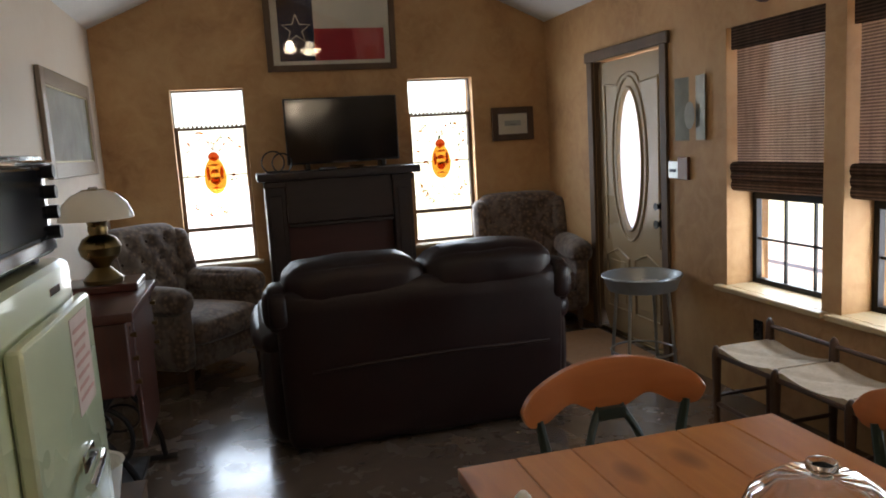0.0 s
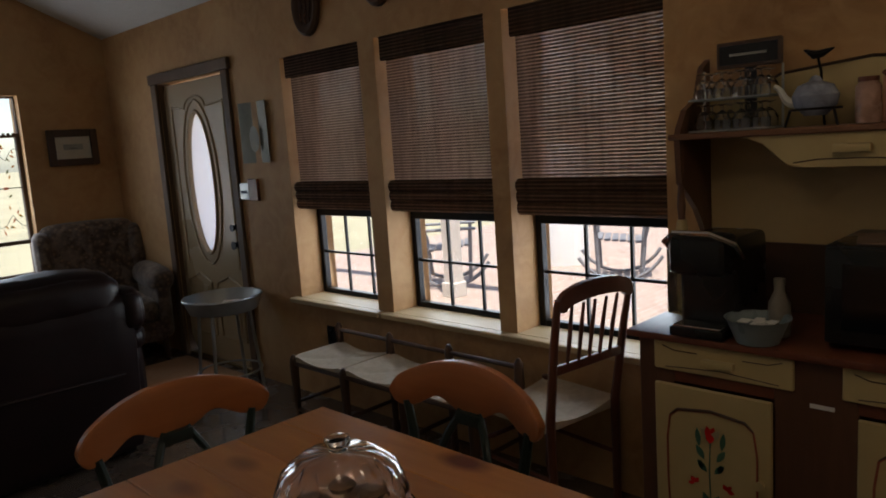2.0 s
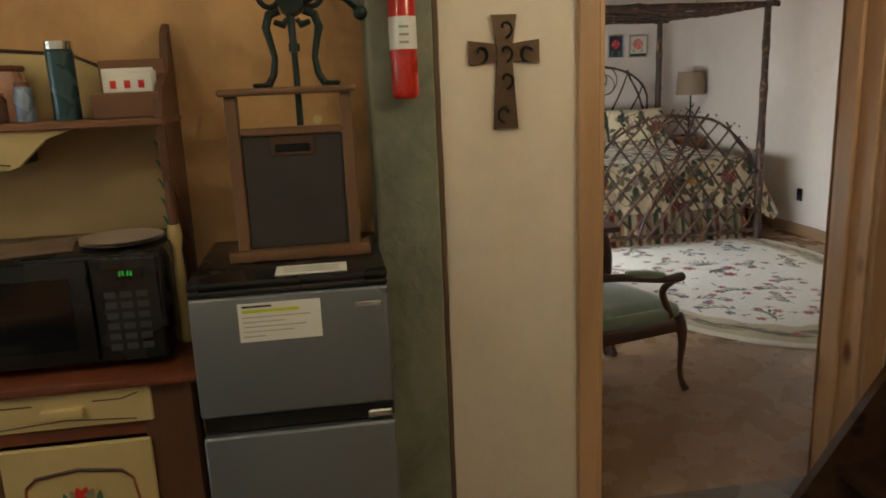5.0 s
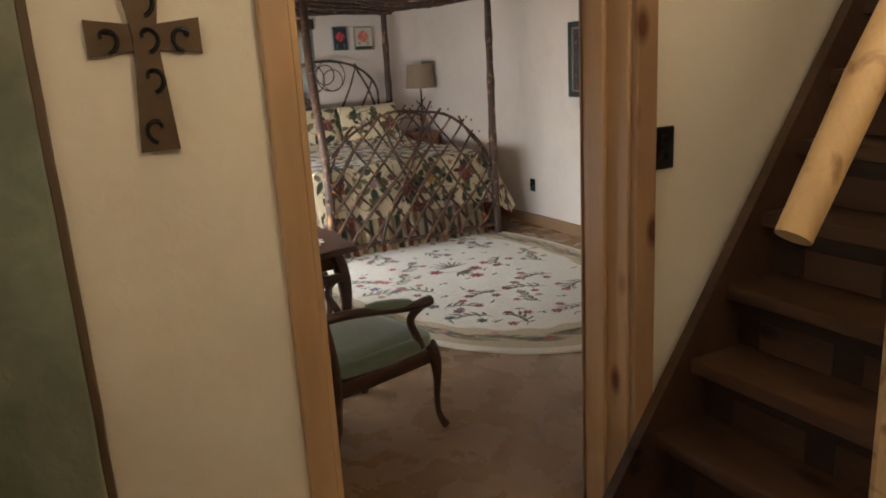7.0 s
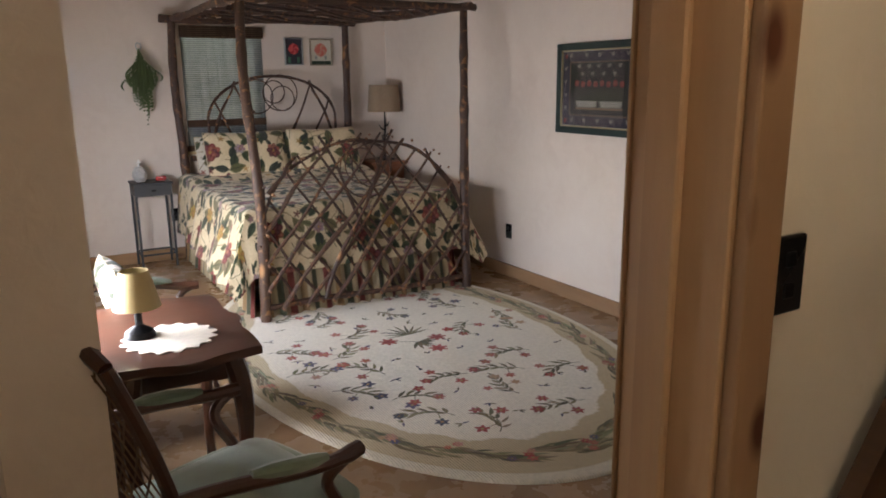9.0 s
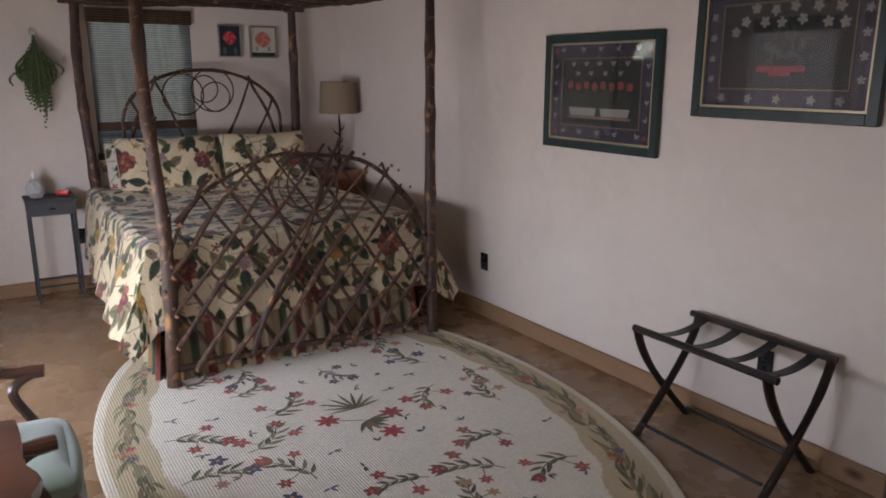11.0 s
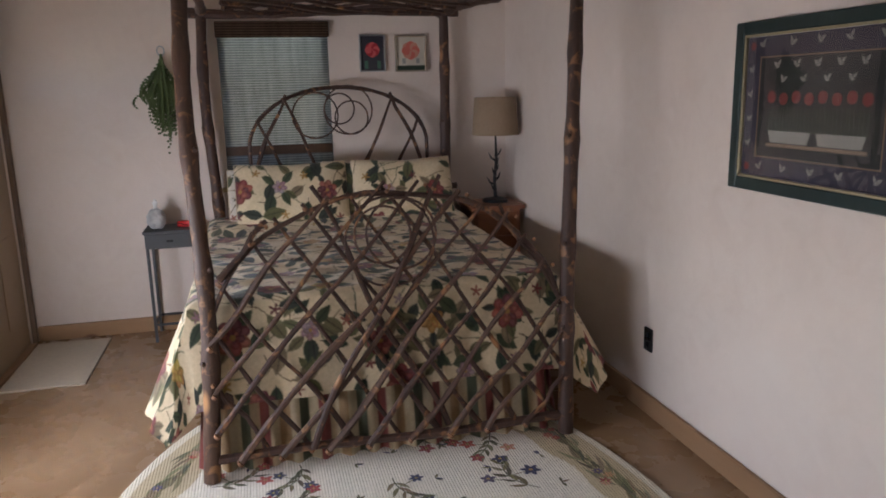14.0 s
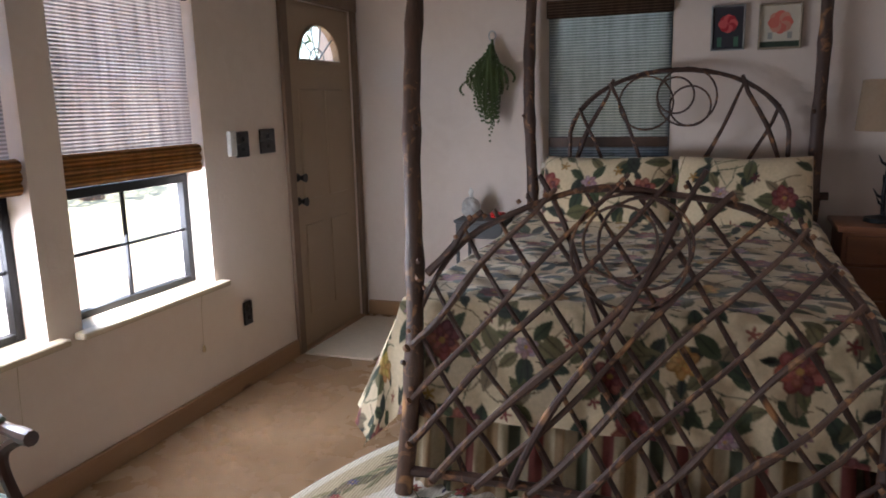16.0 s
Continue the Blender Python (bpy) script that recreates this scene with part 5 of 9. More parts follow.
SEWW = wood("dark_red_cabinet_wood", (0.045, 0.012, 0.008), (0.11, 0.026, 0.016), "Z", 1, 0.35, False, 0.3)
o = thing("sewing_cabinet", 0.34, 3.84, 0.0, 0, "red stained sewing cabinet with dark iron treadle", "cabinet")
part("top", bx(0.0, -0.32, 0.89, 0.50, 0.50, 0.93, 0.008, 2), SEWW, o)
part("raised_lid", bx(0.05, 0.20, 0.931, 0.46, 0.49, 0.966, 0.006), SEWW, o)
for yy in (-0.28, 0.40):
    part("drawer_unit", bx(0.06, yy - 0.02, 0.58, 0.47, yy + 0.12, 0.889, 0.006), SEWW, o)
    for z in (0.62, 0.72, 0.82):
        part("drawer_pull", tube(B(), [(0.47, yy + 0.05, z), (0.495, yy + 0.05, z)], [0.008, 0.012], 10), BRASS, o)
    bm = B()
    for a in ((0.08, 0.46), (0.46, 0.10)):
        tube(bm, bezier((a[0], yy + 0.05, 0.86), (a[0], yy + 0.05, 0.5), (a[1], yy + 0.05, 0.4), (a[1], yy + 0.05, 0.02), 10), 0.014, 8)
    tube(bm, [(0.04, yy + 0.05, 0.015), (0.52, yy + 0.05, 0.015)], 0.015, 8)
    for z in (0.25, 0.45, 0.62):
        tube(bm, [(0.27 + 0.09 * math.cos(t), yy + 0.05, z + 0.07 * math.sin(t)) for t in [math.tau * i / 16 for i in range(17)]], 0.007, 6)
    part("iron_side", bm, BLACKM, o, "cast iron scrolled side")
part("treadle", bx(0.12, -0.12, 0.10, 0.42, 0.22, 0.125, 0.004), BLACKM, o)
part("flywheel", tube(B(), [(0.27 + 0.15 * math.cos(t), -0.16, 0.36 + 0.15 * math.sin(t)) for t in [math.tau * i / 24 for i in range(25)]], 0.011, 8), BLACKM, o)
part("side_panel", bx(0.455, -0.15, 0.30, 0.475, 0.36, 0.889, 0.005), SEWW, o)
o = thing("oil_lamp", 0.64, 4.15, 0.967, 0, "brass oil lamp with milk glass shade on the sewing cabinet", "table lamp")
part("base", lathe(B(), [(0.085, 0), (0.09, 0.02), (0.06, 0.05), (0.035, 0.075), (0.05, 0.10), (0.085, 0.13), (0.095, 0.17), (0.075, 0.21), (0.04, 0.23), (0.045, 0.25), (0.04, 0.285), (0.03, 0.30)], 24), BRASS, o, "aged brass lamp body")
part("burner", lathe(B(), [(0.04, 0.27), (0.048, 0.29), (0.02, 0.31)], 20), BRASS, o)
part("shade", lathe(B(), [(0.165, 0.30), (0.162, 0.325), (0.14, 0.375), (0.10, 0.415), (0.055, 0.435), (0.05, 0.431), (0.095, 0.41), (0.135, 0.37), (0.158, 0.32), (0.161, 0.30)], 32), plain("milk_glass", (0.70, 0.64, 0.52), 0.2, 0, 0.04, 4, 0, 0.5), o, "domed milk glass shade")
part("chimney", lathe(B(), [(0.028, 0.30), (0.032, 0.36), (0.022, 0.44), (0.02, 0.45), (0.018, 0.44), (0.026, 0.36)], 16), GLASSC, o)
part("shade_ring", lathe(B(), [(0.05, 0.432), (0.056, 0.436), (0.05, 0.44)], 20), BRASS, o)
o = thing("enamel_pot", 0.70, 3.05, 0.36, 0, "white enamel pot standing on a wooden crate", "pot")
part("pot", lathe(B(), [(0.001, 0.005), (0.10, 0), (0.125, 0.14), (0.132, 0.15), (0.12, 0.145), (0.098, 0.012), (0.001, 0.012)], 24), ENAM, o)
o = thing("wooden_crate", 0.68, 3.05, 0, 0, "brown slatted wooden crate between fridge and cabinet", "crate")
for k in range(4):
    z = k * 0.09
    for s in (-1, 1):
        part("slat", bx(-0.17, s * 0.15 - 0.008, z + 0.005, 0.17, s * 0.15 + 0.008, z + 0.08), TRIMB, o)
        part("slat", bx(s * 0.17 - 0.008 + s * 0.009, -0.16, z + 0.005, s * 0.17 + 0.008 + s * 0.009, 0.16, z + 0.08), TRIMB, o)
part("lid", bx(-0.19, -0.17, 0.345, 0.19, 0.17, 0.358, 0.003), TRIMB, o)


# ---- painted hutch with microwave ----
# the hutch's cream paint, darkened: the shade under the shelf is in the colour
CREAMSHADE = plain("shaded_cream_board", (0.42, 0.30, 0.14), 0.55, 0, 0.15, 6)
BOTTLEM = plain("greyed_ceramic", (0.20, 0.18, 0.15), 0.4, 0, 0.3, 40)

HUTW = wood("brown_hutch_wood", (0.10, 0.042, 0.022), (0.17, 0.075, 0.038), "Z", 1, 0.45)


def hutch():
    o = thing("painted_hutch", 3.95, 0.91, 0, 0, "dark brown hutch with cream painted drawers and flower doors", "hutch")
    F = -0.445  # front plane, local x
    y0, y1 = -0.565, 0.565
    part("side_panel", bx(F + 0.020, y0, 0.0, -0.01, y0 + 0.03, 0.83), HUTW, o)
    part("side_panel", bx(F + 0.020, y1 - 0.03, 0.0, -0.01, y1, 0.83), HUTW, o)
    part("back_panel", bx(-0.03, y0 + 0.03, 0.05, -0.01, y1 - 0.03, 0.83, 0), HUTW, o)
    part("base_board", bx(F, y0 + 0.03, 0.0, F + 0.03, y1 - 0.03, 0.10), HUTW, o)
    part("cabinet_floor", bx(F + 0.03, y0 + 0.03, 0.08, -0.03, y1 - 0.03, 0.10, 0), HUTW, o)
    part("worktop", bx(F - 0.030, y0 - 0.025, 0.842, -0.005, y1 + 0.03, 0.865, 0.006, 2), REDW, o, "reddish brown wooden worktop")
    part("face_rail", bx(F, y0 + 0.03, 0.832, F + 0.020, y1 - 0.03, 0.8415, 0.002), HUTW, o)
    part("face_rail", bx(F, y0 + 0.03, 0.705, F + 0.022, y1 - 0.03, 0.745), REDW, o)
    part("face_stile", bx(F - 0.003, y0 + 0.002, 0.0, F + 0.019, y0 + 0.125, 0.8415), HUTW, o)
    part("face_stile", bx(F - 0.003, y1 - 0.125, 0.0, F + 0.019, y1 - 0.002, 0.8415), HUTW, o)
    part("centre_stile", bx(F - 0.003, -0.088, 0.10, F + 0.0185, 0.133, 0.838), HUTW, o)
    part("small_label", bx(F - 0.006, -0.03, 0.705, F - 0.0035, 0.035, 0.718, 0.001), WHITE, o)
    for ya, yb in ((y0 + 0.10, -0.05), (0.075, y1 - 0.06)):
        d = part("drawer", bx(F - 0.014, ya, 0.745, F - 0.001, yb, 0.838, 0.004), CREAMP, o, "cream painted drawer front")
        yc = (ya + yb) / 2
        part("drawer_pull", bx(F - 0.036, yc - 0.05, 0.779, F - 0.014, yc + 0.05, 0.802, 0.006, 2), CREAMP, d)
        part("painted_line", tube(B(), [(F - 0.0145, ya + 0.03, 0.825), (F - 0.0145, ya + 0.07, 0.812), (F - 0.0145, yc - 0.07, 0.812)], 0.0018, 5), DARKX, d)
        f = B()
        tube(f, [(F - 0.0145, yb - 0.03, 0.825), (F - 0.0145, yb - 0.07, 0.812), (F - 0.0145, yc + 0.07, 0.812)], 0.0018, 5)
        part("painted_line", f, DARKX, d)
        part("painted_line", tube(B(), [(F - 0.0145, ya + 0.04, 0.756), (F - 0.0145, yc, 0.768), (F - 0.0145, yb - 0.04, 0.756)], 0.0018, 5), DARKX, d)
    for ya, yb, hs in ((y0 + 0.115, -0.09, 1), (0.135, y1 - 0.06, -1)):
        yc, zc = (ya + yb) / 2, 0.44
        d = part("door", bx(F - 0.016, ya, 0.16, F - 0.001, yb, 0.70, 0.004), CREAMP, o, "cream door with painted red tulip and leaves")
        w = (yb - ya) / 2 - 0.048
        f = B()
        cs = [(-w, -0.19), (-w - 0.006, -0.06), (-w - 0.006, 0.08), (-w + 0.004, 0.155), (-w + 0.03, 0.178), (0, 0.192), (w - 0.03, 0.178), (w - 0.004, 0.155), (w + 0.006, 0.08), (w + 0.006, -0.06), (w, -0.19), (w - 0.03, -0.205), (0, -0.21), (-w + 0.03, -0.205)]
        tube(f, [(F - 0.0165, yc + p, zc + q) for p, q in cs + cs[:1]], 0.0035, 6)
        part("panel_line", f, TERRA, d, "dark red line round the panel")
        f = B()
        tube(f, [(F - 0.0175, yc + p * 1.0, zc + q + 0.004) for p, q in cs[3:8]], [0.002, 0.0045, 0.005, 0.0045, 0.002], 6)
        part("panel_shadow_line", f, DARKX, d, "near black line over the panel")

        def petal(nm, cy, cz, L, wd, ang, m, lift=0.0):
            g = B()
            ca, sa = math.cos(ang), math.sin(ang)
            out = [(L * t, wd * math.sin(math.pi * t)) for t in (0, .15, .3, .5, .7, .85, 1)] + [(L * t, -wd * math.sin(math.pi * t)) for t in (.85, .7, .5, .3, .15)]
            prism(g, [(yc + cy + ca * p - sa * q, zc + cz + sa * p + ca * q) for p, q in out], F - 0.0185 - lift, F - 0.0162, "yz")
            part(nm, g, m, d, smooth=False)
        for k, a in enumerate((-0.62, -0.22, 0.22, 0.62)):
            petal("red_petal", 0.0, 0.098, 0.050, 0.012, math.pi / 2 + a, REDP if k % 3 else GOLD, 0.0004 * k)
        petal("red_petal", 0.0, 0.092, 0.034, 0.014, math.pi / 2, REDP, 0.0018)
        for s in (-1, 1):
            for cy, cz, L, wd, a in ((0.036, 0.075, 0.060, 0.009, 0.12), (0.020, 0.035, 0.050, 0.010, 0.55), (0.012, -0.005, 0.045, 0.010, 0.75),
                                     (0.030, 0.000, 0.030, 0.008, 0.10), (0.006, -0.150, 0.066, 0.013, 0.85), (0.004, -0.120, 0.05, 0.011, 0.45)):
                petal("leaf", s * cy, cz, L, wd, math.pi / 2 - s * a, LEAFG)
            for a in (-1.2, 0.0, 1.2):
                petal("red_bud", s * 0.052, -0.050, 0.022, 0.007, math.pi / 2 - s * 0.6 + a, REDP, 0.0005 * (1 + (a > 0)))
            petal("thin_leaf", s * 0.004, -0.165, 0.045, 0.004, math.pi / 2 - s * 1.15, LEAFG, 0.0008)
        g = tube(B(), [(F - 0.017, yc, zc - 0.14), (F - 0.017, yc + 0.004, zc), (F - 0.017, yc, zc + 0.10)], 0.002, 5)
        part("stem", g, LEAFG, d)
        part("door_knob", tube(B(), [(F - 0.016, yb - 0.03 if hs < 0 else yb - 0.03, 0.44), (F - 0.034, yb - 0.03, 0.44)], [0.012, 0.016], 12) if hs > 0 else tube(B(), [(F - 0.016, ya + 0.03, 0.44), (F - 0.034, ya + 0.03, 0.44)], [0.012, 0.016], 12), CREAMP, d)
    # upper part
    part("upper_back", bx(-0.022, y0 + 0.05, 1.10, -0.008, y1 - 0.06, 1.46, 0), CREAMSHADE, o, "cream back board with its shade painted in")
    part("lower_back_rail", bx(-0.024, y0 + 0.05, 0.866, -0.008, y1 - 0.06, 1.099, 0), DARKX, o)
    for ys in (y0 + 0.035, y1 - 0.055):
        g = B()
        prism(g, [(-0.008, 0.866), (-0.05, 0.866), (-0.05, 1.12), (-0.12, 1.22), (-0.235, 1.32), (-0.245, 1.47), (-0.235, 1.50), (-0.19, 1.56), (-0.10, 1.60), (-0.06, 1.70), (-0.008, 1.73)], ys, ys + 0.02, "xz")
        part("bracket_side", g, HUTW, o, "curved dark side bracket", smooth=False)
        part("turned_post", lathe(B(), [(0.014, 0), (0.02, 0.03), (0.012, 0.06), (0.018, 0.16), (0.012, 0.26), (0.02, 0.30), (0.016, 0.33)], 14, (-0.22, ys + 0.01, 0.866)), CREAMP, o, "cream turned post")
        part("upper_post", lathe(B(), [(0.010, 0.0), (0.015, 0.05), (0.010, 0.12), (0.015, 0.2), (0.012, 0.28)], 14, (-0.22, ys + 0.01, 1.19)), HUTW, o)
    part("shelf", bx(-0.26, y0 + 0.03, 1.462, -0.008, y1 - 0.02, 1.482, 0.004), REDX2, o, "reddish wooden display shelf")
    g = B()
    prism(g, [(y0 + 0.06, 1.483), (y1 - 0.06, 1.483), (y1 - 0.06, 1.60), (y1 - 0.2, 1.605), (y1 - 0.3, 1.655), (0, 1.68), (y0 + 0.3, 1.655), (y0 + 0.2, 1.605), (y0 + 0.06, 1.60)], -0.022, -0.008, "yz")
    part("crest_board", g, CREAMP, o, "wavy cream back board", smooth=False)
    g = B()
    tube(g, [(-0.023, y, z) for y, z in ((y0 + 0.06, 1.60), (y0 + 0.2, 1.605), (y0 + 0.3, 1.655), (0, 1.68), (y1 - 0.3, 1.655), (y1 - 0.2, 1.605), (y1 - 0.06, 1.60))], 0.005, 6)
    part("crest_line", g, DARKX, o)
    g = B()
    prism(g, [(-0.30, 1.461), (0.30, 1.461), (0.24, 1.44), (0.17, 1.375), (0.14, 1.365), (-0.14, 1.365), (-0.17, 1.375), (-0.24, 1.44)], -0.245, -0.225, "yz")
    h = part("hanging_drawer", g, CREAMP, o, "cream scalloped hanging drawer", smooth=False)
    part("drawer_box", bx(-0.224, -0.14, 1.37, -0.03, 0.14, 1.46, 0.002), DARKX, o)
    part("drawer_pull", bx(-0.268, -0.06, 1.405, -0.245, 0.04, 1.43, 0.006, 2), CREAMP, h)
    part("painted_line", tube(B(), [(-0.246, -0.15, 1.378), (-0.246, -0.08, 1.388), (-0.246, 0.08, 1.388), (-0.246, 0.15, 1.378)], 0.0018, 5), DARKX, h)
    g = B()
    for k in range(5):
        for s in (-1, 1):
            tube(g, [(-0.0235, y0 + 0.09 + s * 0.004, 1.16 + k * 0.055), (-0.0235, y0 + 0.09 + s * 0.022, 1.19 + k * 0.055)], [0.008, 0.002], 6)
    part("painted_vine", g, LEAFG, o, kind="stuff")
    return o


REDX2 = wood("shelf_wood", (0.16, 0.07, 0.035), (0.24, 0.11, 0.055), "Y", 1, 0.45)
hutch()

o = thing("microwave", 3.70, 0.67, 0.867, 0, "black countertop microwave with green clock digits", "microwave")
part("casing", bx(-0.13, -0.27, 0.012, 0.20, 0.26, 0.292, 0.008, 2), BLACKP, o)
part("door", bx(-0.15, -0.10, 0.02, -0.131, 0.255, 0.285, 0.006, 2), BLACKP, o)
part("door_window", bx(-0.153, -0.055, 0.06, -0.1505, 0.21, 0.245, 0.001), SCREEN, o)
part("control_panel", bx(-0.148, -0.265, 0.02, -0.131, -0.105, 0.285, 0.004), BLACKP, o)
part("clock_window", bx(-0.1505, -0.23, 0.232, -0.1485, -0.14, 0.262, 0.001), SCREEN, o)
GRN = glow("green_digits", (0.08, 1.0, 0.10), 0.05)
for k in range(4):
    yy = -0.176 - k * 0.008 - (0.003 if k > 1 else 0)
    for z in (0.2425, 0.247, 0.2515):
        part("digit_segment", bx(-0.1515, yy - 0.0022, z - 0.0009, -0.1508, yy + 0.0022, z + 0.0009, 0), GRN, o)
for r in range(6):
    for c in range(3):
        part("key", bx(-0.1495, -0.235 + c * 0.038, 0.05 + r * 0.027, -0.1485, -0.208 + c * 0.038, 0.066 + r * 0.027, 0), plain("key_grey", (0.05, 0.055, 0.06), 0.4, relief=0) if (r, c) == (0, 0) else bpy.data.materials["key_grey"], o)
for s in (-0.22, 0.22):
    part("foot", bx(-0.1, s - 0.015, 0, 0.15, s + 0.015, 0.013, 0.002), BLACKM, o)
o = thing("plate_stack", 3.71, 0.52, 1.160, 0, "round pale plates lying on the microwave", "plates")
for k in range(2):
    part("plate", lathe(B(), [(0.05, 0), (0.10, 0.008), (0.105, 0.010), (0.05, 0.004), (0.001, 0.004)], 28, (0, 0, k * 0.009)), plain("pale_stoneware", (0.45, 0.36, 0.30), 0.4) if k == 0 else bpy.data.materials["pale_stoneware"], o)
o = thing("brochure", 3.70, 0.76, 1.160, 14, "flat dark brochure lying on the microwave", "brochure")
part("sheet", bx(-0.09, -0.12, 0, 0.09, 0.12, 0.006, 0.001), plain("brochure_print", (0.20, 0.13, 0.10), 0.4, 0, 0.6, 12), o)

o = thing("coffee_maker", 3.66, 1.26, 0.867, 0, "black pod coffee maker with silver lever", "coffee maker")
part("body", bx(-0.10, -0.09, 0.0, 0.14, 0.10, 0.30, 0.03, 3), BLACKP, o)
part("head", bx(-0.19, -0.085, 0.19, -0.06, 0.095, 0.315, 0.03, 3), BLACKP, o)
part("drip_tray", bx(-0.19, -0.08, 0.0, -0.102, 0.09, 0.03, 0.006, 2), BLACKP, o)
part("lever", tube(B(), [(-0.09, -0.10, 0.24), (-0.16, -0.105, 0.29), (-0.205, -0.05, 0.325), (-0.205, 0.06, 0.325), (-0.16, 0.115, 0.29), (-0.09, 0.11, 0.24)], 0.009, 8), CHROME, o)
part("water_tank", bx(-0.06, 0.102, 0.03, 0.12, 0.165, 0.28, 0.015, 2), GLASSC, o)
part("tray_grille", bx(-0.185, -0.07, 0.031, -0.108, 0.08, 0.035, 0.001), CHROME, o)
o = thing("creamer_bottle", 3.62, 1.07, 0.867, 0, "small white patterned bottle beside the coffee maker", "bottle")
part("bottle", lathe(B(), [(0.028, 0), (0.032, 0.01), (0.032, 0.10), (0.016, 0.135), (0.015, 0.155)], 18), BOTTLEM, o)
part("cap", lathe(B(), [(0.017, 0.155), (0.017, 0.175), (0.001, 0.177)], 16), BOTTLEM, o)
o = thing("enamel_bowl", 3.53, 1.10, 0.867, 0, "grey blue enamel bowl of sweeteners on the worktop", "bowl")
part("bowl", lathe(B(), [(0.06, 0), (0.088, 0.07), (0.094, 0.074), (0.084, 0.07), (0.055, 0.008), (0.001, 0.008)], 26), plain("grey_enamel", (0.22, 0.27, 0.28), 0.35), o)
g = B()
rr = random.Random(4)
for k in range(14):
    a, r = rr.uniform(0, 6.28), rr.uniform(0, 0.05)
    x, y = r * math.cos(a), r * math.sin(a)
    box(g, x - 0.02, y - 0.012, 0.04 + k * 0.002, x + 0.02, y + 0.012, 0.0435 + k * 0.002)
part("packets", g, WHITE, o, kind="stuff")

# things on the hutch's shelf
SZ = 1.483
o = thing("glass_rack", 3.80, 1.27, SZ, 0, "two tier rack of small upturned clear glasses", "glass rack")
for z in (0.0, 0.10):
    part("tray", bx(-0.07, -0.13, z, 0.06, 0.13, z + 0.006, 0.002), GALV, o)
for s in (-1, 1):
    part("upright", tube(B(), [(0.05, s * 0.128, 0), (0.05, s * 0.128, 0.20)], 0.004, 6), GALV, o)
gl = part("glass", lathe(B(), [(0.001, 0.082), (0.022, 0.081), (0.022, 0.079), (0.005, 0.074), (0.004, 0.060), (0.018, 0.050), (0.029, 0.030), (0.027, 0.0), (0.025, 0.0), (0.027, 0.029), (0.016, 0.047), (0.001, 0.052)], 16, (0, 0, 0)), GLASSC, o)
gl.location = (-0.04, -0.095, 0.007)
for k in range(1, 16):
    g2 = new("glass", gl.data)
    g2.parent = o
    g2.location = (-0.04 + 0.062 * (k % 2), -0.095 + 0.062 * ((k // 2) % 4), 0.007 + 0.10 * (k // 8))
o = thing("chalkboard_sign", 3.86, 1.25, SZ + 0.20, 0, "small black framed sign standing above the glasses", "sign")
part("frame", bx(-0.012, -0.105, 0.0, 0.006, 0.105, 0.085, 0.004), DARKX, o)
part("face", bx(-0.0145, -0.093, 0.012, -0.0125, 0.093, 0.073, 0), SCREEN, o)
part("stand", bx(0.006, -0.02, -0.20, 0.012, 0.02, 0.04, 0.001), BLACKM, o)
part("pale_line", bx(-0.0155, -0.06, 0.038, -0.0148, 0.06, 0.046, 0), INKG, o)
o = thing("teapot_on_stand", 3.80, 1.03, SZ, 0, "blue and white teapot in a dark iron stand with a bird", "teapot")
part("pot", lathe(B(), [(0.03, 0.03), (0.06, 0.06), (0.066, 0.09), (0.05, 0.12), (0.02, 0.132), (0.012, 0.145), (0.001, 0.15)], 22), plain("blue_white_china", (0.30, 0.34, 0.45), 0.2, 0, 0.9, 22), o)
part("spout", tube(B(), bezier((0, 0.055, 0.07), (0, 0.10, 0.07), (0, 0.09, 0.12), (0, 0.12, 0.125), 8), [0.016, 0.015, 0.013, 0.012, 0.011, 0.010, 0.009, 0.008, 0.008], 8), ENAM, o)
part("stand_ring", tube(B(), [(0.07 * math.cos(a), 0.07 * math.sin(a), 0.05) for a in [math.tau * i / 20 for i in range(21)]], 0.004, 6), BLACKM, o)
for k in range(3):
    a = k * 2.1
    part("stand_leg", tube(B(), [(0.07 * math.cos(a), 0.07 * math.sin(a), 0.05), (0.085 * math.cos(a), 0.085 * math.sin(a), 0.0)], 0.004, 6), BLACKM, o)
part("bird_post", tube(B(), [(0.06, 0, 0.05), (0.05, 0.0, 0.16), (0.02, 0.0, 0.20)], 0.004, 6), BLACKM, o)
part("bird", tube(B(), [(0.02, -0.045, 0.225), (0.02, -0.01, 0.212), (0.02, 0.01, 0.21), (0.02, 0.04, 0.228)], [0.002, 0.012, 0.014, 0.003], 8), BLACKM, o)


def jar(y, col, h, label, r=0.032, nm="storage_jar"):
    q = thing(nm, 3.79, y, SZ, 0, label, "jar")
    part("jar", lathe(B(), [(r, 0), (r * 1.05, 0.01), (r * 1.05, h * 0.8), (r * 0.8, h * 0.88), (r * 0.8, h * 0.9)], 18), col, q)
    part("lid", lathe(B(), [(r * 0.85, h * 0.9), (r * 0.85, h), (0.001, h + 0.002)], 18), REDW, q)
    return q


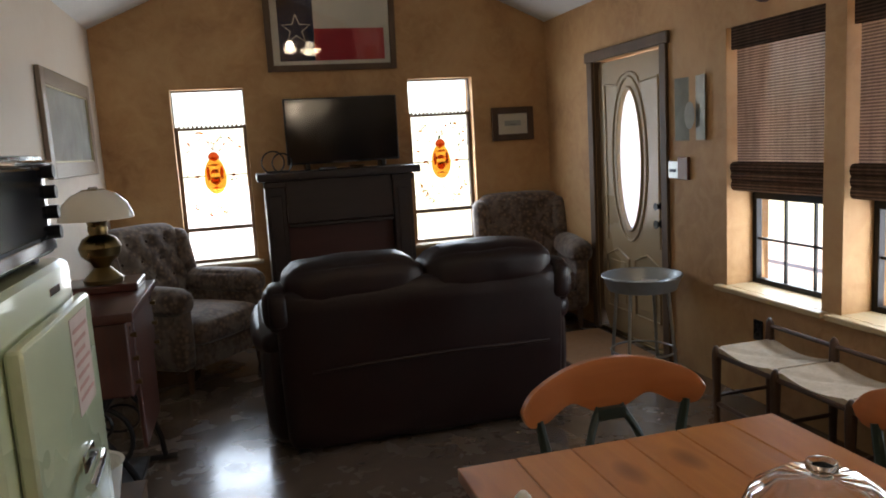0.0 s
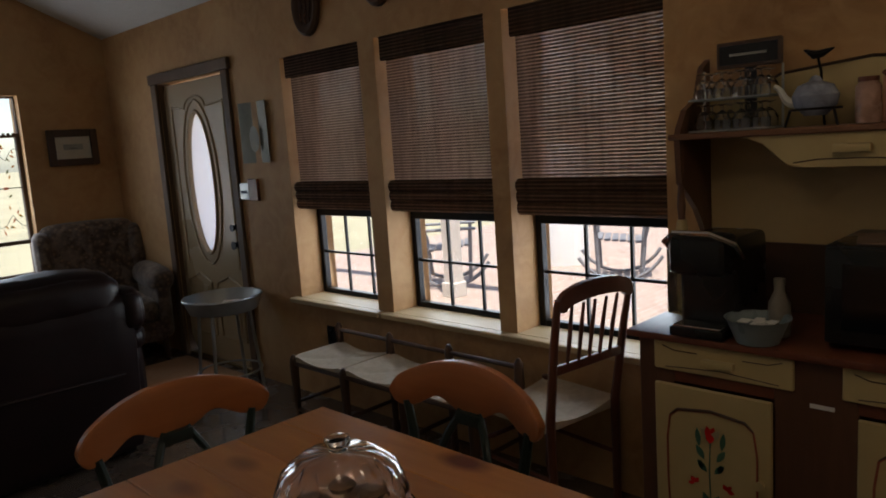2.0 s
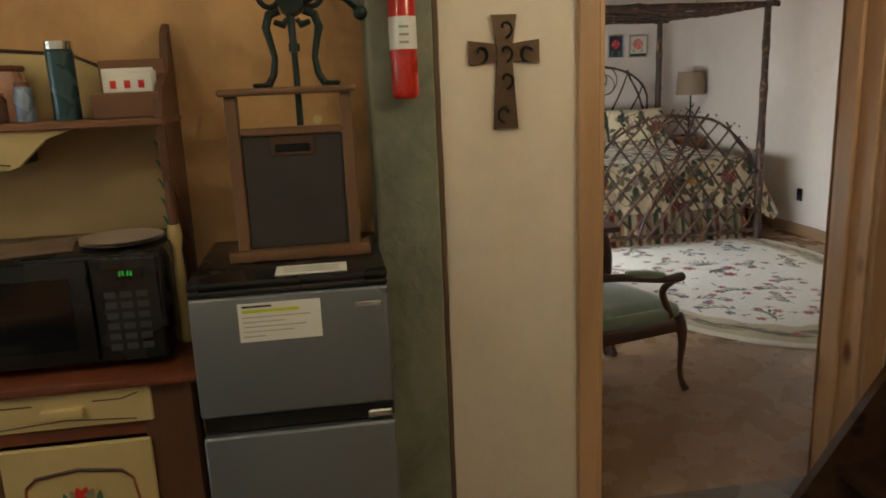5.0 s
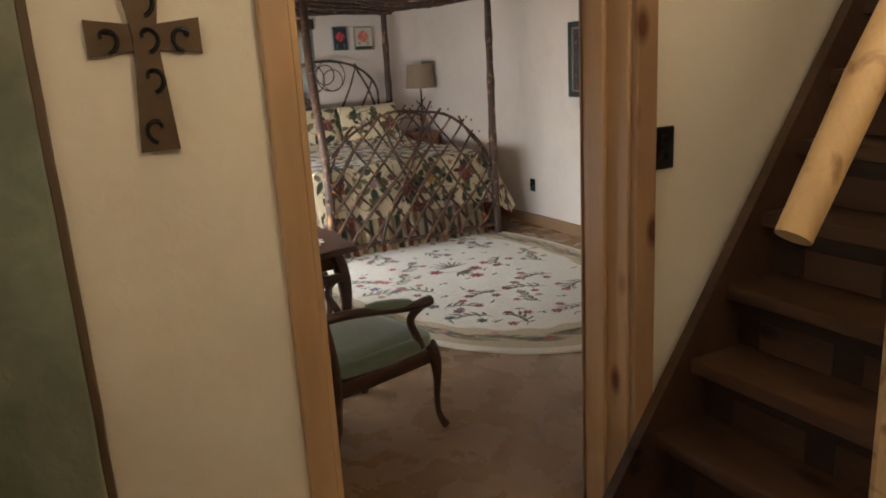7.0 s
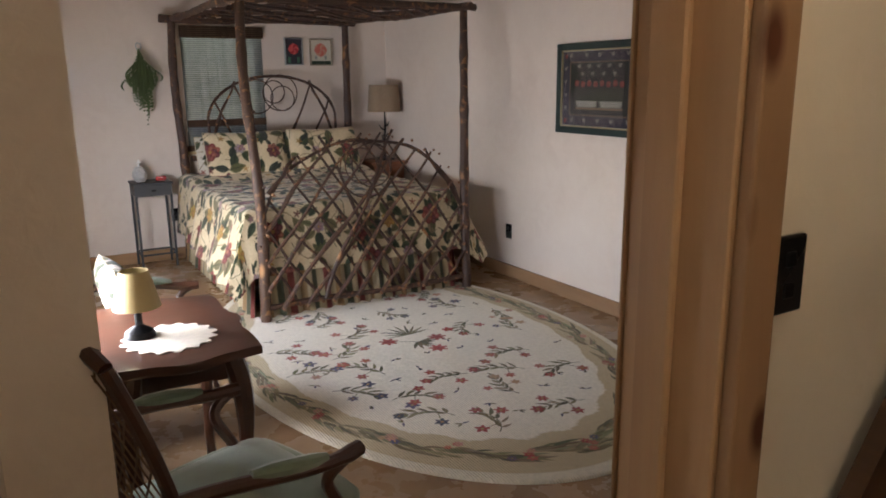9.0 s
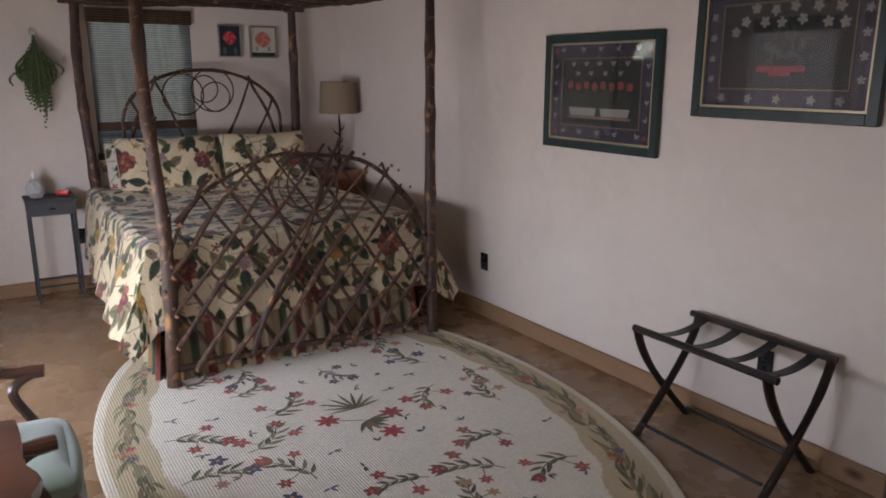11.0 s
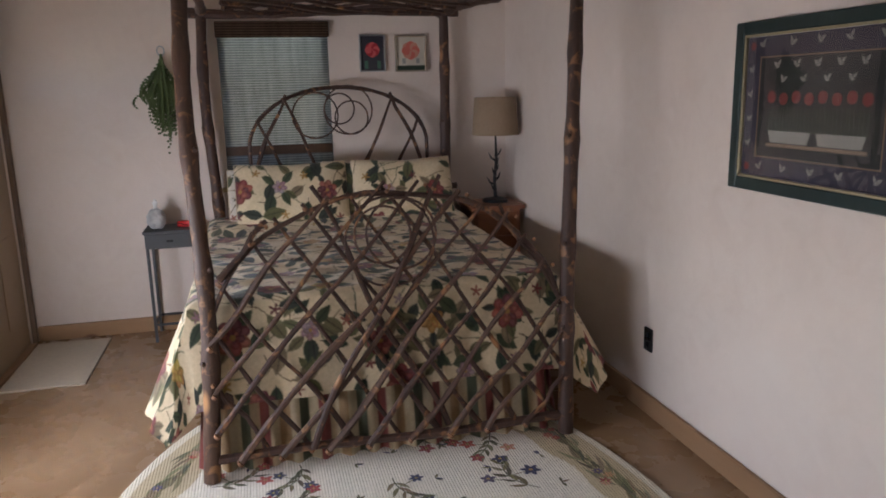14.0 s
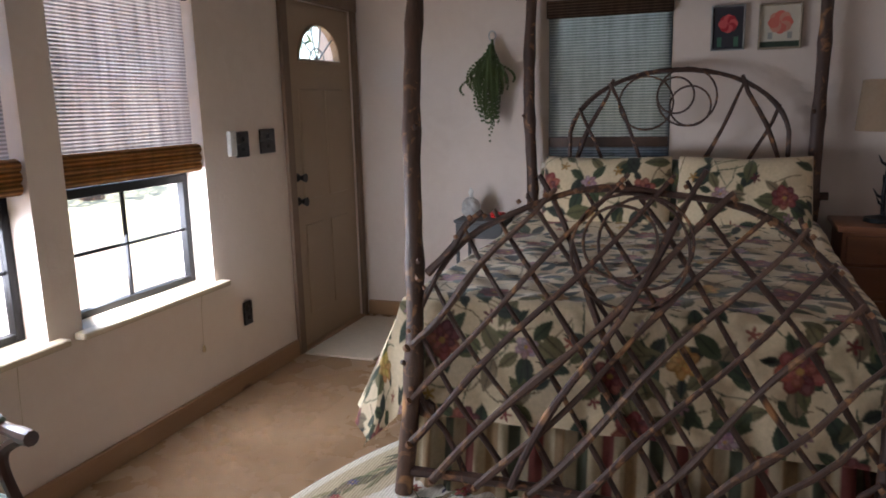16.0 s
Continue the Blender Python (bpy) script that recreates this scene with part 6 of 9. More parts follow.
jar(0.885, plain("pink_china", (0.45, 0.28, 0.22), 0.3, 0, 0.5, 25), 0.13, "pinkish patterned china canister on the shelf")
o = thing("tin_box", 3.82, 0.80, SZ, 0, "red and cream printed tin box on the shelf", "tin")
part("box", bx(-0.03, -0.05, 0, 0.05, 0.05, 0.13, 0.006, 2), plain("tin_print", (0.40, 0.20, 0.13), 0.35, 0, 0.7, 20), o)
part("lid", bx(-0.032, -0.052, 0.13, 0.052, 0.052, 0.145, 0.005), REDW, o)
jar(0.735, plain("blue_can", (0.22, 0.28, 0.40), 0.3, 0.3, 0.6, 20), 0.10, "small blue and silver canister", 0.022)
jar(0.80, plain("brown_jar", (0.10, 0.045, 0.03), 0.3), 0.075, "small dark brown jar", 0.022)
o = thing("tall_tin", 3.80, 0.635, SZ, 0, "tall narrow dark teal tin on the shelf", "tin")
part("body", lathe(B(), [(0.034, 0), (0.034, 0.175), (0.03, 0.18)], 22), plain("teal_tin", (0.03, 0.07, 0.08), 0.3, 0.2, 0.3), o)
part("lid", lathe(B(), [(0.035, 0.18), (0.035, 0.20), (0.001, 0.201)], 22), CHROME, o)
o = thing("packet_box", 3.79, 0.47, SZ, 0, "wooden box holding white packets with red marks", "box")
part("front", bx(-0.055, -0.085, 0, -0.045, 0.085, 0.065, 0.002), REDX2, o)
part("back", bx(0.045, -0.085, 0, 0.055, 0.085, 0.15, 0.002), REDX2, o)
for s in (-1, 1):
    part("side", bx(-0.045, s * 0.08 - 0.005, 0, 0.045, s * 0.08 + 0.005, 0.065, 0.002), REDX2, o)
for k in range(5):
    q = part("packet", bx(-0.03 + k * 0.013, -0.065 + 0.008 * (k % 2), 0.02, -0.024 + k * 0.013, 0.05 + 0.008 * (k % 3), 0.115 + 0.006 * (k % 3), 0.002), WHITE, o)
for k in range(3):
    part("red_mark", bx(-0.0315, -0.045 + k * 0.035, 0.075, -0.0305, -0.03 + k * 0.035, 0.095, 0), REDP, o)


# ---- fridge, washboard, pump, extinguisher, cross ----
o = thing("compact_fridge", 3.44, 0.083, 0, 0, "compact two door fridge, grey doors and black trim", "refrigerator")
part("body", bx(0.06, -0.235, 0.02, 0.50, 0.235, 1.075, 0.008, 2), BLACKP, o)
part("top", bx(0.005, -0.24, 1.077, 0.505, 0.24, 1.098, 0.008, 2), BLACKP, o)
part("freezer_door", bx(0.0, -0.24, 0.752, 0.058, 0.24, 1.06, 0.012, 3), STEELG, o, "brushed grey freezer door")
part("handle_recess", bx(0.018, -0.238, 0.705, 0.058, 0.238, 0.750, 0.004), BLACKP, o)
part("lower_door", bx(0.0, -0.24, 0.05, 0.058, 0.24, 0.700, 0.012, 3), STEELG, o, "brushed grey lower door")
part("door_cap", bx(0.003, -0.238, 1.061, 0.058, 0.238, 1.0765, 0.004), BLACKP, o)
part("chrome_badge", bx(-0.003, -0.22, 1.012, -0.0005, -0.155, 1.024, 0.001), CHROME, o)
part("hinge_trim", bx(-0.004, -0.232, 0.715, 0.016, -0.17, 0.735, 0.004), CHROME, o)
for s in (-1, 1):
    part("foot", bx(0.08, s * 0.19 - 0.02, 0, 0.46, s * 0.19 + 0.02, 0.021, 0.003), BLACKM, o)
n_ = part("notice", bx(-0.0015, -0.072, 0.945, -0.0002, 0.125, 1.042, 0), WHITE, o, "white paper notice with yellow highlighted line")
YEL = plain("highlighter", (0.62, 0.66, 0.05), 0.8, relief=0)
part("highlighted_line", bx(-0.0022, -0.02, 1.018, -0.0016, 0.115, 1.026, 0), YEL, n_)
part("heading_line", bx(-0.0022, 0.045, 1.031, -0.0016, 0.115, 1.036, 0), INKD, n_)
for k, L in enumerate((0.16, 0.10, 0.15, 0.12, 0.05)):
    part("text_line", bx(-0.0022, 0.115 - L, 1.006 - k * 0.012, -0.0016, 0.115, 1.008 - k * 0.012, 0), INKG, n_)
o = thing("fridge_note", 3.50, 0.03, 1.099, 0, "white card lying on top of the compact fridge", "card")
part("card", bx(-0.04, -0.09, 0, 0.045, 0.085, 0.004, 0.001), WHITE, o)
for k in range(3):
    part("text_line", bx(-0.025 + k * 0.02, -0.07, 0.0042, -0.020 + k * 0.02, 0.065, 0.0046, 0), INKG, o)

WASHW = wood("old_brown_wood", (0.15, 0.075, 0.038), (0.24, 0.13, 0.07), "Z", 1, 0.55)
o = thing("wringer_frame", 3.66, 0.055, 1.099, 0, "old wooden washboard frame holding a dark slate panel", "washboard")
for s in (-1, 1):
    part("stile", bx(-0.018, s * 0.145 - 0.016, 0.02, 0.018, s * 0.145 + 0.016, 0.427, 0.004), WASHW, o)
part("top_board", bx(-0.04, -0.175, 0.427, 0.04, 0.175, 0.446, 0.006), WASHW, o)
part("cross_rail", bx(-0.016, -0.129, 0.325, 0.016, 0.129, 0.345, 0.004), WASHW, o)
part("base_rail", bx(-0.04, -0.185, 0.0, 0.04, 0.185, 0.03, 0.008, 2), WASHW, o)
part("slate_panel", bx(-0.006, -0.129, 0.03, 0.006, 0.129, 0.325, 0.002), plain("dark_slate", (0.035, 0.033, 0.032), 0.5, 0, 0.3, 8), o)
part("handle_slot", bx(-0.014, -0.045, 0.282, -0.007, 0.045, 0.302, 0.003), BLACKM, o)
part("slot_plate", bx(-0.010, -0.058, 0.272, -0.0065, 0.058, 0.322, 0.002), DARKX, o)
part("pale_knob", tube(B(), [(-0.016, -0.07, 0.362), (-0.045, -0.07, 0.362)], [0.008, 0.012], 10), CREAMP, o)

o = thing("cast_iron_pump", 3.66, 0.03, 1.546, 0, "dark green cast iron tool on splayed legs", "antique tool")
IRON = plain("dark_green_iron", (0.018, 0.030, 0.026), 0.45, 0.5, 0.3, 14, 0.3)
for s in (-1, 1):
    pts = [(0, s * y, z) for y, z in ((0.088, 0.0), (0.070, 0.006), (0.056, 0.03), (0.050, 0.07), (0.058, 0.11), (0.066, 0.145), (0.056, 0.175), (0.030, 0.185))]
    part("leg", tube(B(), pts, [0.007, 0.010, 0.009, 0.008, 0.009, 0.011, 0.012, 0.011], 8), IRON, o)
    part("claw_foot", bx(-0.022, s * 0.088 - 0.022, -0.001, 0.022, s * 0.088 + 0.022, 0.010, 0.004), IRON, o)
    part("side_lug", tube(B(), [(0, s * 0.045, 0.158), (0, s * 0.022, 0.150), (0, s * 0.012, 0.165)], [0.007, 0.010, 0.007], 8), IRON, o)
    part("upper_loop", tube(B(), [(0, s * (0.052 + 0.030 * math.cos(a)), 0.235 + 0.042 * math.sin(a)) for a in [math.tau * i / 16 for i in range(17)]], 0.0075, 8), IRON, o)
part("centre_rod", tube(B(), [(0, 0, -0.10), (0, 0.0, 0.06), (0, 0.004, 0.20)], [0.009, 0.008, 0.011], 10), IRON, o)
part("rod_nut", tube(B(), [(0, 0, 0.085), (0, 0, 0.105)], 0.014, 6), IRON, o)
part("hub", tube(B(), [(-0.035, 0, 0.205), (0.035, 0, 0.205)], [0.030, 0.034], 16), IRON, o)
part("handle", tube(B(), bezier((0, -0.02, 0.205), (0, -0.08, 0.235), (0, -0.13, 0.232), (0, -0.168, 0.185), 10), [0.016, 0.014, 0.012, 0.011, 0.010, 0.010, 0.010, 0.011, 0.011, 0.012, 0.012], 8), IRON, o)
g = B()
bmesh.ops.create_uvsphere(g, u_segments=12, v_segments=8, radius=0.019)
part("handle_knob", g, IRON, o).location = (0, -0.172, 0.175)
part("upper_body", lathe(B(), [(0.018, 0.23), (0.034, 0.28), (0.026, 0.33), (0.045, 0.36), (0.03, 0.38)], 16), IRON, o)

o = thing("fire_extinguisher", 3.755, -0.258, 1.50, 0, "red fire extinguisher with white label on the green column", "fire extinguisher")
part("cylinder", lathe(B(), [(0.030, 0), (0.036, 0.008), (0.037, 0.02), (0.037, 0.29), (0.028, 0.325), (0.014, 0.34), (0.014, 0.355)], 22), REDP, o)
g = B()
tube(g, [(0, 0, 0.13), (0, 0, 0.215)], 0.0378, 24)
part("label", g, WHITE, o, "white printed label")
for k in range(3):
    part("label_print", bx(-0.0390, -0.012, 0.145 + k * 0.02, -0.0376, 0.014, 0.151 + k * 0.02, 0), INKG, o)
part("valve", bx(-0.015, -0.015, 0.355, 0.015, 0.015, 0.385, 0.004), BRASS, o)
part("lever", bx(-0.06, -0.008, 0.385, 0.03, 0.008, 0.395, 0.002), BLACKM, o)
part("wall_bracket", bx(0.034, -0.015, 0.08, 0.046, 0.015, 0.30, 0.002), BLACKM, o)

o = thing("wall_cross", 3.812, -0.552, 1.40, 0, "rustic metal cross with scroll work on the plaster wall", "cross")
CROSSM = plain("rusty_bronze_metal", (0.12, 0.075, 0.045), 0.5, 0.6, 0.5, 12, 0.4)


def flare(pts_c, w0, w1, L, horiz):
    g = B()
    if horiz:
        prism(g, [(-L, pts_c - w1), (0, pts_c - w0), (L, pts_c - w1), (L, pts_c + w1), (0, pts_c + w0), (-L, pts_c + w1)], -0.004, 0.004, "yz", 0)
    else:
        prism(g, [(-w1, 0), (w1, 0), (w0, pts_c), (w1, L), (-w1, L), (-w0, pts_c)], -0.008, 0.0035, "yz", 0)
    return g


part("upright", flare(0.215, 0.021, 0.036, 0.318, False), CROSSM, o, smooth=False)
part("cross_arm", flare(0.215, 0.021, 0.034, 0.103, True), CROSSM, o, smooth=False)
for cy, cz, s in ((0, 0.282, 1), (0.072, 0.215, 1), (-0.072, 0.215, -1), (0, 0.14, 1), (0, 0.045, -1), (0, 0.215, 1)):
    pts = [(-0.010, cy + s * (0.004 + 0.0055 * a) * math.cos(a), cz + (0.004 + 0.0055 * a) * math.sin(a)) for a in [i * 0.35 for i in range(14)]]
    part("scroll", tube(B(), pts, 0.004, 6), BLACKM, o)


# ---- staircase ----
# risers are about half as bright as the treads
STAIRD = wood("stair_riser_dark_wood", (0.018, 0.009, 0.006), (0.060, 0.030, 0.018), "X", 2.2, 0.45, True, 0.1)


def staircase():
    o = thing("staircase", 3.36, -1.525, 0, 0, "steep dark stained wooden staircase beside the doorway", "staircase")
    rise, run = 0.2065, 0.1435
    s = rise / run
    n = 12
    for xa, xb in ((0.40, 0.435), (-0.46, -0.425)):
        g = B()
        L = -run * n - 0.2
        prism(g, [(0.0, 0.0), (0.0, 0.056), (L, 0.056 - s * L), (L, s * (-L - 0.24)), (-0.24, 0.0)], xa, xb, "yz")
        part("stringer", g, STAIRW, o, "sloping dark stringer board", smooth=False)
    for k in range(n):
        z, y = rise * (k + 1), -0.157 - run * k
        part("tread", bx(-0.425, y - 0.235, z - 0.045, 0.40, y, z, 0.006, 2), STAIRW, o)
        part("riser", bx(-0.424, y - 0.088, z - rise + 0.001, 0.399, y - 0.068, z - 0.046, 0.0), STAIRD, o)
        # two thin rectangles on each riser, lighter than the riser itself
        for j, (ua, ub) in enumerate(((-0.33, -0.02), (0.06, 0.30))):
            w = 0.02 * math.sin(k * 2.3 + j)
            part("scarf_board", bx(ua + w, y - 0.067, z - rise + 0.004, ub + w, y - 0.062, z - rise + 0.10, 0.002), STAIRW, o)
    return o


staircase()
o = thing("handrail", 2.90, -1.20, 1.25, 0, "peeled pine log handrail along the stairs", "handrail")
PEEL = wood("peeled_pine_log", (0.55, 0.34, 0.16), (0.68, 0.46, 0.25), "Z", 2, 0.45, True, 0.2, 0.4, (0.26, 0.11, 0.04))
g = B()
tube(g, [(0, -0.02 - 0.14 * k + 0.006 * math.sin(k * 1.7), 0.03 + 0.205 * k) for k in range(11)], [0.026, 0.030, 0.029, 0.031, 0.029, 0.030, 0.031, 0.029, 0.030, 0.029, 0.029], 14)
part("rail", g, PEEL, o)
for k in (2, 7):
    part("baluster", tube(B(), [(0.0, -0.02 - 0.14 * k, 0.03 + 0.205 * k - 0.02), (0.0, -0.02 - 0.14 * k, -1.25 + 0.205 * k + 0.15 - 0.09)], 0.022, 10), PEEL, o)


# ---- patio things seen through the windows ----
def rocker(x, y, rz, label):
    o = thing("rocking_chair", x, y, -0.058, rz, label, "rocking chair", "patio rocking chairs")
    for s in (-1, 1):
        part("runner", tube(B(), [(s * 0.27, 0.5 * math.sin(t), 0.55 - 0.53 * math.cos(t)) for t in [-1.0 + 2.0 * i / 12 for i in range(13)]], 0.02, 6), GREYW, o)
        part("front_leg", tube(B(), [(s * 0.27, 0.22, 0.08), (s * 0.28, 0.24, 0.62)], 0.022, 6), GREYW, o)
        part("back_leg", tube(B(), [(s * 0.25, -0.22, 0.08), (s * 0.25, -0.25, 0.45), (s * 0.24, -0.42, 1.10)], 0.022, 6), GREYW, o)
        part("arm", bx(s * 0.29 - 0.045, -0.30, 0.62, s * 0.29 + 0.045, 0.30, 0.645, 0.006), GREYW, o)
    for k in range(6):
        part("seat_slat", bx(-0.25, -0.22 + k * 0.078, 0.40 + 0.008 * k, 0.25, -0.155 + k * 0.078, 0.418 + 0.008 * k, 0.003), GREYW, o)
    for k in range(6):
        xx = -0.19 + k * 0.076
        part("back_slat", tube(B(), [(xx, -0.24, 0.42), (xx, -0.40, 1.06)], 0.016, 6), GREYW, o)
    part("top_rail", bx(-0.26, -0.445, 1.03, 0.26, -0.40, 1.12, 0.006), GREYW, o)


GREYW = plain("weathered_grey_wood", (0.17, 0.17, 0.18), 0.8)
rocker(8.2, 4.35, 30, "weathered wooden rocking chair on the brick patio")
rocker(7.15, 5.85, 222, "weathered wooden rocking chair beside the porch post")
o = thing("porch_post", 6.68, 5.36, -0.06, 0, "square tan porch post outside the windows", "post")
part("shaft", bx(-0.07, -0.07, 0, 0.07, 0.07, 2.7, 0.006), EXT, o)
part("base", bx(-0.09, -0.09, 0, 0.09, 0.09, 0.15, 0.006), EXT, o)
o = thing("porch_beam", 6.68, 6.9, 2.64, 0, "white porch beam carried by the post", "beam")
part("beam", bx(-0.07, -2.5, 0.001, 0.07, 2.6, 0.22, 0.006), ENAM, o)
o = thing("porch_post", 6.68, 8.6, -0.06, 0, "square white porch post by the front door", "post")
part("shaft", bx(-0.07, -0.07, 0, 0.07, 0.07, 2.7, 0.006), ENAM, o)
o = thing("metal_barrel", 8.75, 5.45, -0.06, 0, "pale round cistern standing beyond the patio", "tank")
part("tank", lathe(B(), [(0.30, 0), (0.30, 1.3), (0.25, 1.42), (0.04, 1.46)], 32), ENAM, o)
o = thing("yard_fence", 13.0, 11.0, -0.12, 0, "low weathered wooden rail fence beyond the patio", "fence")
for k in range(9):
    part("post", bx(-0.05, -6 + k * 1.5, 0, 0.05, -5.9 + k * 1.5, 1.1), GREYW, o)
for z in (0.35, 0.9):
    part("rail", bx(-0.08, -6, z, -0.051, 6.1, z + 0.1), GREYW, o)


def tree(x, y, h, seed, label):
    r = random.Random(seed)
    o = thing("yard_tree", x, y, -0.12, 0, label, "tree", "yard trees")
    g = B()
    tube(g, [(0, 0, 0), (0.05, 0, h * 0.3), (0.0, 0.1, h * 0.6), (0.1, 0, h * 0.9)], [0.22, 0.16, 0.11, 0.03], 8)
    for k in range(7):
        a = r.uniform(0, 6.28)
        z = h * r.uniform(0.3, 0.6)
        tube(g, [(0, 0, z), (0.8 * math.cos(a), 0.8 * math.sin(a), z + 0.8), (1.6 * math.cos(a), 1.6 * math.sin(a), z + 1.3)], [0.07, 0.05, 0.02], 6)
    part("trunk", g, BARK, o)
    vs, fs = [], []
    for k in range(2600):
        a, b, rr_ = r.uniform(0, 6.28), r.uniform(-1, 1), r.uniform(0.5, 1) ** 0.5
        c = Vector((math.cos(a) * math.sqrt(1 - b * b), math.sin(a) * math.sqrt(1 - b * b), b)) * rr_
        c = Vector((c.x * 2.2, c.y * 2.2, c.z * 1.5 + h * 0.72)) * (1 + 0.25 * noise.noise(c * 2 + Vector((seed, 0, 0))))
        u = Vector((r.gauss(0, 1), r.gauss(0, 1), r.gauss(0, 1))).normalized() * 0.11
        w = u.orthogonal().normalized() * 0.05
        i = len(vs)
        vs += [c - u, c + w, c + u, c - w]
        fs.append((i, i + 1, i + 2, i + 3))
    me = bpy.data.meshes.new("crown")
    me.from_pydata([tuple(v) for v in vs], [], fs)
    me.materials.append(TREEL)
    q = new("crown", me)
    q.parent = o


TREEL = plain("tree_leaf", (0.06, 0.10, 0.03), 0.6, 0, 0.4, 2)
tree(15.5, 1.0, 5.0, 1, "leafy green tree behind the yard fence")
tree(16.0, 7.5, 5.5, 2, "broad green tree at the far side of the yard")
tree(14.5, -6.0, 4.5, 5, "leafy green tree beyond the bedroom wall")


# ---- printed cloth: colour patterns laid out in metres ----
class Print:
    def __init__(self, w, h, ground, res=0.005):
        self.res, self.w, self.h = res, w, h
        self.a = np.empty((int(h / res) + 1, int(w / res) + 1, 3))
        self.a[:] = ground

    def stamp(self, cx, cy, L, W, ang, col, kind="leaf", mix_=1.0):
        r = max(L, W) * 1.1
        i0, i1 = max(0, int((cy - r) / self.res)), min(self.a.shape[0], int((cy + r) / self.res) + 2)
        j0, j1 = max(0, int((cx - r) / self.res)), min(self.a.shape[1], int((cx + r) / self.res) + 2)
        if i0 >= i1 or j0 >= j1:
            return
        Y, X = np.mgrid[i0:i1, j0:j1] * self.res
        c, s = math.cos(ang), math.sin(ang)
        p, q = (X - cx) * c + (Y - cy) * s, -(X - cx) * s + (Y - cy) * c
        if kind == "leaf":
            t = np.clip((p + L) / (2 * L), 0, 1)
            m = (np.abs(p) < L) & (np.abs(q) < W * np.sin(np.pi * t ** 0.8))
        elif kind == "star":
            th, rr = np.arctan2(q, p), np.hypot(p, q)
            m = rr < L * (0.62 + 0.38 * np.cos(W * th))
        elif kind == "ring":
            rr = np.hypot(p, q)
            m = (rr < L) & (rr > W)
        else:
            m = (p / L) ** 2 + (q / W) ** 2 < 1
        sub = self.a[i0:i1, j0:j1]
        sub[m] = sub[m] * (1 - mix_) + np.array(col) * mix_

    def stem(self, pts, w, col):
        for (x0, y0), (x1, y1) in zip(pts, pts[1:]):
            L = math.hypot(x1 - x0, y1 - y0) / 2
            self.stamp((x0 + x1) / 2, (y0 + y1) / 2, L + w, w, math.atan2(y1 - y0, x1 - x0), col, "oval")

    def at(self, x, y):
        i = np.clip((y / self.res), 0, self.a.shape[0] - 1.001)
        j = np.clip((x / self.res), 0, self.a.shape[1] - 1.001)
        i0, j0 = i.astype(int), j.astype(int)
        fi, fj = (i - i0)[..., None], (j - j0)[..., None]
        a = self.a
        return (a[i0, j0] * (1 - fi) + a[i0 + 1, j0] * fi) * (1 - fj) + (a[i0, j0 + 1] * (1 - fi) + a[i0 + 1, j0 + 1] * fi) * fj


def bloom(P, r, x, y, R, cols, n=5):
    a0 = r.uniform(0, 6.28)
    for ring, f in ((R, 1.0), (R * 0.66, 0.8), (R * 0.36, 0.6)):
        m = n + (ring == R)
        for k in range(m):
            a = a0 + k * math.tau / m + (ring != R) * 0.5
            c = r.choice(cols)
            P.stamp(x + ring * 0.55 * math.cos(a), y + ring * 0.55 * math.sin(a), ring * 0.48, ring * 0.36, a, [v * r.uniform(0.75, 1.15) for v in c], "oval")
            P.stamp(x + ring * 0.66 * math.cos(a), y + ring * 0.66 * math.sin(a), ring * 0.26, ring * 0.17, a, [min(0.9, v * 1.5 + 0.04) for v in c], "oval", 0.6)
    P.stamp(x, y, R * 0.16, R * 0.16, 0, (0.35, 0.20, 0.05), "oval")


def leaf_pair(P, r, x, y, L, a, col):
    P.stamp(x, y, L, L * 0.48, a, col)
    P.stem([(x - L * math.cos(a) * 1.3, y - L * math.sin(a) * 1.3), (x + L * math.cos(a) * 0.8, y + L * math.sin(a) * 0.8)], 0.0028, [v * 0.45 for v in col])
    P.stamp(x + 0.25 * L * math.sin(a), y - 0.25 * L * math.cos(a), L * 0.6, L * 0.10, a, [v * 1.5 for v in col], "leaf", 0.5)


GR = [(0.030, 0.044, 0.022), (0.050, 0.066, 0.028), (0.10, 0.10, 0.038), (0.030, 0.036, 0.024), (0.15, 0.13, 0.06), (0.20, 0.15, 0.085)]
RD = [(0.17, 0.030, 0.026), (0.25, 0.075, 0.045), (0.115, 0.024, 0.026)]
YL = [(0.40, 0.25, 0.055), (0.32, 0.17, 0.04)]
MV = [(0.24, 0.13, 0.15), (0.30, 0.21, 0.22)]
GROUNDC = (0.68, 0.56, 0.36)


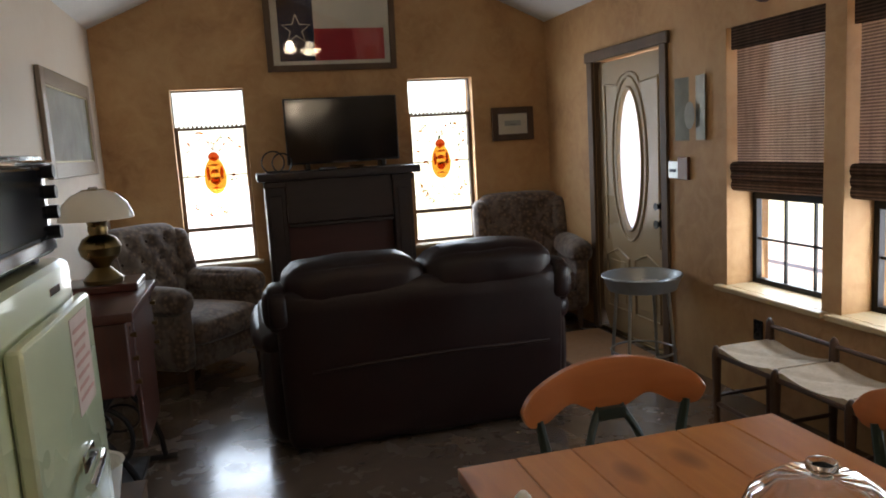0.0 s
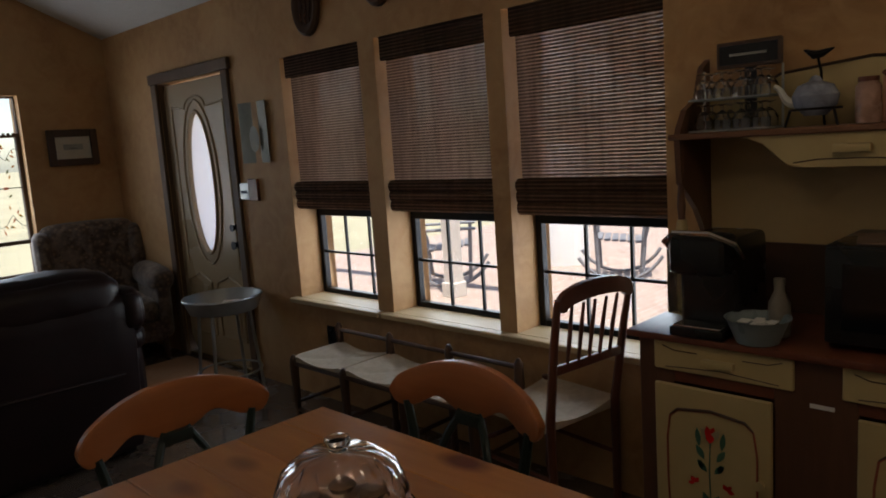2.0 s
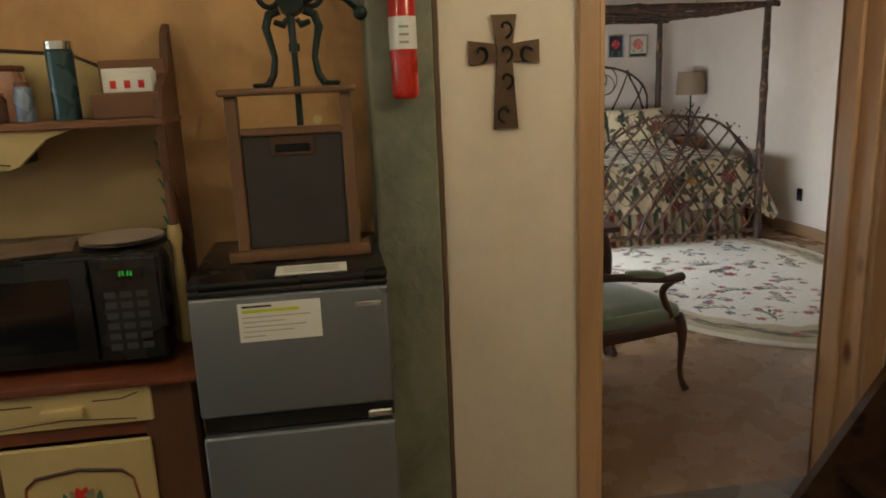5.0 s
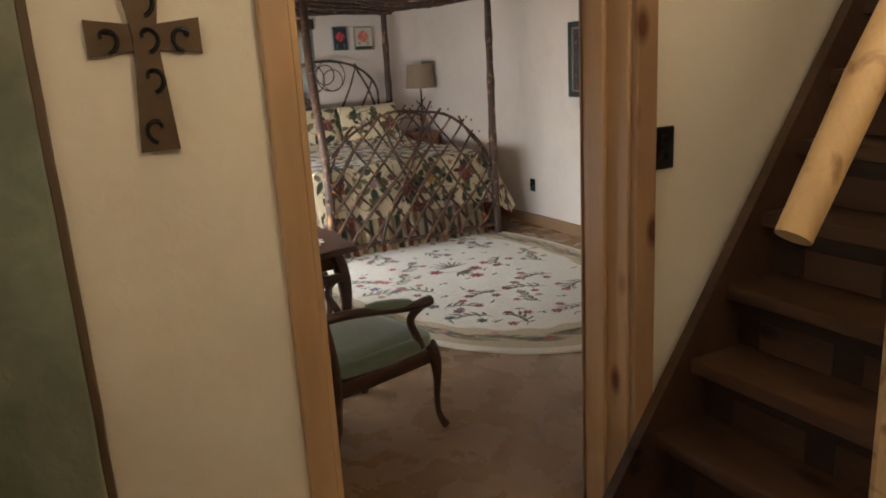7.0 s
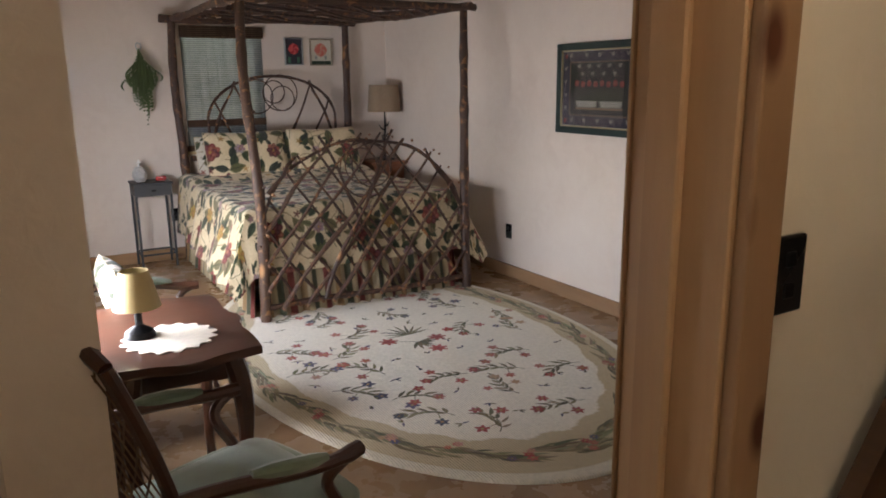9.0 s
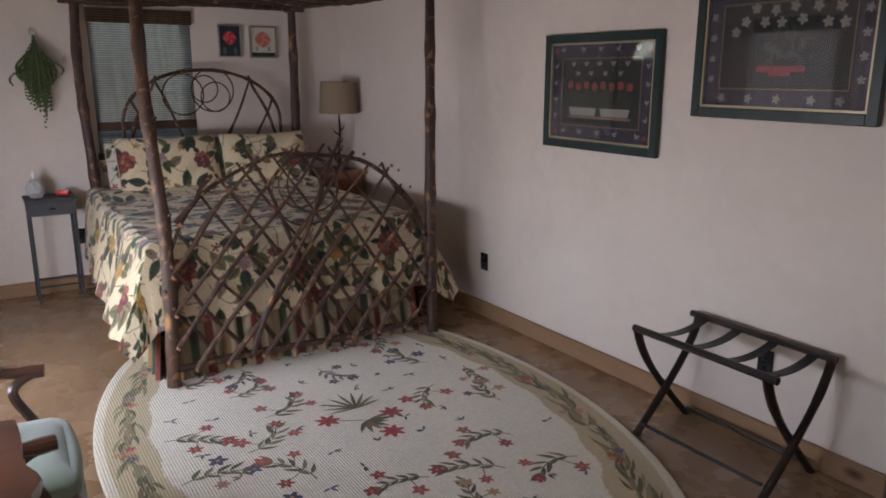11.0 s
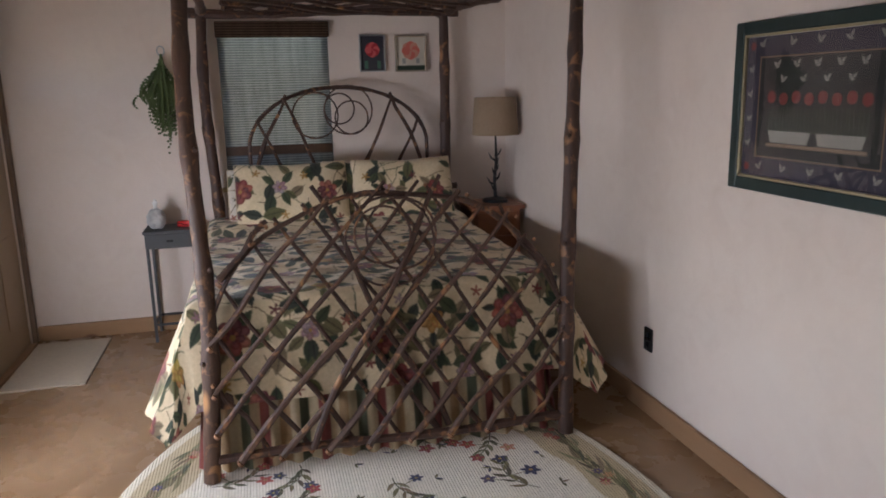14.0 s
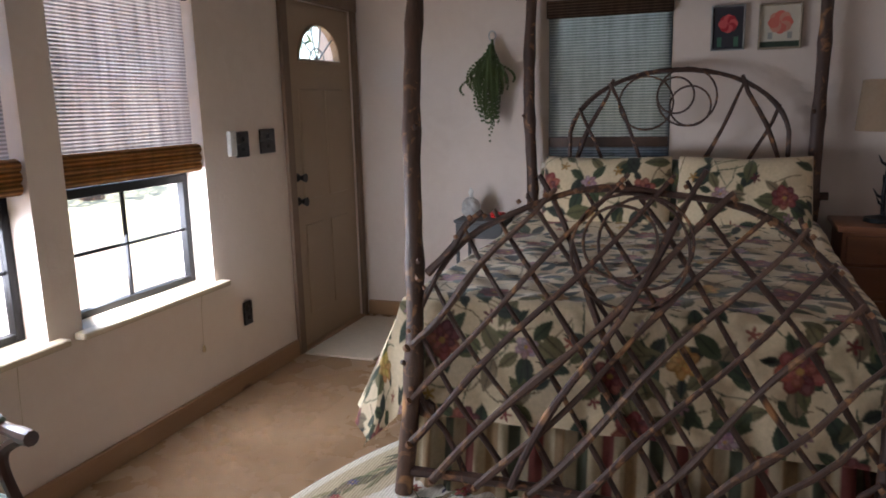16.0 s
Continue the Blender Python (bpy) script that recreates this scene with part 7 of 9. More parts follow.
def quilt_print(w, h, seed, dense=1.0, scale=1.0):
    r, P = random.Random(seed), Print(w, h, GROUNDC, 0.004)
    n = int(w * h * 58 * dense / scale)
    for k in range(int(n * 0.7)):
        x, y, a = r.uniform(0, w), r.uniform(0, h), r.uniform(0, 6.28)
        pts = [(x, y)]
        for i in range(4):
            a += r.uniform(-0.5, 0.5)
            x, y = x + 0.04 * math.cos(a), y + 0.04 * math.sin(a)
            pts.append((x, y))
        P.stem(pts, 0.0032, r.choice(((0.16, 0.11, 0.06), (0.10, 0.11, 0.06))))
    for k in range(n):
        leaf_pair(P, r, r.uniform(0, w), r.uniform(0, h), r.uniform(0.038, 0.085) * scale, r.uniform(0, 6.28), r.choice(GR))
    cells = [(i, j) for i in range(int(w / 0.30) + 1) for j in range(int(h / 0.27) + 1)]
    for i, j in cells:
        x, y = i * 0.30 + 0.15 * (j % 2) + r.uniform(-0.05, 0.05), j * 0.27 + r.uniform(-0.05, 0.05)
        k = (i + 2 * j) % 4
        for m in range(5):
            a = r.uniform(0, 6.28)
            leaf_pair(P, r, x + 0.085 * math.cos(a), y + 0.085 * math.sin(a), r.uniform(0.035, 0.055), a, r.choice(GR))
        bloom(P, r, x, y, (0.088, 0.065, 0.072, 0.050)[k] * scale, (RD, YL, RD, MV)[k], (6, 5, 6, 5)[k])
        x2, y2 = x + 0.14, y + 0.1
        P.stamp(x2, y2, 0.028, 5, r.uniform(0, 6), r.choice(RD + YL + MV), "star")
    return P


def coloured(name, verts, faces, cols, material, parent, label="", smooth=True, kind=""):
    me = bpy.data.meshes.new(name)
    me.from_pydata(np.asarray(verts).reshape(-1, 3).tolist(), [], faces)
    at = me.color_attributes.new("col", "FLOAT_COLOR", "POINT")
    c = np.ones((len(me.vertices), 4), dtype=np.float32)
    c[:, :3] = np.asarray(cols).reshape(-1, 3)
    at.data.foreach_set("color", c.ravel())
    me.materials.append(material)
    if smooth:
        me.polygons.foreach_set("use_smooth", [True] * len(me.polygons))
    o = new(name, me)
    o.parent = parent
    return tagged(o, label, kind=kind)


def grid_faces(nu, nv, closed=False):
    return [(i * nv + j, i * nv + (j + 1) % nv, (i + 1) * nv + (j + 1) % nv, (i + 1) * nv + j) for i in range(nu - 1) for j in range(nv if closed else nv - 1)]


QUILT = attr_mat("printed_quilt_cotton", 0.85, 0.25)
RUGM = attr_mat("hooked_rug_wool", 0.95, 0.8, 26)

# ---- rug ----
BEDY = -3.03
RCX, RCY, RA, RB = 6.95, -2.90, 1.82, 1.10


def oval_rug():
    r = random.Random(11)
    o = thing("oval_rug", RCX, RCY, 0.001, 0, "large oval cream rug with leaf border and scattered flowers", "rug")
    V, F, C = [], [], []

    def poly(pts, col, layer):
        z = 0.0117 + 0.0005 * layer + r.uniform(0, 0.0004)
        i0 = len(V)
        c = [min(0.9, v * r.uniform(0.85, 1.15)) for v in col]
        for x, y in pts:
            V.append((x, y, z))
            C.append(c)
        F.append(tuple(range(i0, i0 + len(pts))))

    def inside(x, y, f):
        return math.hypot(x / RA, y / RB) < f

    def leaf(x, y, L, W, a, col, bend=0.0):
        ca, sa = math.cos(a), math.sin(a)
        up, lo = [], []
        for t in (0, 0.2, 0.45, 0.7, 0.88, 1):
            w, q = W * math.sin(math.pi * t ** 0.8), bend * L * (t * t)
            up.append((L * t, q + w))
            lo.append((L * t, q - w))
        poly([(x + ca * p - sa * q, y + sa * p + ca * q) for p, q in up + lo[-2:0:-1]], col, 1)

    def stem(pts, w, col):
        for (x0, y0), (x1, y1) in zip(pts, pts[1:]):
            d = math.hypot(x1 - x0, y1 - y0) or 1
            nx, ny = -(y1 - y0) / d * w, (x1 - x0) / d * w
            poly([(x0 + nx, y0 + ny), (x0 - nx, y0 - ny), (x1 - nx, y1 - ny), (x1 + nx, y1 + ny)], col, 0)

    def flower(x, y, R, col, n=5, eye=(0.40, 0.28, 0.10)):
        a0 = r.uniform(0, 6.28)
        poly([(x + R * (0.76 + 0.24 * math.cos(n * t)) * math.cos(t + a0), y + R * (0.76 + 0.24 * math.cos(n * t)) * math.sin(t + a0)) for t in [math.tau * i / (6 * n) for i in range(6 * n)]], col, 2)
        poly([(x + 0.22 * R * math.cos(t), y + 0.22 * R * math.sin(t)) for t in [math.tau * i / 6 for i in range(6)]], eye, 3)

    gr = [(0.16, 0.135, 0.058), (0.10, 0.09, 0.042), (0.22, 0.185, 0.09)]
    rd, bl, tn = [(0.36, 0.045, 0.04), (0.42, 0.10, 0.075)], [(0.050, 0.055, 0.11), (0.10, 0.08, 0.15)], [(0.50, 0.26, 0.17)]

    def spray(x, y, s, col, a=None):
        a = r.uniform(0, 6.28) if a is None else a
        pts, xx, yy, aa, turn = [(x, y)], x, y, a, r.choice((-1, 1)) * r.uniform(0.1, 0.3)
        for i in range(5):
            aa += turn
            xx, yy = xx + 0.036 * s * math.cos(aa), yy + 0.036 * s * math.sin(aa)
            pts.append((xx, yy))
            for sd in (-1, 1):
                leaf(xx, yy, r.uniform(0.045, 0.070) * s, r.uniform(0.0065, 0.010) * s, aa + sd * r.uniform(0.6, 1.0), r.choice(gr), -sd * 0.25)
        stem(pts, 0.0028, gr[1])
        tips = [(pts[-1], aa), (pts[2], aa + 1.3), (pts[3], aa - 1.2)]
        for k, ((px, py), b) in enumerate(tips):
            L = (0.035, 0.085, 0.075)[k] * s
            qx, qy = px + L * math.cos(b), py + L * math.sin(b)
            stem([(px, py), (qx, qy)], 0.0024, gr[0])
            flower(qx, qy, r.uniform(0.024, 0.034) * s, r.choice(col), r.choice((5, 6)))

    # leaf border: a vine with fronds turned along the edge
    n = 130
    for k in range(n):
        t = k * math.tau / n
        f = 0.875 + 0.018 * math.sin(k * 0.9)
        x, y = f * RA * math.cos(t), f * RB * math.sin(t)
        th = math.atan2(RB * math.cos(t), -RA * math.sin(t))
        for m in range(5):
            sd = (-1, 1)[m % 2]
            leaf(x + r.uniform(-0.02, 0.02), y + r.uniform(-0.02, 0.02), r.uniform(0.08, 0.16), r.uniform(0.008, 0.013), th + sd * r.uniform(0.15, 0.75), r.choice(gr + [(0.27, 0.23, 0.12)] * 2), -sd * 0.35)
        if k % 6 == 0:
            for m in range(3):
                flower(x + r.uniform(-0.045, 0.045), y + r.uniform(-0.045, 0.045), r.uniform(0.020, 0.030), r.choice(rd + tn + tn), 6)
        if k % 9 == 4:
            flower(x, y, 0.026, bl[1], 7)
    # the middle group: three red flowers under a fan of leaves
    for x, y in ((6.95, -2.768), (6.875, -3.062), (6.705, -2.974)):
        flower(x - RCX, y - RCY, 0.062, rd[0], 7, (0.30, 0.03, 0.03))
        stem([(x - RCX, y - RCY), (6.86 - RCX, -2.93 - RCY)], 0.003, gr[1])
    for k in range(9):
        a = -1.25 + k * 0.33
        leaf(7.0 - RCX, -2.94 - RCY, 0.20 - 0.012 * abs(k - 4), 0.0095, a, r.choice(gr), 0.12 * (k - 4) / 4)
    for k in range(7):
        leaf(6.86 - RCX, -2.93 - RCY, r.uniform(0.09, 0.14), 0.014, 2.2 + k * 0.42, r.choice(gr), 0.25)
    placed = [(6.93 - RCX, -2.95 - RCY)]
    for k in range(900):
        a, q = r.uniform(0, math.tau), math.sqrt(r.uniform(0, 1)) * 0.72
        x, y = q * RA * math.cos(a), q * RB * math.sin(a)
        gap = 0.285
        if all(math.hypot(x - u, y - v) > gap * (1.25 if m == 0 else 1) for m, (u, v) in enumerate(placed)):
            placed.append((x, y))
            b = math.atan2(-y, -x) + r.uniform(-1, 1)
            spray(x - 0.07 * math.cos(b), y - 0.07 * math.sin(b), r.uniform(1.1, 1.4), r.choice((rd, rd, bl, rd + tn, bl + tn)), b)
    for k in range(500):
        a, q = r.uniform(0, math.tau), math.sqrt(r.uniform(0, 1)) * 0.75
        x, y = q * RA * math.cos(a), q * RB * math.sin(a)
        if all(math.hypot(x - u, y - v) > 0.155 for u, v in placed):
            placed.append((x, y))
            for m in range(3):
                leaf(x, y, 0.040, 0.0065, r.uniform(0, 6.28), r.choice(gr + bl))
    coloured("woven_pattern", V, F, C, RUGM, o, "woven sprays of red and blue flowers with olive leaves", smooth=False, kind="stuff")
    # the ground with its border band
    nr, na = 120, 420
    R, T = np.meshgrid(np.linspace(0, 1, nr) ** 0.8, np.linspace(0, math.tau, na, endpoint=False), indexing="ij")
    X, Y = R * RA * np.cos(T), R * RB * np.sin(T)
    cols = np.empty(R.shape + (3,))
    cols[:] = (0.78, 0.72, 0.61)
    wob = 0.010 * np.sin(T * 24)
    cols[(R > 0.79 + wob) & (R < 0.965)] = (0.53, 0.43, 0.26)
    cols[R >= 0.965] = (0.72, 0.66, 0.53)
    Z = np.full_like(X, 0.011)
    Z[-1] = 0.006
    P0 = np.stack([X, Y, Z], -1).reshape(-1, 3)
    Vs = np.concatenate([P0, np.stack([X[-1] * 1.002, Y[-1] * 1.002, np.zeros(na)], -1)])
    Cs = np.concatenate([cols.reshape(-1, 3), cols[-1].reshape(-1, 3)])
    coloured("rug_surface", Vs, grid_faces(nr + 1, na, True), Cs, RUGM, o)


oval_rug()


# ---- twig canopy bed ----
def stick(bm, p0, p1, r0, r1, rnd, wob=0.02, n=7, knots=True, seg=7):
    p0, p1 = Vector(p0), Vector(p1)
    d = p1 - p0
    u = d.orthogonal().normalized()
    v = d.cross(u).normalized()
    n = max(4, int(d.length / 0.09))
    ph, ph2 = rnd.uniform(0, 6), rnd.uniform(0, 6)
    pts, rs = [], []
    for i in range(n + 1):
        t = i / n
        e = math.sin(math.pi * t) ** 0.5
        pts.append(p0 + d * t + (u * math.sin(ph + t * 7) + v * math.cos(ph2 + t * 5)) * wob * e)
        rs.append((r0 + (r1 - r0) * t) * rnd.uniform(0.88, 1.14) * (1.28 if knots and rnd.random() < 0.18 else 1))
    tube(bm, pts, rs, seg)
    return pts


CUTW = wood("fresh_cut_twig", (0.22, 0.10, 0.045), (0.34, 0.17, 0.08), "Z", 2, 0.6)


def bed():
    rnd = random.Random(7)
    o = thing("canopy_bed", 8.74, BEDY, 0, 0, "rustic twig canopy bed with floral spread and pillows", "bed")
    X = lambda x: x - 8.74
    Yl = lambda y: y - BEDY
    FX, HX = X(7.725), X(9.86)
    posts = {"fl": ((FX, Yl(-2.262)), (FX + 0.0, Yl(-2.30))), "fr": ((FX, Yl(-3.825)), (FX, Yl(-3.96))),
             "hl": ((HX, Yl(-2.24)), (HX + 0.0, Yl(-2.26))), "hr": ((HX, Yl(-3.84)), (HX, Yl(-3.83)))}
    tops = {}
    for k, (a, b) in posts.items():
        g = B()
        z0 = 0.016 if k[0] == "f" else 0.0
        r = 0.036 if k[0] == "f" else 0.038
        pts, n = [], 22
        for i in range(n + 1):
            t = i / n
            bend = 0.035 * math.sin(t * math.pi * 1.2 + (1 if k[1] == "l" else 0)) * (1 if k[1] == "l" else -0.4)
            pts.append((a[0] + (b[0] - a[0]) * t + 0.008 * math.sin(t * 9), a[1] + (b[1] - a[1]) * t - bend * math.sin(math.pi * t), z0 + (2.10 - z0) * t))
        rs = [r * (1 - 0.16 * i / n) * (1.16 if i in (5, 9, 14, 18) else rnd.uniform(0.94, 1.05)) for i in range(n + 1)]
        tube(g, pts, rs, 14)
        q = part("post", g, BARKL if k == "fl" else BARK, o, "knotty peeled log bed post")
        for i in (5, 9, 14):
            g = B()
            c = Vector(pts[i])
            dd = Vector((-0.7, rnd.choice((-1, 1)) * 0.6, 0.5)).normalized()
            tube(g, [c + dd * r * 0.6, c + dd * (r + 0.022)], [0.013, 0.008], 7)
            part("knot_stub", g, BARKL, q)
        tops[k] = pts[-1]
    # foot lattice
    ya, yb, zb = Yl(-3.83), Yl(-2.28), 0.08
    yc, hw = (ya + yb) / 2, (yb - ya) / 2

    def arch(y, base, apex):
        t = min(1, abs(y - yc) / hw)
        return base + (apex - base) * math.sqrt(max(0, 1 - t ** 2.2))

    def arched(base, apex, x, nm):
        g = B()
        pts = [(x, yc + hw * 0.985 * math.sin(a), arch(yc + hw * 0.985 * math.sin(a), base, apex) + 0.008 * math.sin(a * 9)) for a in [-math.pi / 2 + math.pi * i / 26 for i in range(27)]]
        tube(g, pts, [0.0115 * rnd.uniform(0.8, 1.2) for _ in pts], 8)
        part(nm, g, BARK, o)

    def clipped(y0, slope, base, apex, x, lo, nm):
        pts = []
        tip = rnd.uniform(0.02, 0.065)
        for i in range(121):
            z = lo + (apex + tip - lo) * i / 120
            y = y0 + (z - lo) * slope
            if ya + 0.01 < y < yb - 0.01 and z < arch(y, base, apex) + tip:
                pts.append((y, z))
        if len(pts) > 8:
            (p, q), (s, t) = pts[0], pts[-1]
            g = B()
            front = slope < 0
            r0, r1 = (rnd.uniform(0.012, 0.0165), rnd.uniform(0.007, 0.010)) if front else (rnd.uniform(0.0105, 0.0135), rnd.uniform(0.006, 0.009))
            path = stick(g, (x, p, q), (x + rnd.uniform(-0.01, 0.01), s, t), r0, r1, rnd, 0.014)
            tw = part(nm, g, rnd.choice((BARKL, BARKL, BARK)) if front else BARK, o)
            for e0, e1, rr_ in ((path[1], path[0], r0), (path[-2], path[-1], r1)):
                d_ = (e1 - e0).normalized()
                part("cut_end", tube(B(), [e1 - d_ * 0.012, e1 + d_ * 0.002], [rr_ * 1.08, rr_ * 0.9], 7), CUTW, tw)
    arched(0.50, 1.15, FX, "arched_twig")
    for k in range(11):
        clipped(ya - 0.52 + k * 0.185 + rnd.uniform(-0.02, 0.02), 0.66 + rnd.uniform(-0.06, 0.06), 0.50, 1.15, FX + 0.016, zb, "lattice_twig")
    for k in range(13):
        clipped(ya + 0.04 + k * 0.178 + rnd.uniform(-0.015, 0.015), -0.92 + rnd.uniform(-0.05, 0.05), 0.50, 1.15, FX - 0.018, zb, "lattice_twig")
    for yy, sl, zt in ((ya + 0.55, 0.50, 1.20), (yb - 0.40, -0.55, 1.22)):
        g = B()
        z1 = min(zt, arch(yy + (zt - 0.12) * sl, 0.50, 1.15) + 0.09)
        stick(g, (FX + 0.028 * (1 if sl > 0 else -1), yy, 0.11), (FX + 0.02 * (1 if sl > 0 else -1), yy + (z1 - 0.12) * sl, z1), 0.0155, 0.009, rnd, 0.022)
        part("lattice_branch", g, BARK, o)
    for z in (0.10,):
        g = B()
        stick(g, (FX, ya, z), (FX, yb, z), 0.02, 0.018, rnd, 0.008)
        part("bottom_rail", g, BARK, o)
    for cy, cz, r in ((yc + 0.03, 0.98, 0.12), (yc - 0.05, 0.98, 0.15), (yc, 0.95, 0.19)):
        g = B()
        tube(g, [(FX - 0.02 + 0.004 * math.sin(a * 3), cy + r * math.cos(a), cz + r * math.sin(a)) for a in [math.tau * i / 26 for i in range(27)]], 0.0055, 6)
        part("vine_hoop", g, BARKL if r < 0.14 else BARK, o)
    # headboard
    hb, ha = 1.20, 1.60
    yc2, hw2 = Yl(-3.09), 0.60

    def arch2(y):
        t = min(1, abs(y - yc2) / hw2)
        return hb + (ha - hb) * math.sqrt(max(0, 1 - t ** 2.1))
    xh = HX - 0.02
    g = B()
    tube(g, [(xh, yc2 + hw2 * math.sin(a), arch2(yc2 + hw2 * math.sin(a)) - (0.35 if abs(a) > 1.56 else 0)) for a in [-math.pi / 2 + math.pi * i / 24 for i in range(25)]], [0.013 * rnd.uniform(0.85, 1.15) for _ in range(25)], 8)
    part("headboard_arch", g, BARK, o)
    for sl in (0.45, -0.45):
        for k in range(9):
            y0 = yc2 - 0.95 + k * 0.24 if sl > 0 else yc2 + 0.95 - k * 0.24
            pts = [(y0 + (z - 0.75) * sl, z) for z in [0.75 + 0.9 * i / 90 for i in range(91)]]
            pts = [p for p in pts if abs(p[0] - yc2) < hw2 - 0.01 and p[1] < arch2(p[0]) + 0.03]
            if len(pts) > 10 and not (abs(pts[-1][0] - yc2) < 0.18):
                g = B()
                stick(g, (xh - 0.012 * (sl > 0), *pts[0]), (xh - 0.012 * (sl > 0), *pts[-1]), 0.014, 0.009, rnd, 0.012)
                part("headboard_twig", g, BARK, o)
    for cy, cz, r in ((yc2 + 0.0, 1.46, 0.10), (yc2 - 0.08, 1.40, 0.11), (yc2 + 0.16, 1.42, 0.15), (yc2 - 0.06, 1.45, 0.16)):
        g = B()
        tube(g, [(xh - 0.025, cy + r * math.cos(a), cz + r * math.sin(a)) for a in [math.tau * i / 24 for i in range(25)]], 0.0055, 6)
        part("vine_hoop", g, BARK, o)
    for z in (0.35, 0.90):
        g = B()
        stick(g, (HX, Yl(-3.9), z), (HX, Yl(-2.33), z), 0.02, 0.02, rnd, 0.006)
        part("headboard_rail", g, BARK, o)
    # canopy
    zc = 2.075
    rails = ((tops["fl"], tops["fr"]), (tops["hl"], tops["hr"]), (tops["fl"], tops["hl"]), (tops["fr"], tops["hr"]))
    for a, b in rails:
        g = B()
        a, b = Vector(a), Vector(b)
        a.z = b.z = zc
        ex = (b - a).normalized() * 0.10
        stick(g, a - ex, b + ex, 0.028, 0.024, rnd, 0.012, seg=9)
        part("canopy_rail", g, BARK, o)
    x0, x1, y0, y1 = FX + 0.02, HX - 0.02, Yl(-3.88), Yl(-2.40)
    for sl in (1, -1):
        for k in range(15):
            c = -1.6 + k * 0.27
            seg = []
            for i in range(161):
                x = x0 + (x1 - x0) * i / 160
                y = y0 + (c + (x - x0) * 0.95 if sl > 0 else (y1 - y0) - c - (x - x0) * 0.95)
                if y0 < y < y1:
                    seg.append((x, y))
            if len(seg) > 14:
                g = B()
                stick(g, (*seg[0], zc + 0.012 * sl), (*seg[-1], zc + 0.012 * sl + 0.01), rnd.uniform(0.011, 0.016), rnd.uniform(0.009, 0.013), rnd, 0.016, seg=6)
                part("canopy_twig", g, BARK, o)
    for s, (yy) in ((1, Yl(-3.84)), (-1, Yl(-2.34))):
        g = B()
        stick(g, (FX + 0.02, yy, 0.33), (HX, yy, 0.33), 0.03, 0.03, rnd, 0.004)
        part("side_rail", g, BARK, o)
    part("box_spring", bx(FX + 0.15, -0.72, 0.30, HX - 0.04, 0.74, 0.48, 0.02, 2), WHITE, o)
    g = B()
    cushion(g, FX + 0.14, -0.74, 0.48, HX - 0.04, 0.76, 0.70, 0.05, 10, 0.01)
    part("mattress", g, WHITE, o)
    # quilt
    P = quilt_print(2.8, 2.9, 21, 1.25, 0.86)
    hw_, dd_, top = 0.775, 0.50, 0.735
    L = X(9.80) - (FX + 0.11)
    s = np.linspace(-hw_ - dd_, hw_ + dd_, 560)
    t = np.linspace(-0.48, L, 580)
    S, T = np.meshgrid(s, t, indexing="ij")
    es, et = np.maximum(np.abs(S) - hw_, 0), np.maximum(-T, 0)
    soft = lambda e: np.where(e < 0.08, e * e / 0.16, e - 0.04)
    ds, dt = soft(es), soft(et)
    mn = np.minimum(es, et)
    drop = np.maximum(ds, dt) + 0.30 * np.minimum(ds, dt)
    fl_s = 0.05 * np.minimum(es / 0.06, 1) + np.where(S > 0, 0.19 * (0.25 + 0.75 * (1 - np.clip(T / L, 0, 1))), 0.23) * np.clip((es - 0.06) / 0.44, 0, 1) ** 1.1
    fl_t = 0.035 * np.minimum(et / 0.06, 1) + 0.03 * np.clip((et - 0.06) / 0.4, 0, 1)
    wav = 0.018 * np.sin(T * 17 + 1.5 * np.sin(T * 5)) * np.clip(es / 0.3, 0, 1)
    wavt = 0.008 * np.sin(S * 19 + 1.3 * np.sin(S * 4)) * np.clip(et / 0.3, 0, 1)
    XX = np.maximum(T, 0) - fl_t - wavt - 0.05 * mn + (FX + 0.11)
    YY = np.sign(S) * (np.minimum(np.abs(S), hw_) + (fl_s + wav) * (1 - 0.25 * np.clip(et / 0.4, 0, 1)) ) + 0.0
    ZZ = top - drop + 0.012 * (1 - (S / hw_) ** 2).clip(0, 1)
    pud = 0.006 * np.sin(S * 24 + 2 * np.sin(T * 7)) * np.sin(T * 21 + np.sin(S * 6)) * (es < 0.01) * (et < 0.01)
    ZZ = np.maximum(ZZ + pud, 0.03)
    pil = np.clip((XX - (X(9.30))) / 0.15, 0, 1)
    ZZ = ZZ + 0.04 * pil * (es < 0.3)
    cols = P.at(S + hw_ + dd_, T + 0.5)
    coloured("quilt", np.stack([XX, YY, ZZ], -1), grid_faces(560, 580), cols, QUILT, o, "cream quilt printed with red flowers and green leaves")
    # striped dust ruffle
    stripes = [(0.20, 0.045, 0.035), (0.48, 0.39, 0.24), (0.07, 0.08, 0.045), (0.50, 0.41, 0.26), (0.30, 0.19, 0.09), (0.46, 0.37, 0.23)]

    def ruffle(p0, p1, nx, ny):
        L_ = math.hypot(p1[0] - p0[0], p1[1] - p0[1])
        n = int(L_ / 0.008)
        u = np.linspace(0, L_, n)
        zz = np.linspace(0.42, 0.012, 9)
        U, Z = np.meshgrid(u, zz, indexing="ij")
        fold = 0.016 * np.sin(U * 62 + 0.8 * np.sin(U * 9)) * (1.3 - Z)
        xs = p0[0] + (p1[0] - p0[0]) * U / L_ + nx * (fold + (0.42 - Z) * 0.10)
        ys = p0[1] + (p1[1] - p0[1]) * U / L_ + ny * (fold + (0.42 - Z) * 0.10)
        idx = ((U / 0.042).astype(int)) % 6
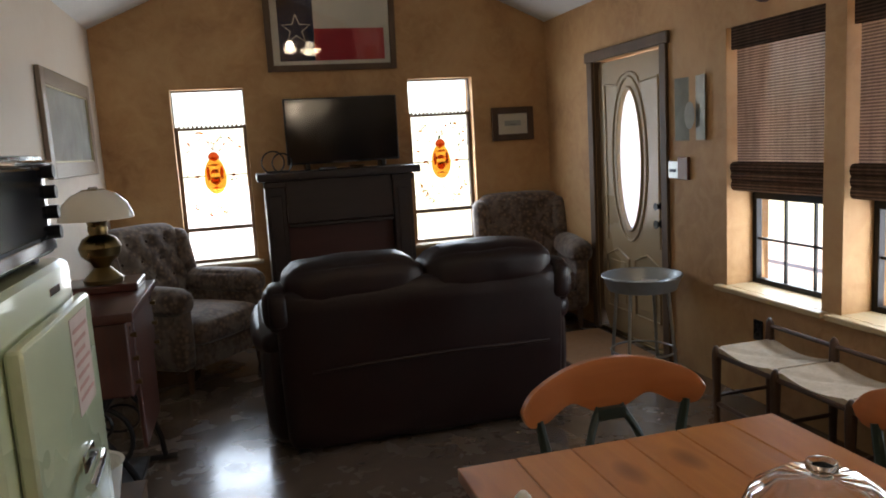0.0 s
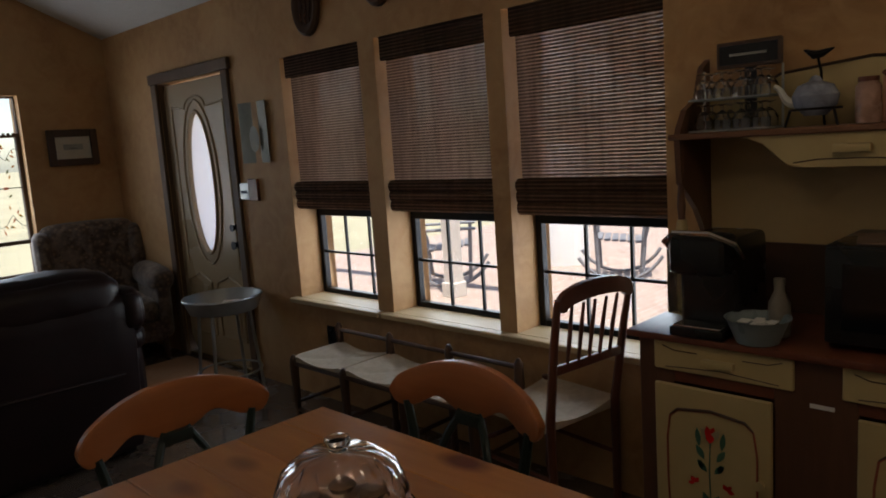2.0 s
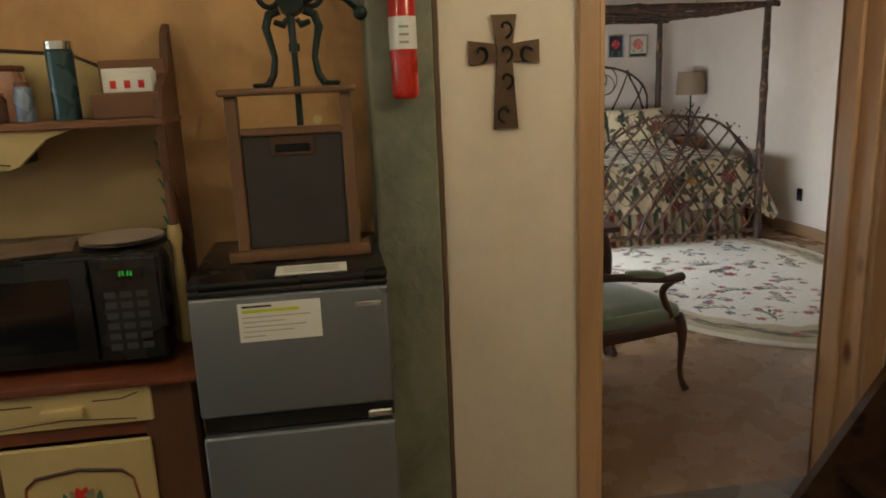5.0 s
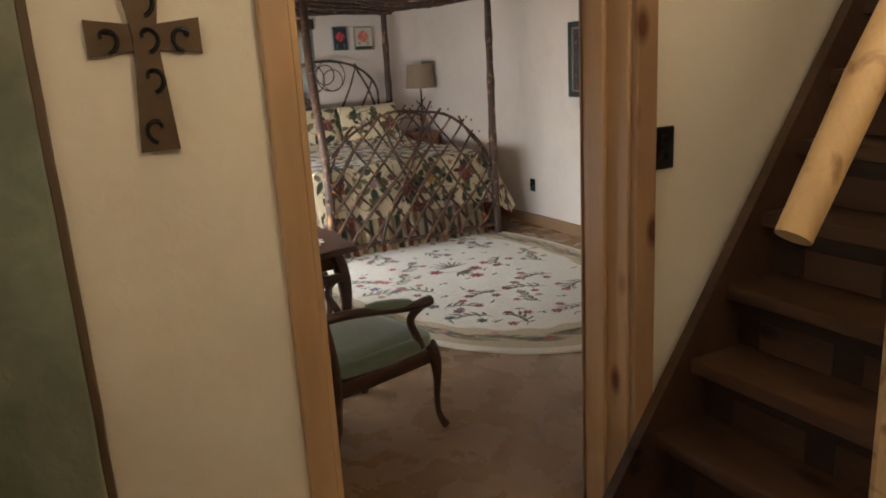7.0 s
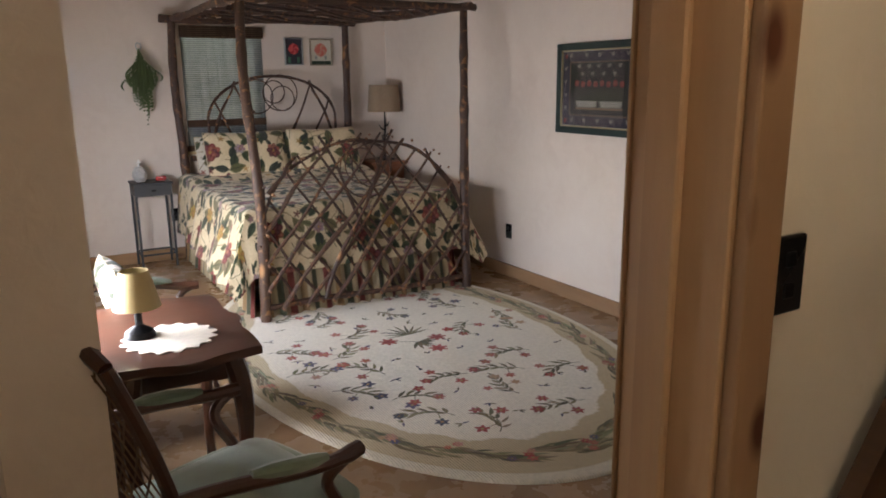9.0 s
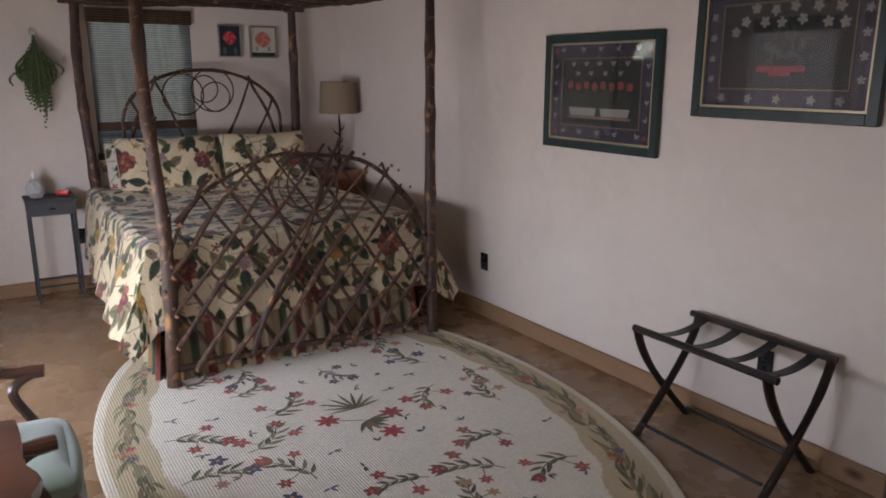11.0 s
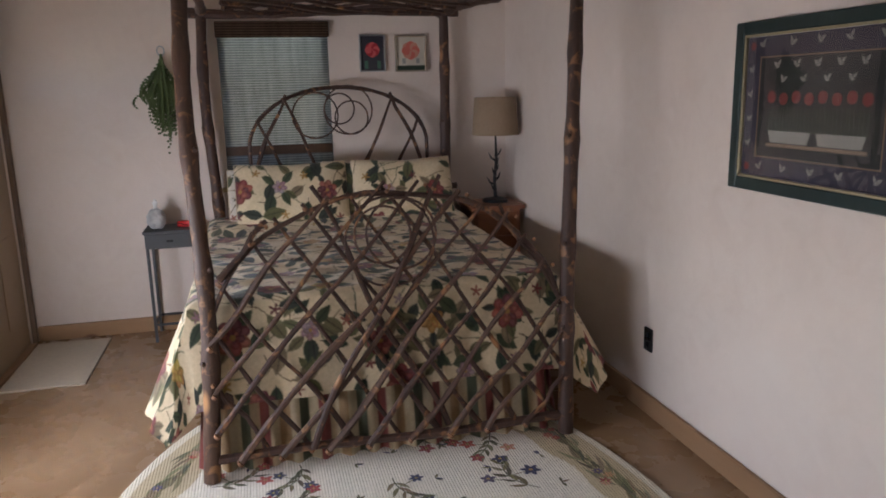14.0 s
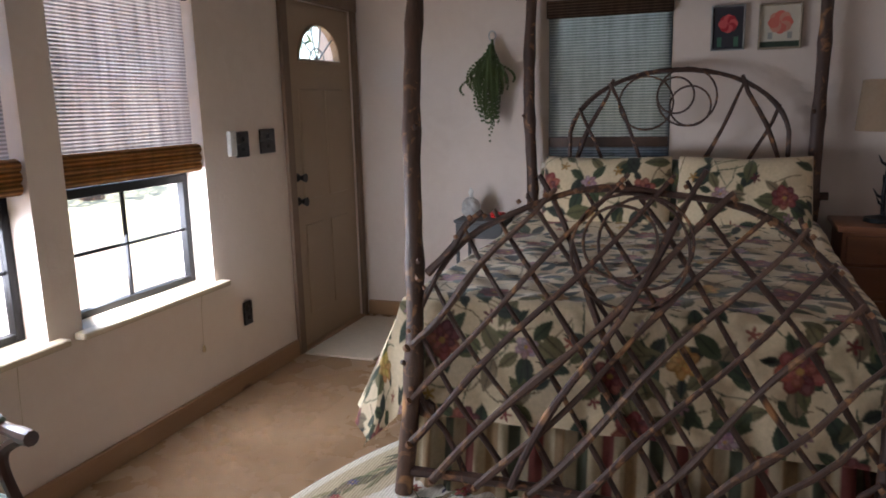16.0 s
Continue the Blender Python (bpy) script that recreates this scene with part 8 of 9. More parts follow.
        c = np.array(stripes)[idx]
        coloured("dust_ruffle", np.stack([xs, ys, Z], -1), grid_faces(n, 9), c, QUILT, o, "red, cream and green striped pleated ruffle")
    ruffle((FX + 0.12, -0.74), (FX + 0.12, 0.76), -1, 0)
    ruffle((FX + 0.12, 0.77), (HX - 0.05, 0.77), 0, 1)
    ruffle((FX + 0.12, -0.75), (HX - 0.05, -0.75), 0, -1)
    done = set()
    for ch in o.children_recursive:
        if ch.data and ch.data.name not in done and ch.parent == o or ch.name.startswith("knot_stub"):
            done.add(ch.data.name)
            for v in ch.data.vertices:
                v.co.x += 0.12 * v.co.z * min(1, max(0, (HX - v.co.x) / 2.2))
    return o


bed()


def pillow(name, x, y, z, w, h, th, rx, rz, seed, label, ground=None, scale=0.9, cat="pillow", grp="bed pillows"):
    o = thing(name, x, y, z, rz, label, cat, grp)
    P = quilt_print(w + 0.1, h + 0.1, seed, 1.0, scale)
    if ground:
        P.a[np.all(np.abs(P.a - np.array(GROUNDC)) < 1e-6, -1)] = ground
    nu, nv = 150, 96
    u, v = np.meshgrid(np.linspace(-1, 1, nu), np.linspace(-1, 1, nv), indexing="ij")
    pf = ((1 - u ** 4) * (1 - v ** 4)) ** 0.55
    pin = 1 - 0.10 * (1 - np.abs(u)) * v ** 4 * 1.0
    wr = 0.006 * np.sin(u * 11 + v * 6) * pf
    q = radians(rx)
    out, cc = [], []
    for sg in (1, -1):
        A, Bv, C = u * w / 2, v * h / 2 * pin, sg * (th / 2 * pf + wr)
        yy, zz = C, Bv
        X2 = yy * math.cos(q) + zz * math.sin(q)
        Z2 = -yy * math.sin(q) + zz * math.cos(q)
        out.append(np.stack([X2, A, Z2 + h / 2 * math.cos(q)], -1).reshape(-1, 3))
        cc.append(P.at(A + w / 2 + 0.05, Bv + h / 2 + 0.05).reshape(-1, 3))
    f = grid_faces(nu, nv)
    n0 = nu * nv
    f2 = [tuple(n0 + i for i in reversed(q_)) for q_ in f]
    coloured("cover", np.concatenate(out), f + f2, np.concatenate(cc), QUILT, o)
    edge = [out[0][i * nv] for i in range(nu)] + [out[0][(nu - 1) * nv + j] for j in range(nv)] + [out[0][i * nv + nv - 1] for i in range(nu - 1, -1, -1)] + [out[0][j] for j in range(nv - 1, -1, -1)]
    part("piping", tube(B(), [tuple(p) for p in edge[::4]], 0.004, 5), RUSH, o)
    return o


pillow("bed_pillow", 9.58, -2.74, 0.745, 0.70, 0.42, 0.17, 24, 0, 31, "cream floral pillow leaning on the twig headboard")
pillow("bed_pillow", 9.58, -3.46, 0.745, 0.66, 0.42, 0.17, 24, 0, 35, "cream floral pillow with yellow bloom against the headboard")
pillow("bed_pillow", 9.70, -2.68, 0.75, 0.68, 0.36, 0.13, 20, 0, 38, "pale pillow tucked behind the floral pillow", (0.62, 0.57, 0.48), 0.3)
pillow("bed_pillow", 9.66, -3.12, 0.75, 0.34, 0.40, 0.15, 22, 0, 41, "dark green floral pillow between the cream pillows", (0.06, 0.075, 0.05))


# ---- bedroom door ----
def bedroom_door():
    o = new("door_2")
    tagged(o, "closed tan panelled door with fan shaped light", kind="structure")
    xa, xb, y0, y1 = 9.105, 9.895, -1.02, -0.98
    g = B()
    zs, ra, xc, zf = 2.045, 0.255, (xa + xb) / 2, 1.715
    hole = [(xc + ra * math.cos(a), zf + ra * 0.85 * math.sin(a)) for a in [math.pi * i / 16 for i in range(17)]]
    part("leaf_lower", bx(xa, y0, 0.005, xb, y1, zf, 0), DOORB, o)
    part("leaf_side", bx(xa, y0, zf, xc - ra, y1, zs, 0), DOORB, o)
    part("leaf_side", bx(xc + ra, y0, zf, xb, y1, zs, 0), DOORB, o)
    prism(g, [(xc + ra, zf), *hole[1:-1], (xc - ra, zf), (xc - ra, zs), (xc + ra, zs)], y0, y1, "xz")
    part("leaf_top", g, DOORB, o, smooth=False)
    g = B()
    tube(g, [(p[0], y0 - 0.004, p[1]) for p in hole] + [(hole[0][0], y0 - 0.004, hole[0][1])], 0.010, 8)
    part("fan_moulding", g, DOORB, o)
    g = B()
    prism(g, hole, -1.001, -0.998, "xz")
    p = part("fan_pane", g, PANE, o, smooth=False)
    p.visible_shadow = False
    g = B()
    for a in (40, 75, 105, 140):
        tube(g, [(xc, -1.004, zf), (xc + ra * math.cos(radians(a)), -1.004, zf + ra * 0.85 * math.sin(radians(a)))], 0.005, 6)
    tube(g, [(xc + 0.09 * math.cos(a), -1.004, zf + 0.08 * math.sin(a)) for a in [math.pi * i / 12 for i in range(13)]], 0.005, 6)
    part("lead_came", g, GALV, o)
    for (a, b, c, d) in ((xa + 0.12, xc - 0.04, 0.2, 0.75), (xc + 0.04, xb - 0.12, 0.2, 0.75), (xa + 0.12, xc - 0.04, 0.9, 1.55), (xc + 0.04, xb - 0.12, 0.9, 1.55)):
        part("raised_panel", bx(a, y0 - 0.006, c, b, y0 + 0.001, d, 0.004), DOORB, o)
    for z in (1.04, 0.90):
        part("door_knob", tube(B(), [(xa + 0.06, y0, z), (xa + 0.06, y0 - 0.02, z), (xa + 0.06, y0 - 0.055, z)], [0.026, 0.012, 0.027], 14), BLACKM, o)
    part("threshold", bx(xa, -1.06, 0.0, xb, -0.98, 0.015, 0.003), PINEX, o)


bedroom_door()
DCAS = wood("grey_brown_casing", (0.17, 0.11, 0.07), (0.24, 0.165, 0.11), "Z", 1, 0.6)
struct("trim_bedroom_door", bx(9.03, -1.055, 0, 9.10, -1.031, 2.05, 0.003), DCAS, "grey brown door casing")
struct("trim_bedroom_door", bx(9.90, -1.055, 0, 9.955, -1.031, 2.05, 0.003), DCAS, "grey brown door casing")
struct("trim_bedroom_door_head", bx(9.02, -1.057, 2.05, 9.965, -1.031, 2.135, 0.003), DCAS, "grey brown head casing")
o = thing("door_mat", 9.46, -1.28, 0.0, 0, "flat cream mat before the tan bedroom door", "door mat")
part("mat", bx(-0.41, -0.235, 0.0, 0.41, 0.21, 0.012, 0.003), MAT_, o)


# ---- bedside things ----
NSG = plain("charcoal_paint", (0.05, 0.052, 0.055), 0.5)
o = thing("slim_nightstand", 9.82, -1.96, 0, 0, "slim charcoal metal nightstand with a shallow drawer", "nightstand")
part("top", bx(-0.14, -0.16, 0.715, 0.14, 0.16, 0.735, 0.004), NSG, o)
part("drawer", bx(-0.13, -0.15, 0.62, 0.13, 0.15, 0.714, 0.004), NSG, o)
part("drawer_pull", bx(-0.138, -0.02, 0.66, -0.13, 0.02, 0.675, 0.002), BLACKM, o)
for sx in (-1, 1):
    for sy in (-1, 1):
        part("leg", bx(sx * 0.12 - 0.009, sy * 0.14 - 0.009, 0, sx * 0.12 + 0.009, sy * 0.14 + 0.009, 0.62, 0.002), NSG, o)
for sy in (-1, 1):
    part("lower_bar", bx(-0.111, sy * 0.14 - 0.007, 0.11, 0.111, sy * 0.14 + 0.007, 0.124, 0.002), NSG, o)
for sx in (-1, 1):
    part("cross_bar", bx(sx * 0.12 - 0.007, -0.131, 0.11, sx * 0.12 + 0.007, 0.131, 0.124, 0.002), NSG, o)
o = thing("tissue_holder", 9.80, -1.88, 0.736, 0, "carved grey and white tissue holder with a raised tissue", "tissue box")
g = B()
bmesh.ops.create_icosphere(g, subdivisions=4, radius=0.065)
for v in g.verts:
    v.co = Vector((v.co.x * 0.9, v.co.y * 0.9, max(v.co.z * 1.05, -0.06))) * (1 + 0.16 * noise.noise(v.co * 40))
    v.co.z += 0.06
part("holder", g, plain("carved_white", (0.48, 0.48, 0.47), 0.5, 0, 0.5, 30, 0.6), o)
g = B()
lathe(g, [(0.02, 0.11), (0.012, 0.14), (0.018, 0.165), (0.001, 0.19)], 9)
part("tissue", rough_up(g, 0.01, 30), WHITE, o)
o = thing("alarm_clock", 9.81, -2.05, 0.736, -20, "small red alarm clock with glowing digits", "clock")
part("case", bx(-0.03, -0.042, 0, 0.03, 0.042, 0.038, 0.012, 3), REDP, o)
part("display", bx(-0.0315, -0.032, 0.010, -0.0302, 0.032, 0.028, 0), SCREEN, o)
RGL = glow("red_digits", (1.0, 0.03, 0.03), 0.12)
for k in range(4):
    for z in (0.013, 0.019, 0.025):
        part("digit_segment", bx(-0.0325, -0.026 + k * 0.014, z - 0.001, -0.0318, -0.018 + k * 0.014, z + 0.001, 0), RGL, o)

o = thing("red_nightstand", 9.70, -4.10, 0, 0, "reddish pine nightstand with drawers beside the bed", "nightstand")
RPW = wood("red_pine", (0.20, 0.075, 0.035), (0.30, 0.12, 0.055), "Y", 1, 0.4, True, 0.2)
part("carcass", bx(-0.16, -0.165, 0.04, 0.20, 0.165, 0.76, 0.004), RPW, o)
part("top", bx(-0.19, -0.19, 0.76, 0.21, 0.19, 0.79, 0.008, 2), RPW, o)
for k, (a, b) in enumerate(((0.60, 0.74), (0.43, 0.58), (0.10, 0.41))):
    d = part("drawer", bx(-0.178, -0.145, a, -0.161, 0.145, b, 0.004), RPW, o)
    part("drawer_knob", tube(B(), [(-0.178, 0, (a + b) / 2), (-0.20, 0, (a + b) / 2)], [0.008, 0.014], 12), RPW, d)
part("plinth", bx(-0.165, -0.17, 0, 0.19, 0.17, 0.04, 0.004), RPW, o)
o = thing("antler_lamp", 9.70, -4.14, 0.792, 0, "dark antler table lamp with tan drum shade", "table lamp")
part("base", rough_up(lathe(B(), [(0.001, 0), (0.09, 0.0), (0.085, 0.02), (0.03, 0.035)], 16), 0.006, 12), BLACKM, o)
part("stem", tube(B(), [(0, 0, 0.02), (0.01, 0.005, 0.15), (-0.005, -0.005, 0.3), (0, 0, 0.50)], [0.014, 0.011, 0.010, 0.006], 8), BLACKM, o)
rr = random.Random(9)
for k in range(9):
    a, z = rr.uniform(0, 6.28), 0.05 + k * 0.034
    part("tine", tube(B(), [(0, 0, z), (0.04 * math.cos(a), 0.04 * math.sin(a), z + 0.015), (0.065 * math.cos(a), 0.065 * math.sin(a), z + 0.05)], [0.009, 0.007, 0.002], 7), BLACKM, o)
SHD = plain("burlap_shade", (0.28, 0.20, 0.13), 0.9, 0, 0.12, 50, 0.5)
part("shade", lathe(B(), [(0.162, 0.465), (0.142, 0.72), (0.139, 0.72), (0.159, 0.465)], 36), SHD, o, "tan burlap drum shade")
for a in range(3):
    part("shade_spoke", tube(B(), [(0, 0, 0.70), (0.14 * math.cos(a * 2.09), 0.14 * math.sin(a * 2.09), 0.715)], 0.002, 5), BLACKM, o)
part("socket", tube(B(), [(0, 0, 0.50), (0, 0, 0.70)], 0.012, 10), BLACKM, o)

o = thing("hanging_fern", 9.955, -1.99, 1.28, 0, "bunch of green fern hanging upside down on the wall", "hanging plant")
rr = random.Random(5)
vs, fs = [], []
for k in range(130):
    a = rr.gauss(0, 0.16)
    L = rr.uniform(0.20, 0.50) * (1 - min(0.5, abs(a) * 1.4))
    y0_, z0_ = 0.0, rr.uniform(0.36, 0.52)
    ox = -rr.uniform(0.0, 0.08)
    for i in range(12):
        t = i / 12
        y = y0_ + math.sin(a) * 0.30 * (3.4 * t * (1 - 0.70 * t)) * 0.9
        z = z0_ - L * t * math.cos(a) + 0.02 * t * t
        x = ox - 0.06 * math.sin(t * 2.6)
        for s in (-1, 1):
            j = len(vs)
            w = 0.013 * (1 - 0.5 * t)
            vs += [(x, y, z), (x - 0.006, y + s * w, z - 0.004), (x - 0.004, y + s * w * 0.8, z - 0.016), (x, y, z - 0.012)]
            fs.append((j, j + 1, j + 2, j + 3))
me = bpy.data.meshes.new("fronds")
me.from_pydata(vs, [], fs)
me.materials.append(FERN)
q = new("fronds", me)
q.parent = o
tagged(q, "drooping green fern fronds", kind="stuff")
part("stem_bundle", tube(B(), [(-0.02, 0, 0.36), (-0.02, 0, 0.50), (-0.015, 0.0, 0.55)], [0.022, 0.014, 0.008], 8), FERN, o)
part("wire_loop", tube(B(), [(-0.015, 0.022 * math.cos(a), 0.57 + 0.028 * math.sin(a)) for a in [math.tau * i / 16 for i in range(17)]], 0.004, 6), GALV, o)


def art_rose(c):
    def f(o, q, hw, z0, z1):
        dark, red = (INKD, INKR) if c == 0 else (INKW, PEACH)
        blot(o, q, "print_ground", -hw, hw, z0, z1, dark)
        h = z1 - z0
        zc = z0 + h * 0.60
        for k in range(9):
            a, R = k * 0.78, (0.0 if k == 0 else hw * 0.34)
            yy, zz = R * math.cos(a), zc + R * math.sin(a)
            r = hw * 0.30
            g = B()
            prism(g, [(yy + r * math.cos(t) * (1 + 0.1 * math.sin(3 * t + k)), zz + r * math.sin(t)) for t in [math.tau * i / 12 for i in range(12)]], -0.0135 - 0.0003 * k, -0.0125, "yz")
            part("rose_petal", g, red if k % 2 else (INKR2 if c == 0 else PEACH2), o, smooth=False)
        if c == 0:
            for s in (-1, 1):
                blot(o, q, "leaf_shape", s * hw * 0.55 - 0.012, s * hw * 0.55 + 0.012, z0 + 0.01, z0 + h * 0.28, LEAFG, 0.0122)
        else:
            blot(o, q, "caption_band", -hw, hw, z0, z0 + h * 0.14, INKDG, 0.0122)
            for s in (-1, 1):
                blot(o, q, "leaf_shape", s * hw * 0.5 - 0.012, s * hw * 0.5 + 0.012, z0 + h * 0.2, z0 + h * 0.36, INKG, 0.0122)
    return f


INKR2 = plain("print_pink", (0.62, 0.10, 0.10), 0.7)
PEACH = plain("print_peach", (0.60, 0.28, 0.20), 0.7)
PEACH2 = plain("print_coral", (0.62, 0.16, 0.12), 0.7)
PALEF = wood("pale_thin_frame", (0.34, 0.28, 0.20), (0.42, 0.35, 0.26), "Z")
framed("rose_print", "y", -3.44, -3.262, 1.70, 1.945, 9.978, -1, 0.010, GALV, "small thin framed red rose print on a dark ground", art_rose(0))
framed("rose_print", "y", -3.728, -3.508, 1.695, 1.938, 9.978, -1, 0.012, PALEF, "small thin framed peach rose print on a cream ground", art_rose(1))


def art_primitive(kind):
    def f(o, q, hw, z0, z1):
        h = z1 - z0
        rr = random.Random(kind)
        blot(o, q, "print_ground", -hw + 0.010, hw - 0.010, z0 + 0.010, z1 - 0.010, INKBV, 0.0105)
        bw = 0.082
        inner = (-hw + bw, hw - bw, z0 + bw * 0.95, z1 - bw * 0.95)
        for a, b, c, d in ((inner[0], inner[1], inner[2], inner[2] + 0.005), (inner[0], inner[1], inner[3] - 0.005, inner[3]), (inner[0], inner[0] + 0.005, inner[2], inner[3]), (inner[1] - 0.005, inner[1], inner[2], inner[3])):
            blot(o, q, "inner_border", a, b, c, d, TANP, 0.0125, 0.001)
        blot(o, q, "inner_ground", inner[0] + 0.006, inner[1] - 0.006, inner[2] + 0.006, inner[3] - 0.006, INKD2, 0.0122, 0.0006)

        def shape(nm, outlines, m, t=0.0129):
            g = B()
            for k, out in enumerate(outlines):
                prism(g, out, t + 0.0002 * (k % 3), t + 0.0008 + 0.0002 * (k % 3), "xz")
            return part(nm, g, m, o, smooth=False)

        def petals(x, z, R, n, a0, wd=0.42):
            out = []
            for k in range(n):
                a = a0 + k * math.tau / n
                ca, sa = math.cos(a), math.sin(a)
                out.append([(x + ca * p - sa * v, z + sa * p + ca * v) for p, v in ((0, 0), (R * 0.5, R * wd * 0.7), (R * 0.95, R * wd * 0.45), (R, 0), (R * 0.95, -R * wd * 0.45), (R * 0.5, -R * wd * 0.7))])
            return out

        def bird(x, z, sc):
            a = rr.uniform(-0.4, 0.4)
            out = []
            for b in (2.3, 0.9):
                ca, sa = math.cos(a + b), math.sin(a + b)
                out.append([(x + ca * p - sa * v, z + sa * p + ca * v) for p, v in ((0, -0.003 * sc), (0.010 * sc, -0.005 * sc), (0.018 * sc, 0), (0.008 * sc, 0.004 * sc))])
            out.append([(x - 0.008 * sc, z - 0.001 * sc), (x, z + 0.003 * sc), (x + 0.008 * sc, z - 0.002 * sc), (x, z - 0.004 * sc)])
            return out
        for zz in (z0 + bw * 0.5, z1 - bw * 0.5):
            for k in range(5):
                x = -hw * 0.72 + hw * 1.44 * k / 4 + rr.uniform(-0.01, 0.01)
                shape("border_bird" if kind == 1 else "border_flower", bird(x, zz, 1.5) if kind == 1 else petals(x, zz, 0.020, 5, rr.uniform(0, 6)), INKW3)
        for s in (-1, 1):
            for k in range(4):
                z = z0 + h * (0.24 + 0.17 * k)
                shape("border_bird" if kind == 1 else "border_flower", bird(s * (hw - bw * 0.5), z, 1.3) if kind == 1 else petals(s * (hw - bw * 0.5), z, 0.018, 5, rr.uniform(0, 6)), INKW3)
        if kind == 1:
            for s in (-1, 1):
                for zz in (z0 + bw * 0.5, z1 - bw * 0.5):
                    shape("corner_flower", petals(s * (hw - bw * 0.5), zz, 0.016, 6, 0), INKR3)
            for k in range(8):
                x = -hw * 0.58 + hw * 1.16 * k / 7
                shape("red_flower", petals(x, z0 + h * 0.56 + 0.006 * (k % 2), 0.021, 7, k, 0.8), INKR3)
            for k in range(5):
                shape("pale_bird", bird(-hw * 0.52 + hw * 1.04 * k / 4, z0 + h * 0.775, 1.5), INKW3)
            for k in range(4):
                shape("pale_bird", bird(-hw * 0.40 + hw * 0.84 * k / 3, z0 + h * 0.68, 1.4), INKW3)
            stems = []
            for k in range(26):
                x = -hw * 0.60 + hw * 1.2 * k / 25
                a = rr.uniform(-0.006, 0.006)
                stems.append([(x - 0.003, z0 + h * 0.34), (x + 0.003, z0 + h * 0.34), (x + 0.002 + a, z0 + h * 0.50), (x - 0.002 + a, z0 + h * 0.50)])
            shape("tulip_stems", stems, INKST, 0.0127)
            for s in (-1, 1):
                a, b = sorted((s * hw * 0.03, s * hw * 0.60))
                shape("pale_trough", [[(a + 0.015, z0 + h * 0.265), (b - 0.015, z0 + h * 0.265), (b, z0 + h * 0.345), (a, z0 + h * 0.345)]], INKW3, 0.0131)
            blot(o, q, "table_edge", -hw * 0.62, hw * 0.62, z0 + h * 0.235, z0 + h * 0.258, TANP, 0.0127, 0.0006)
        else:
            fl = [(-0.66, 0.66), (-0.48, 0.67), (-0.60, 0.78), (-0.36, 0.79), (-0.10, 0.80), (0.12, 0.78), (0.36, 0.80), (-0.20, 0.70), (0.04, 0.68), (0.24, 0.69), (0.48, 0.70), (0.60, 0.62)]
            for u, v in fl:
                shape("cream_flower", petals(hw * u, z0 + h * v, 0.023, 5, rr.uniform(0, 6), 0.48), INKW3)
            leaves = []
            for k in range(60):
                x, z, a = rr.gauss(0.02, 0.20) * hw, z0 + h * rr.uniform(0.36, 0.64), rr.uniform(0, 6.28)
                L = rr.uniform(0.012, 0.026)
                ca, sa = math.cos(a) * L, math.sin(a) * L
                leaves.append([(x - ca, z - sa), (x - sa * 0.3, z + ca * 0.3), (x + ca, z + sa), (x + sa * 0.3, z - ca * 0.3)])
            shape("leafy_bouquet", leaves, INKST, 0.0127)
            blot(o, q, "red_bowl", -hw * 0.28, hw * 0.30, z0 + h * 0.30, z0 + h * 0.345, INKR3, 0.0131, 0.0006)
            blot(o, q, "bowl_foot", -hw * 0.12, hw * 0.14, z0 + h * 0.265, z0 + h * 0.30, INKR3, 0.0131, 0.0006)
        part("glazing", q(-hw, hw, 0.0170, 0.0185, z0, z1, 0), PICGL, o)
    return f


INKBV = plain("print_blue_violet", (0.040, 0.036, 0.055), 0.6, 0, 0.4, 14)
INKST = plain("print_stem_green", (0.060, 0.080, 0.045), 0.7, relief=0)
TANP = plain("print_tan", (0.24, 0.16, 0.10), 0.7, relief=0)
INKD2 = plain("print_dark_inner", (0.022, 0.024, 0.022), 0.6, 0, 0.4, 20)
INKW3 = plain("print_soft_white", (0.30, 0.29, 0.25), 0.8, relief=0)
INKR3 = plain("print_brick_red", (0.26, 0.05, 0.042), 0.7, relief=0)
framed("folk_print", "x", 6.447, 7.272, 1.185, 1.783, -4.308, 1, 0.045, FRGRN, "dark green framed folk print of red flowers in troughs", art_primitive(1), None, GOLD)
framed("folk_print", "x", 5.435, 6.262, 1.395, 1.985, -4.308, 1, 0.045, FRGRN, "dark green framed folk print of white flowers in a basket", art_primitive(2), None, GOLD)


# ---- luggage rack ----
RACKW = wood("espresso_wood", (0.014, 0.008, 0.007), (0.034, 0.018, 0.014), "X", 1, 0.32, False, 0.2)


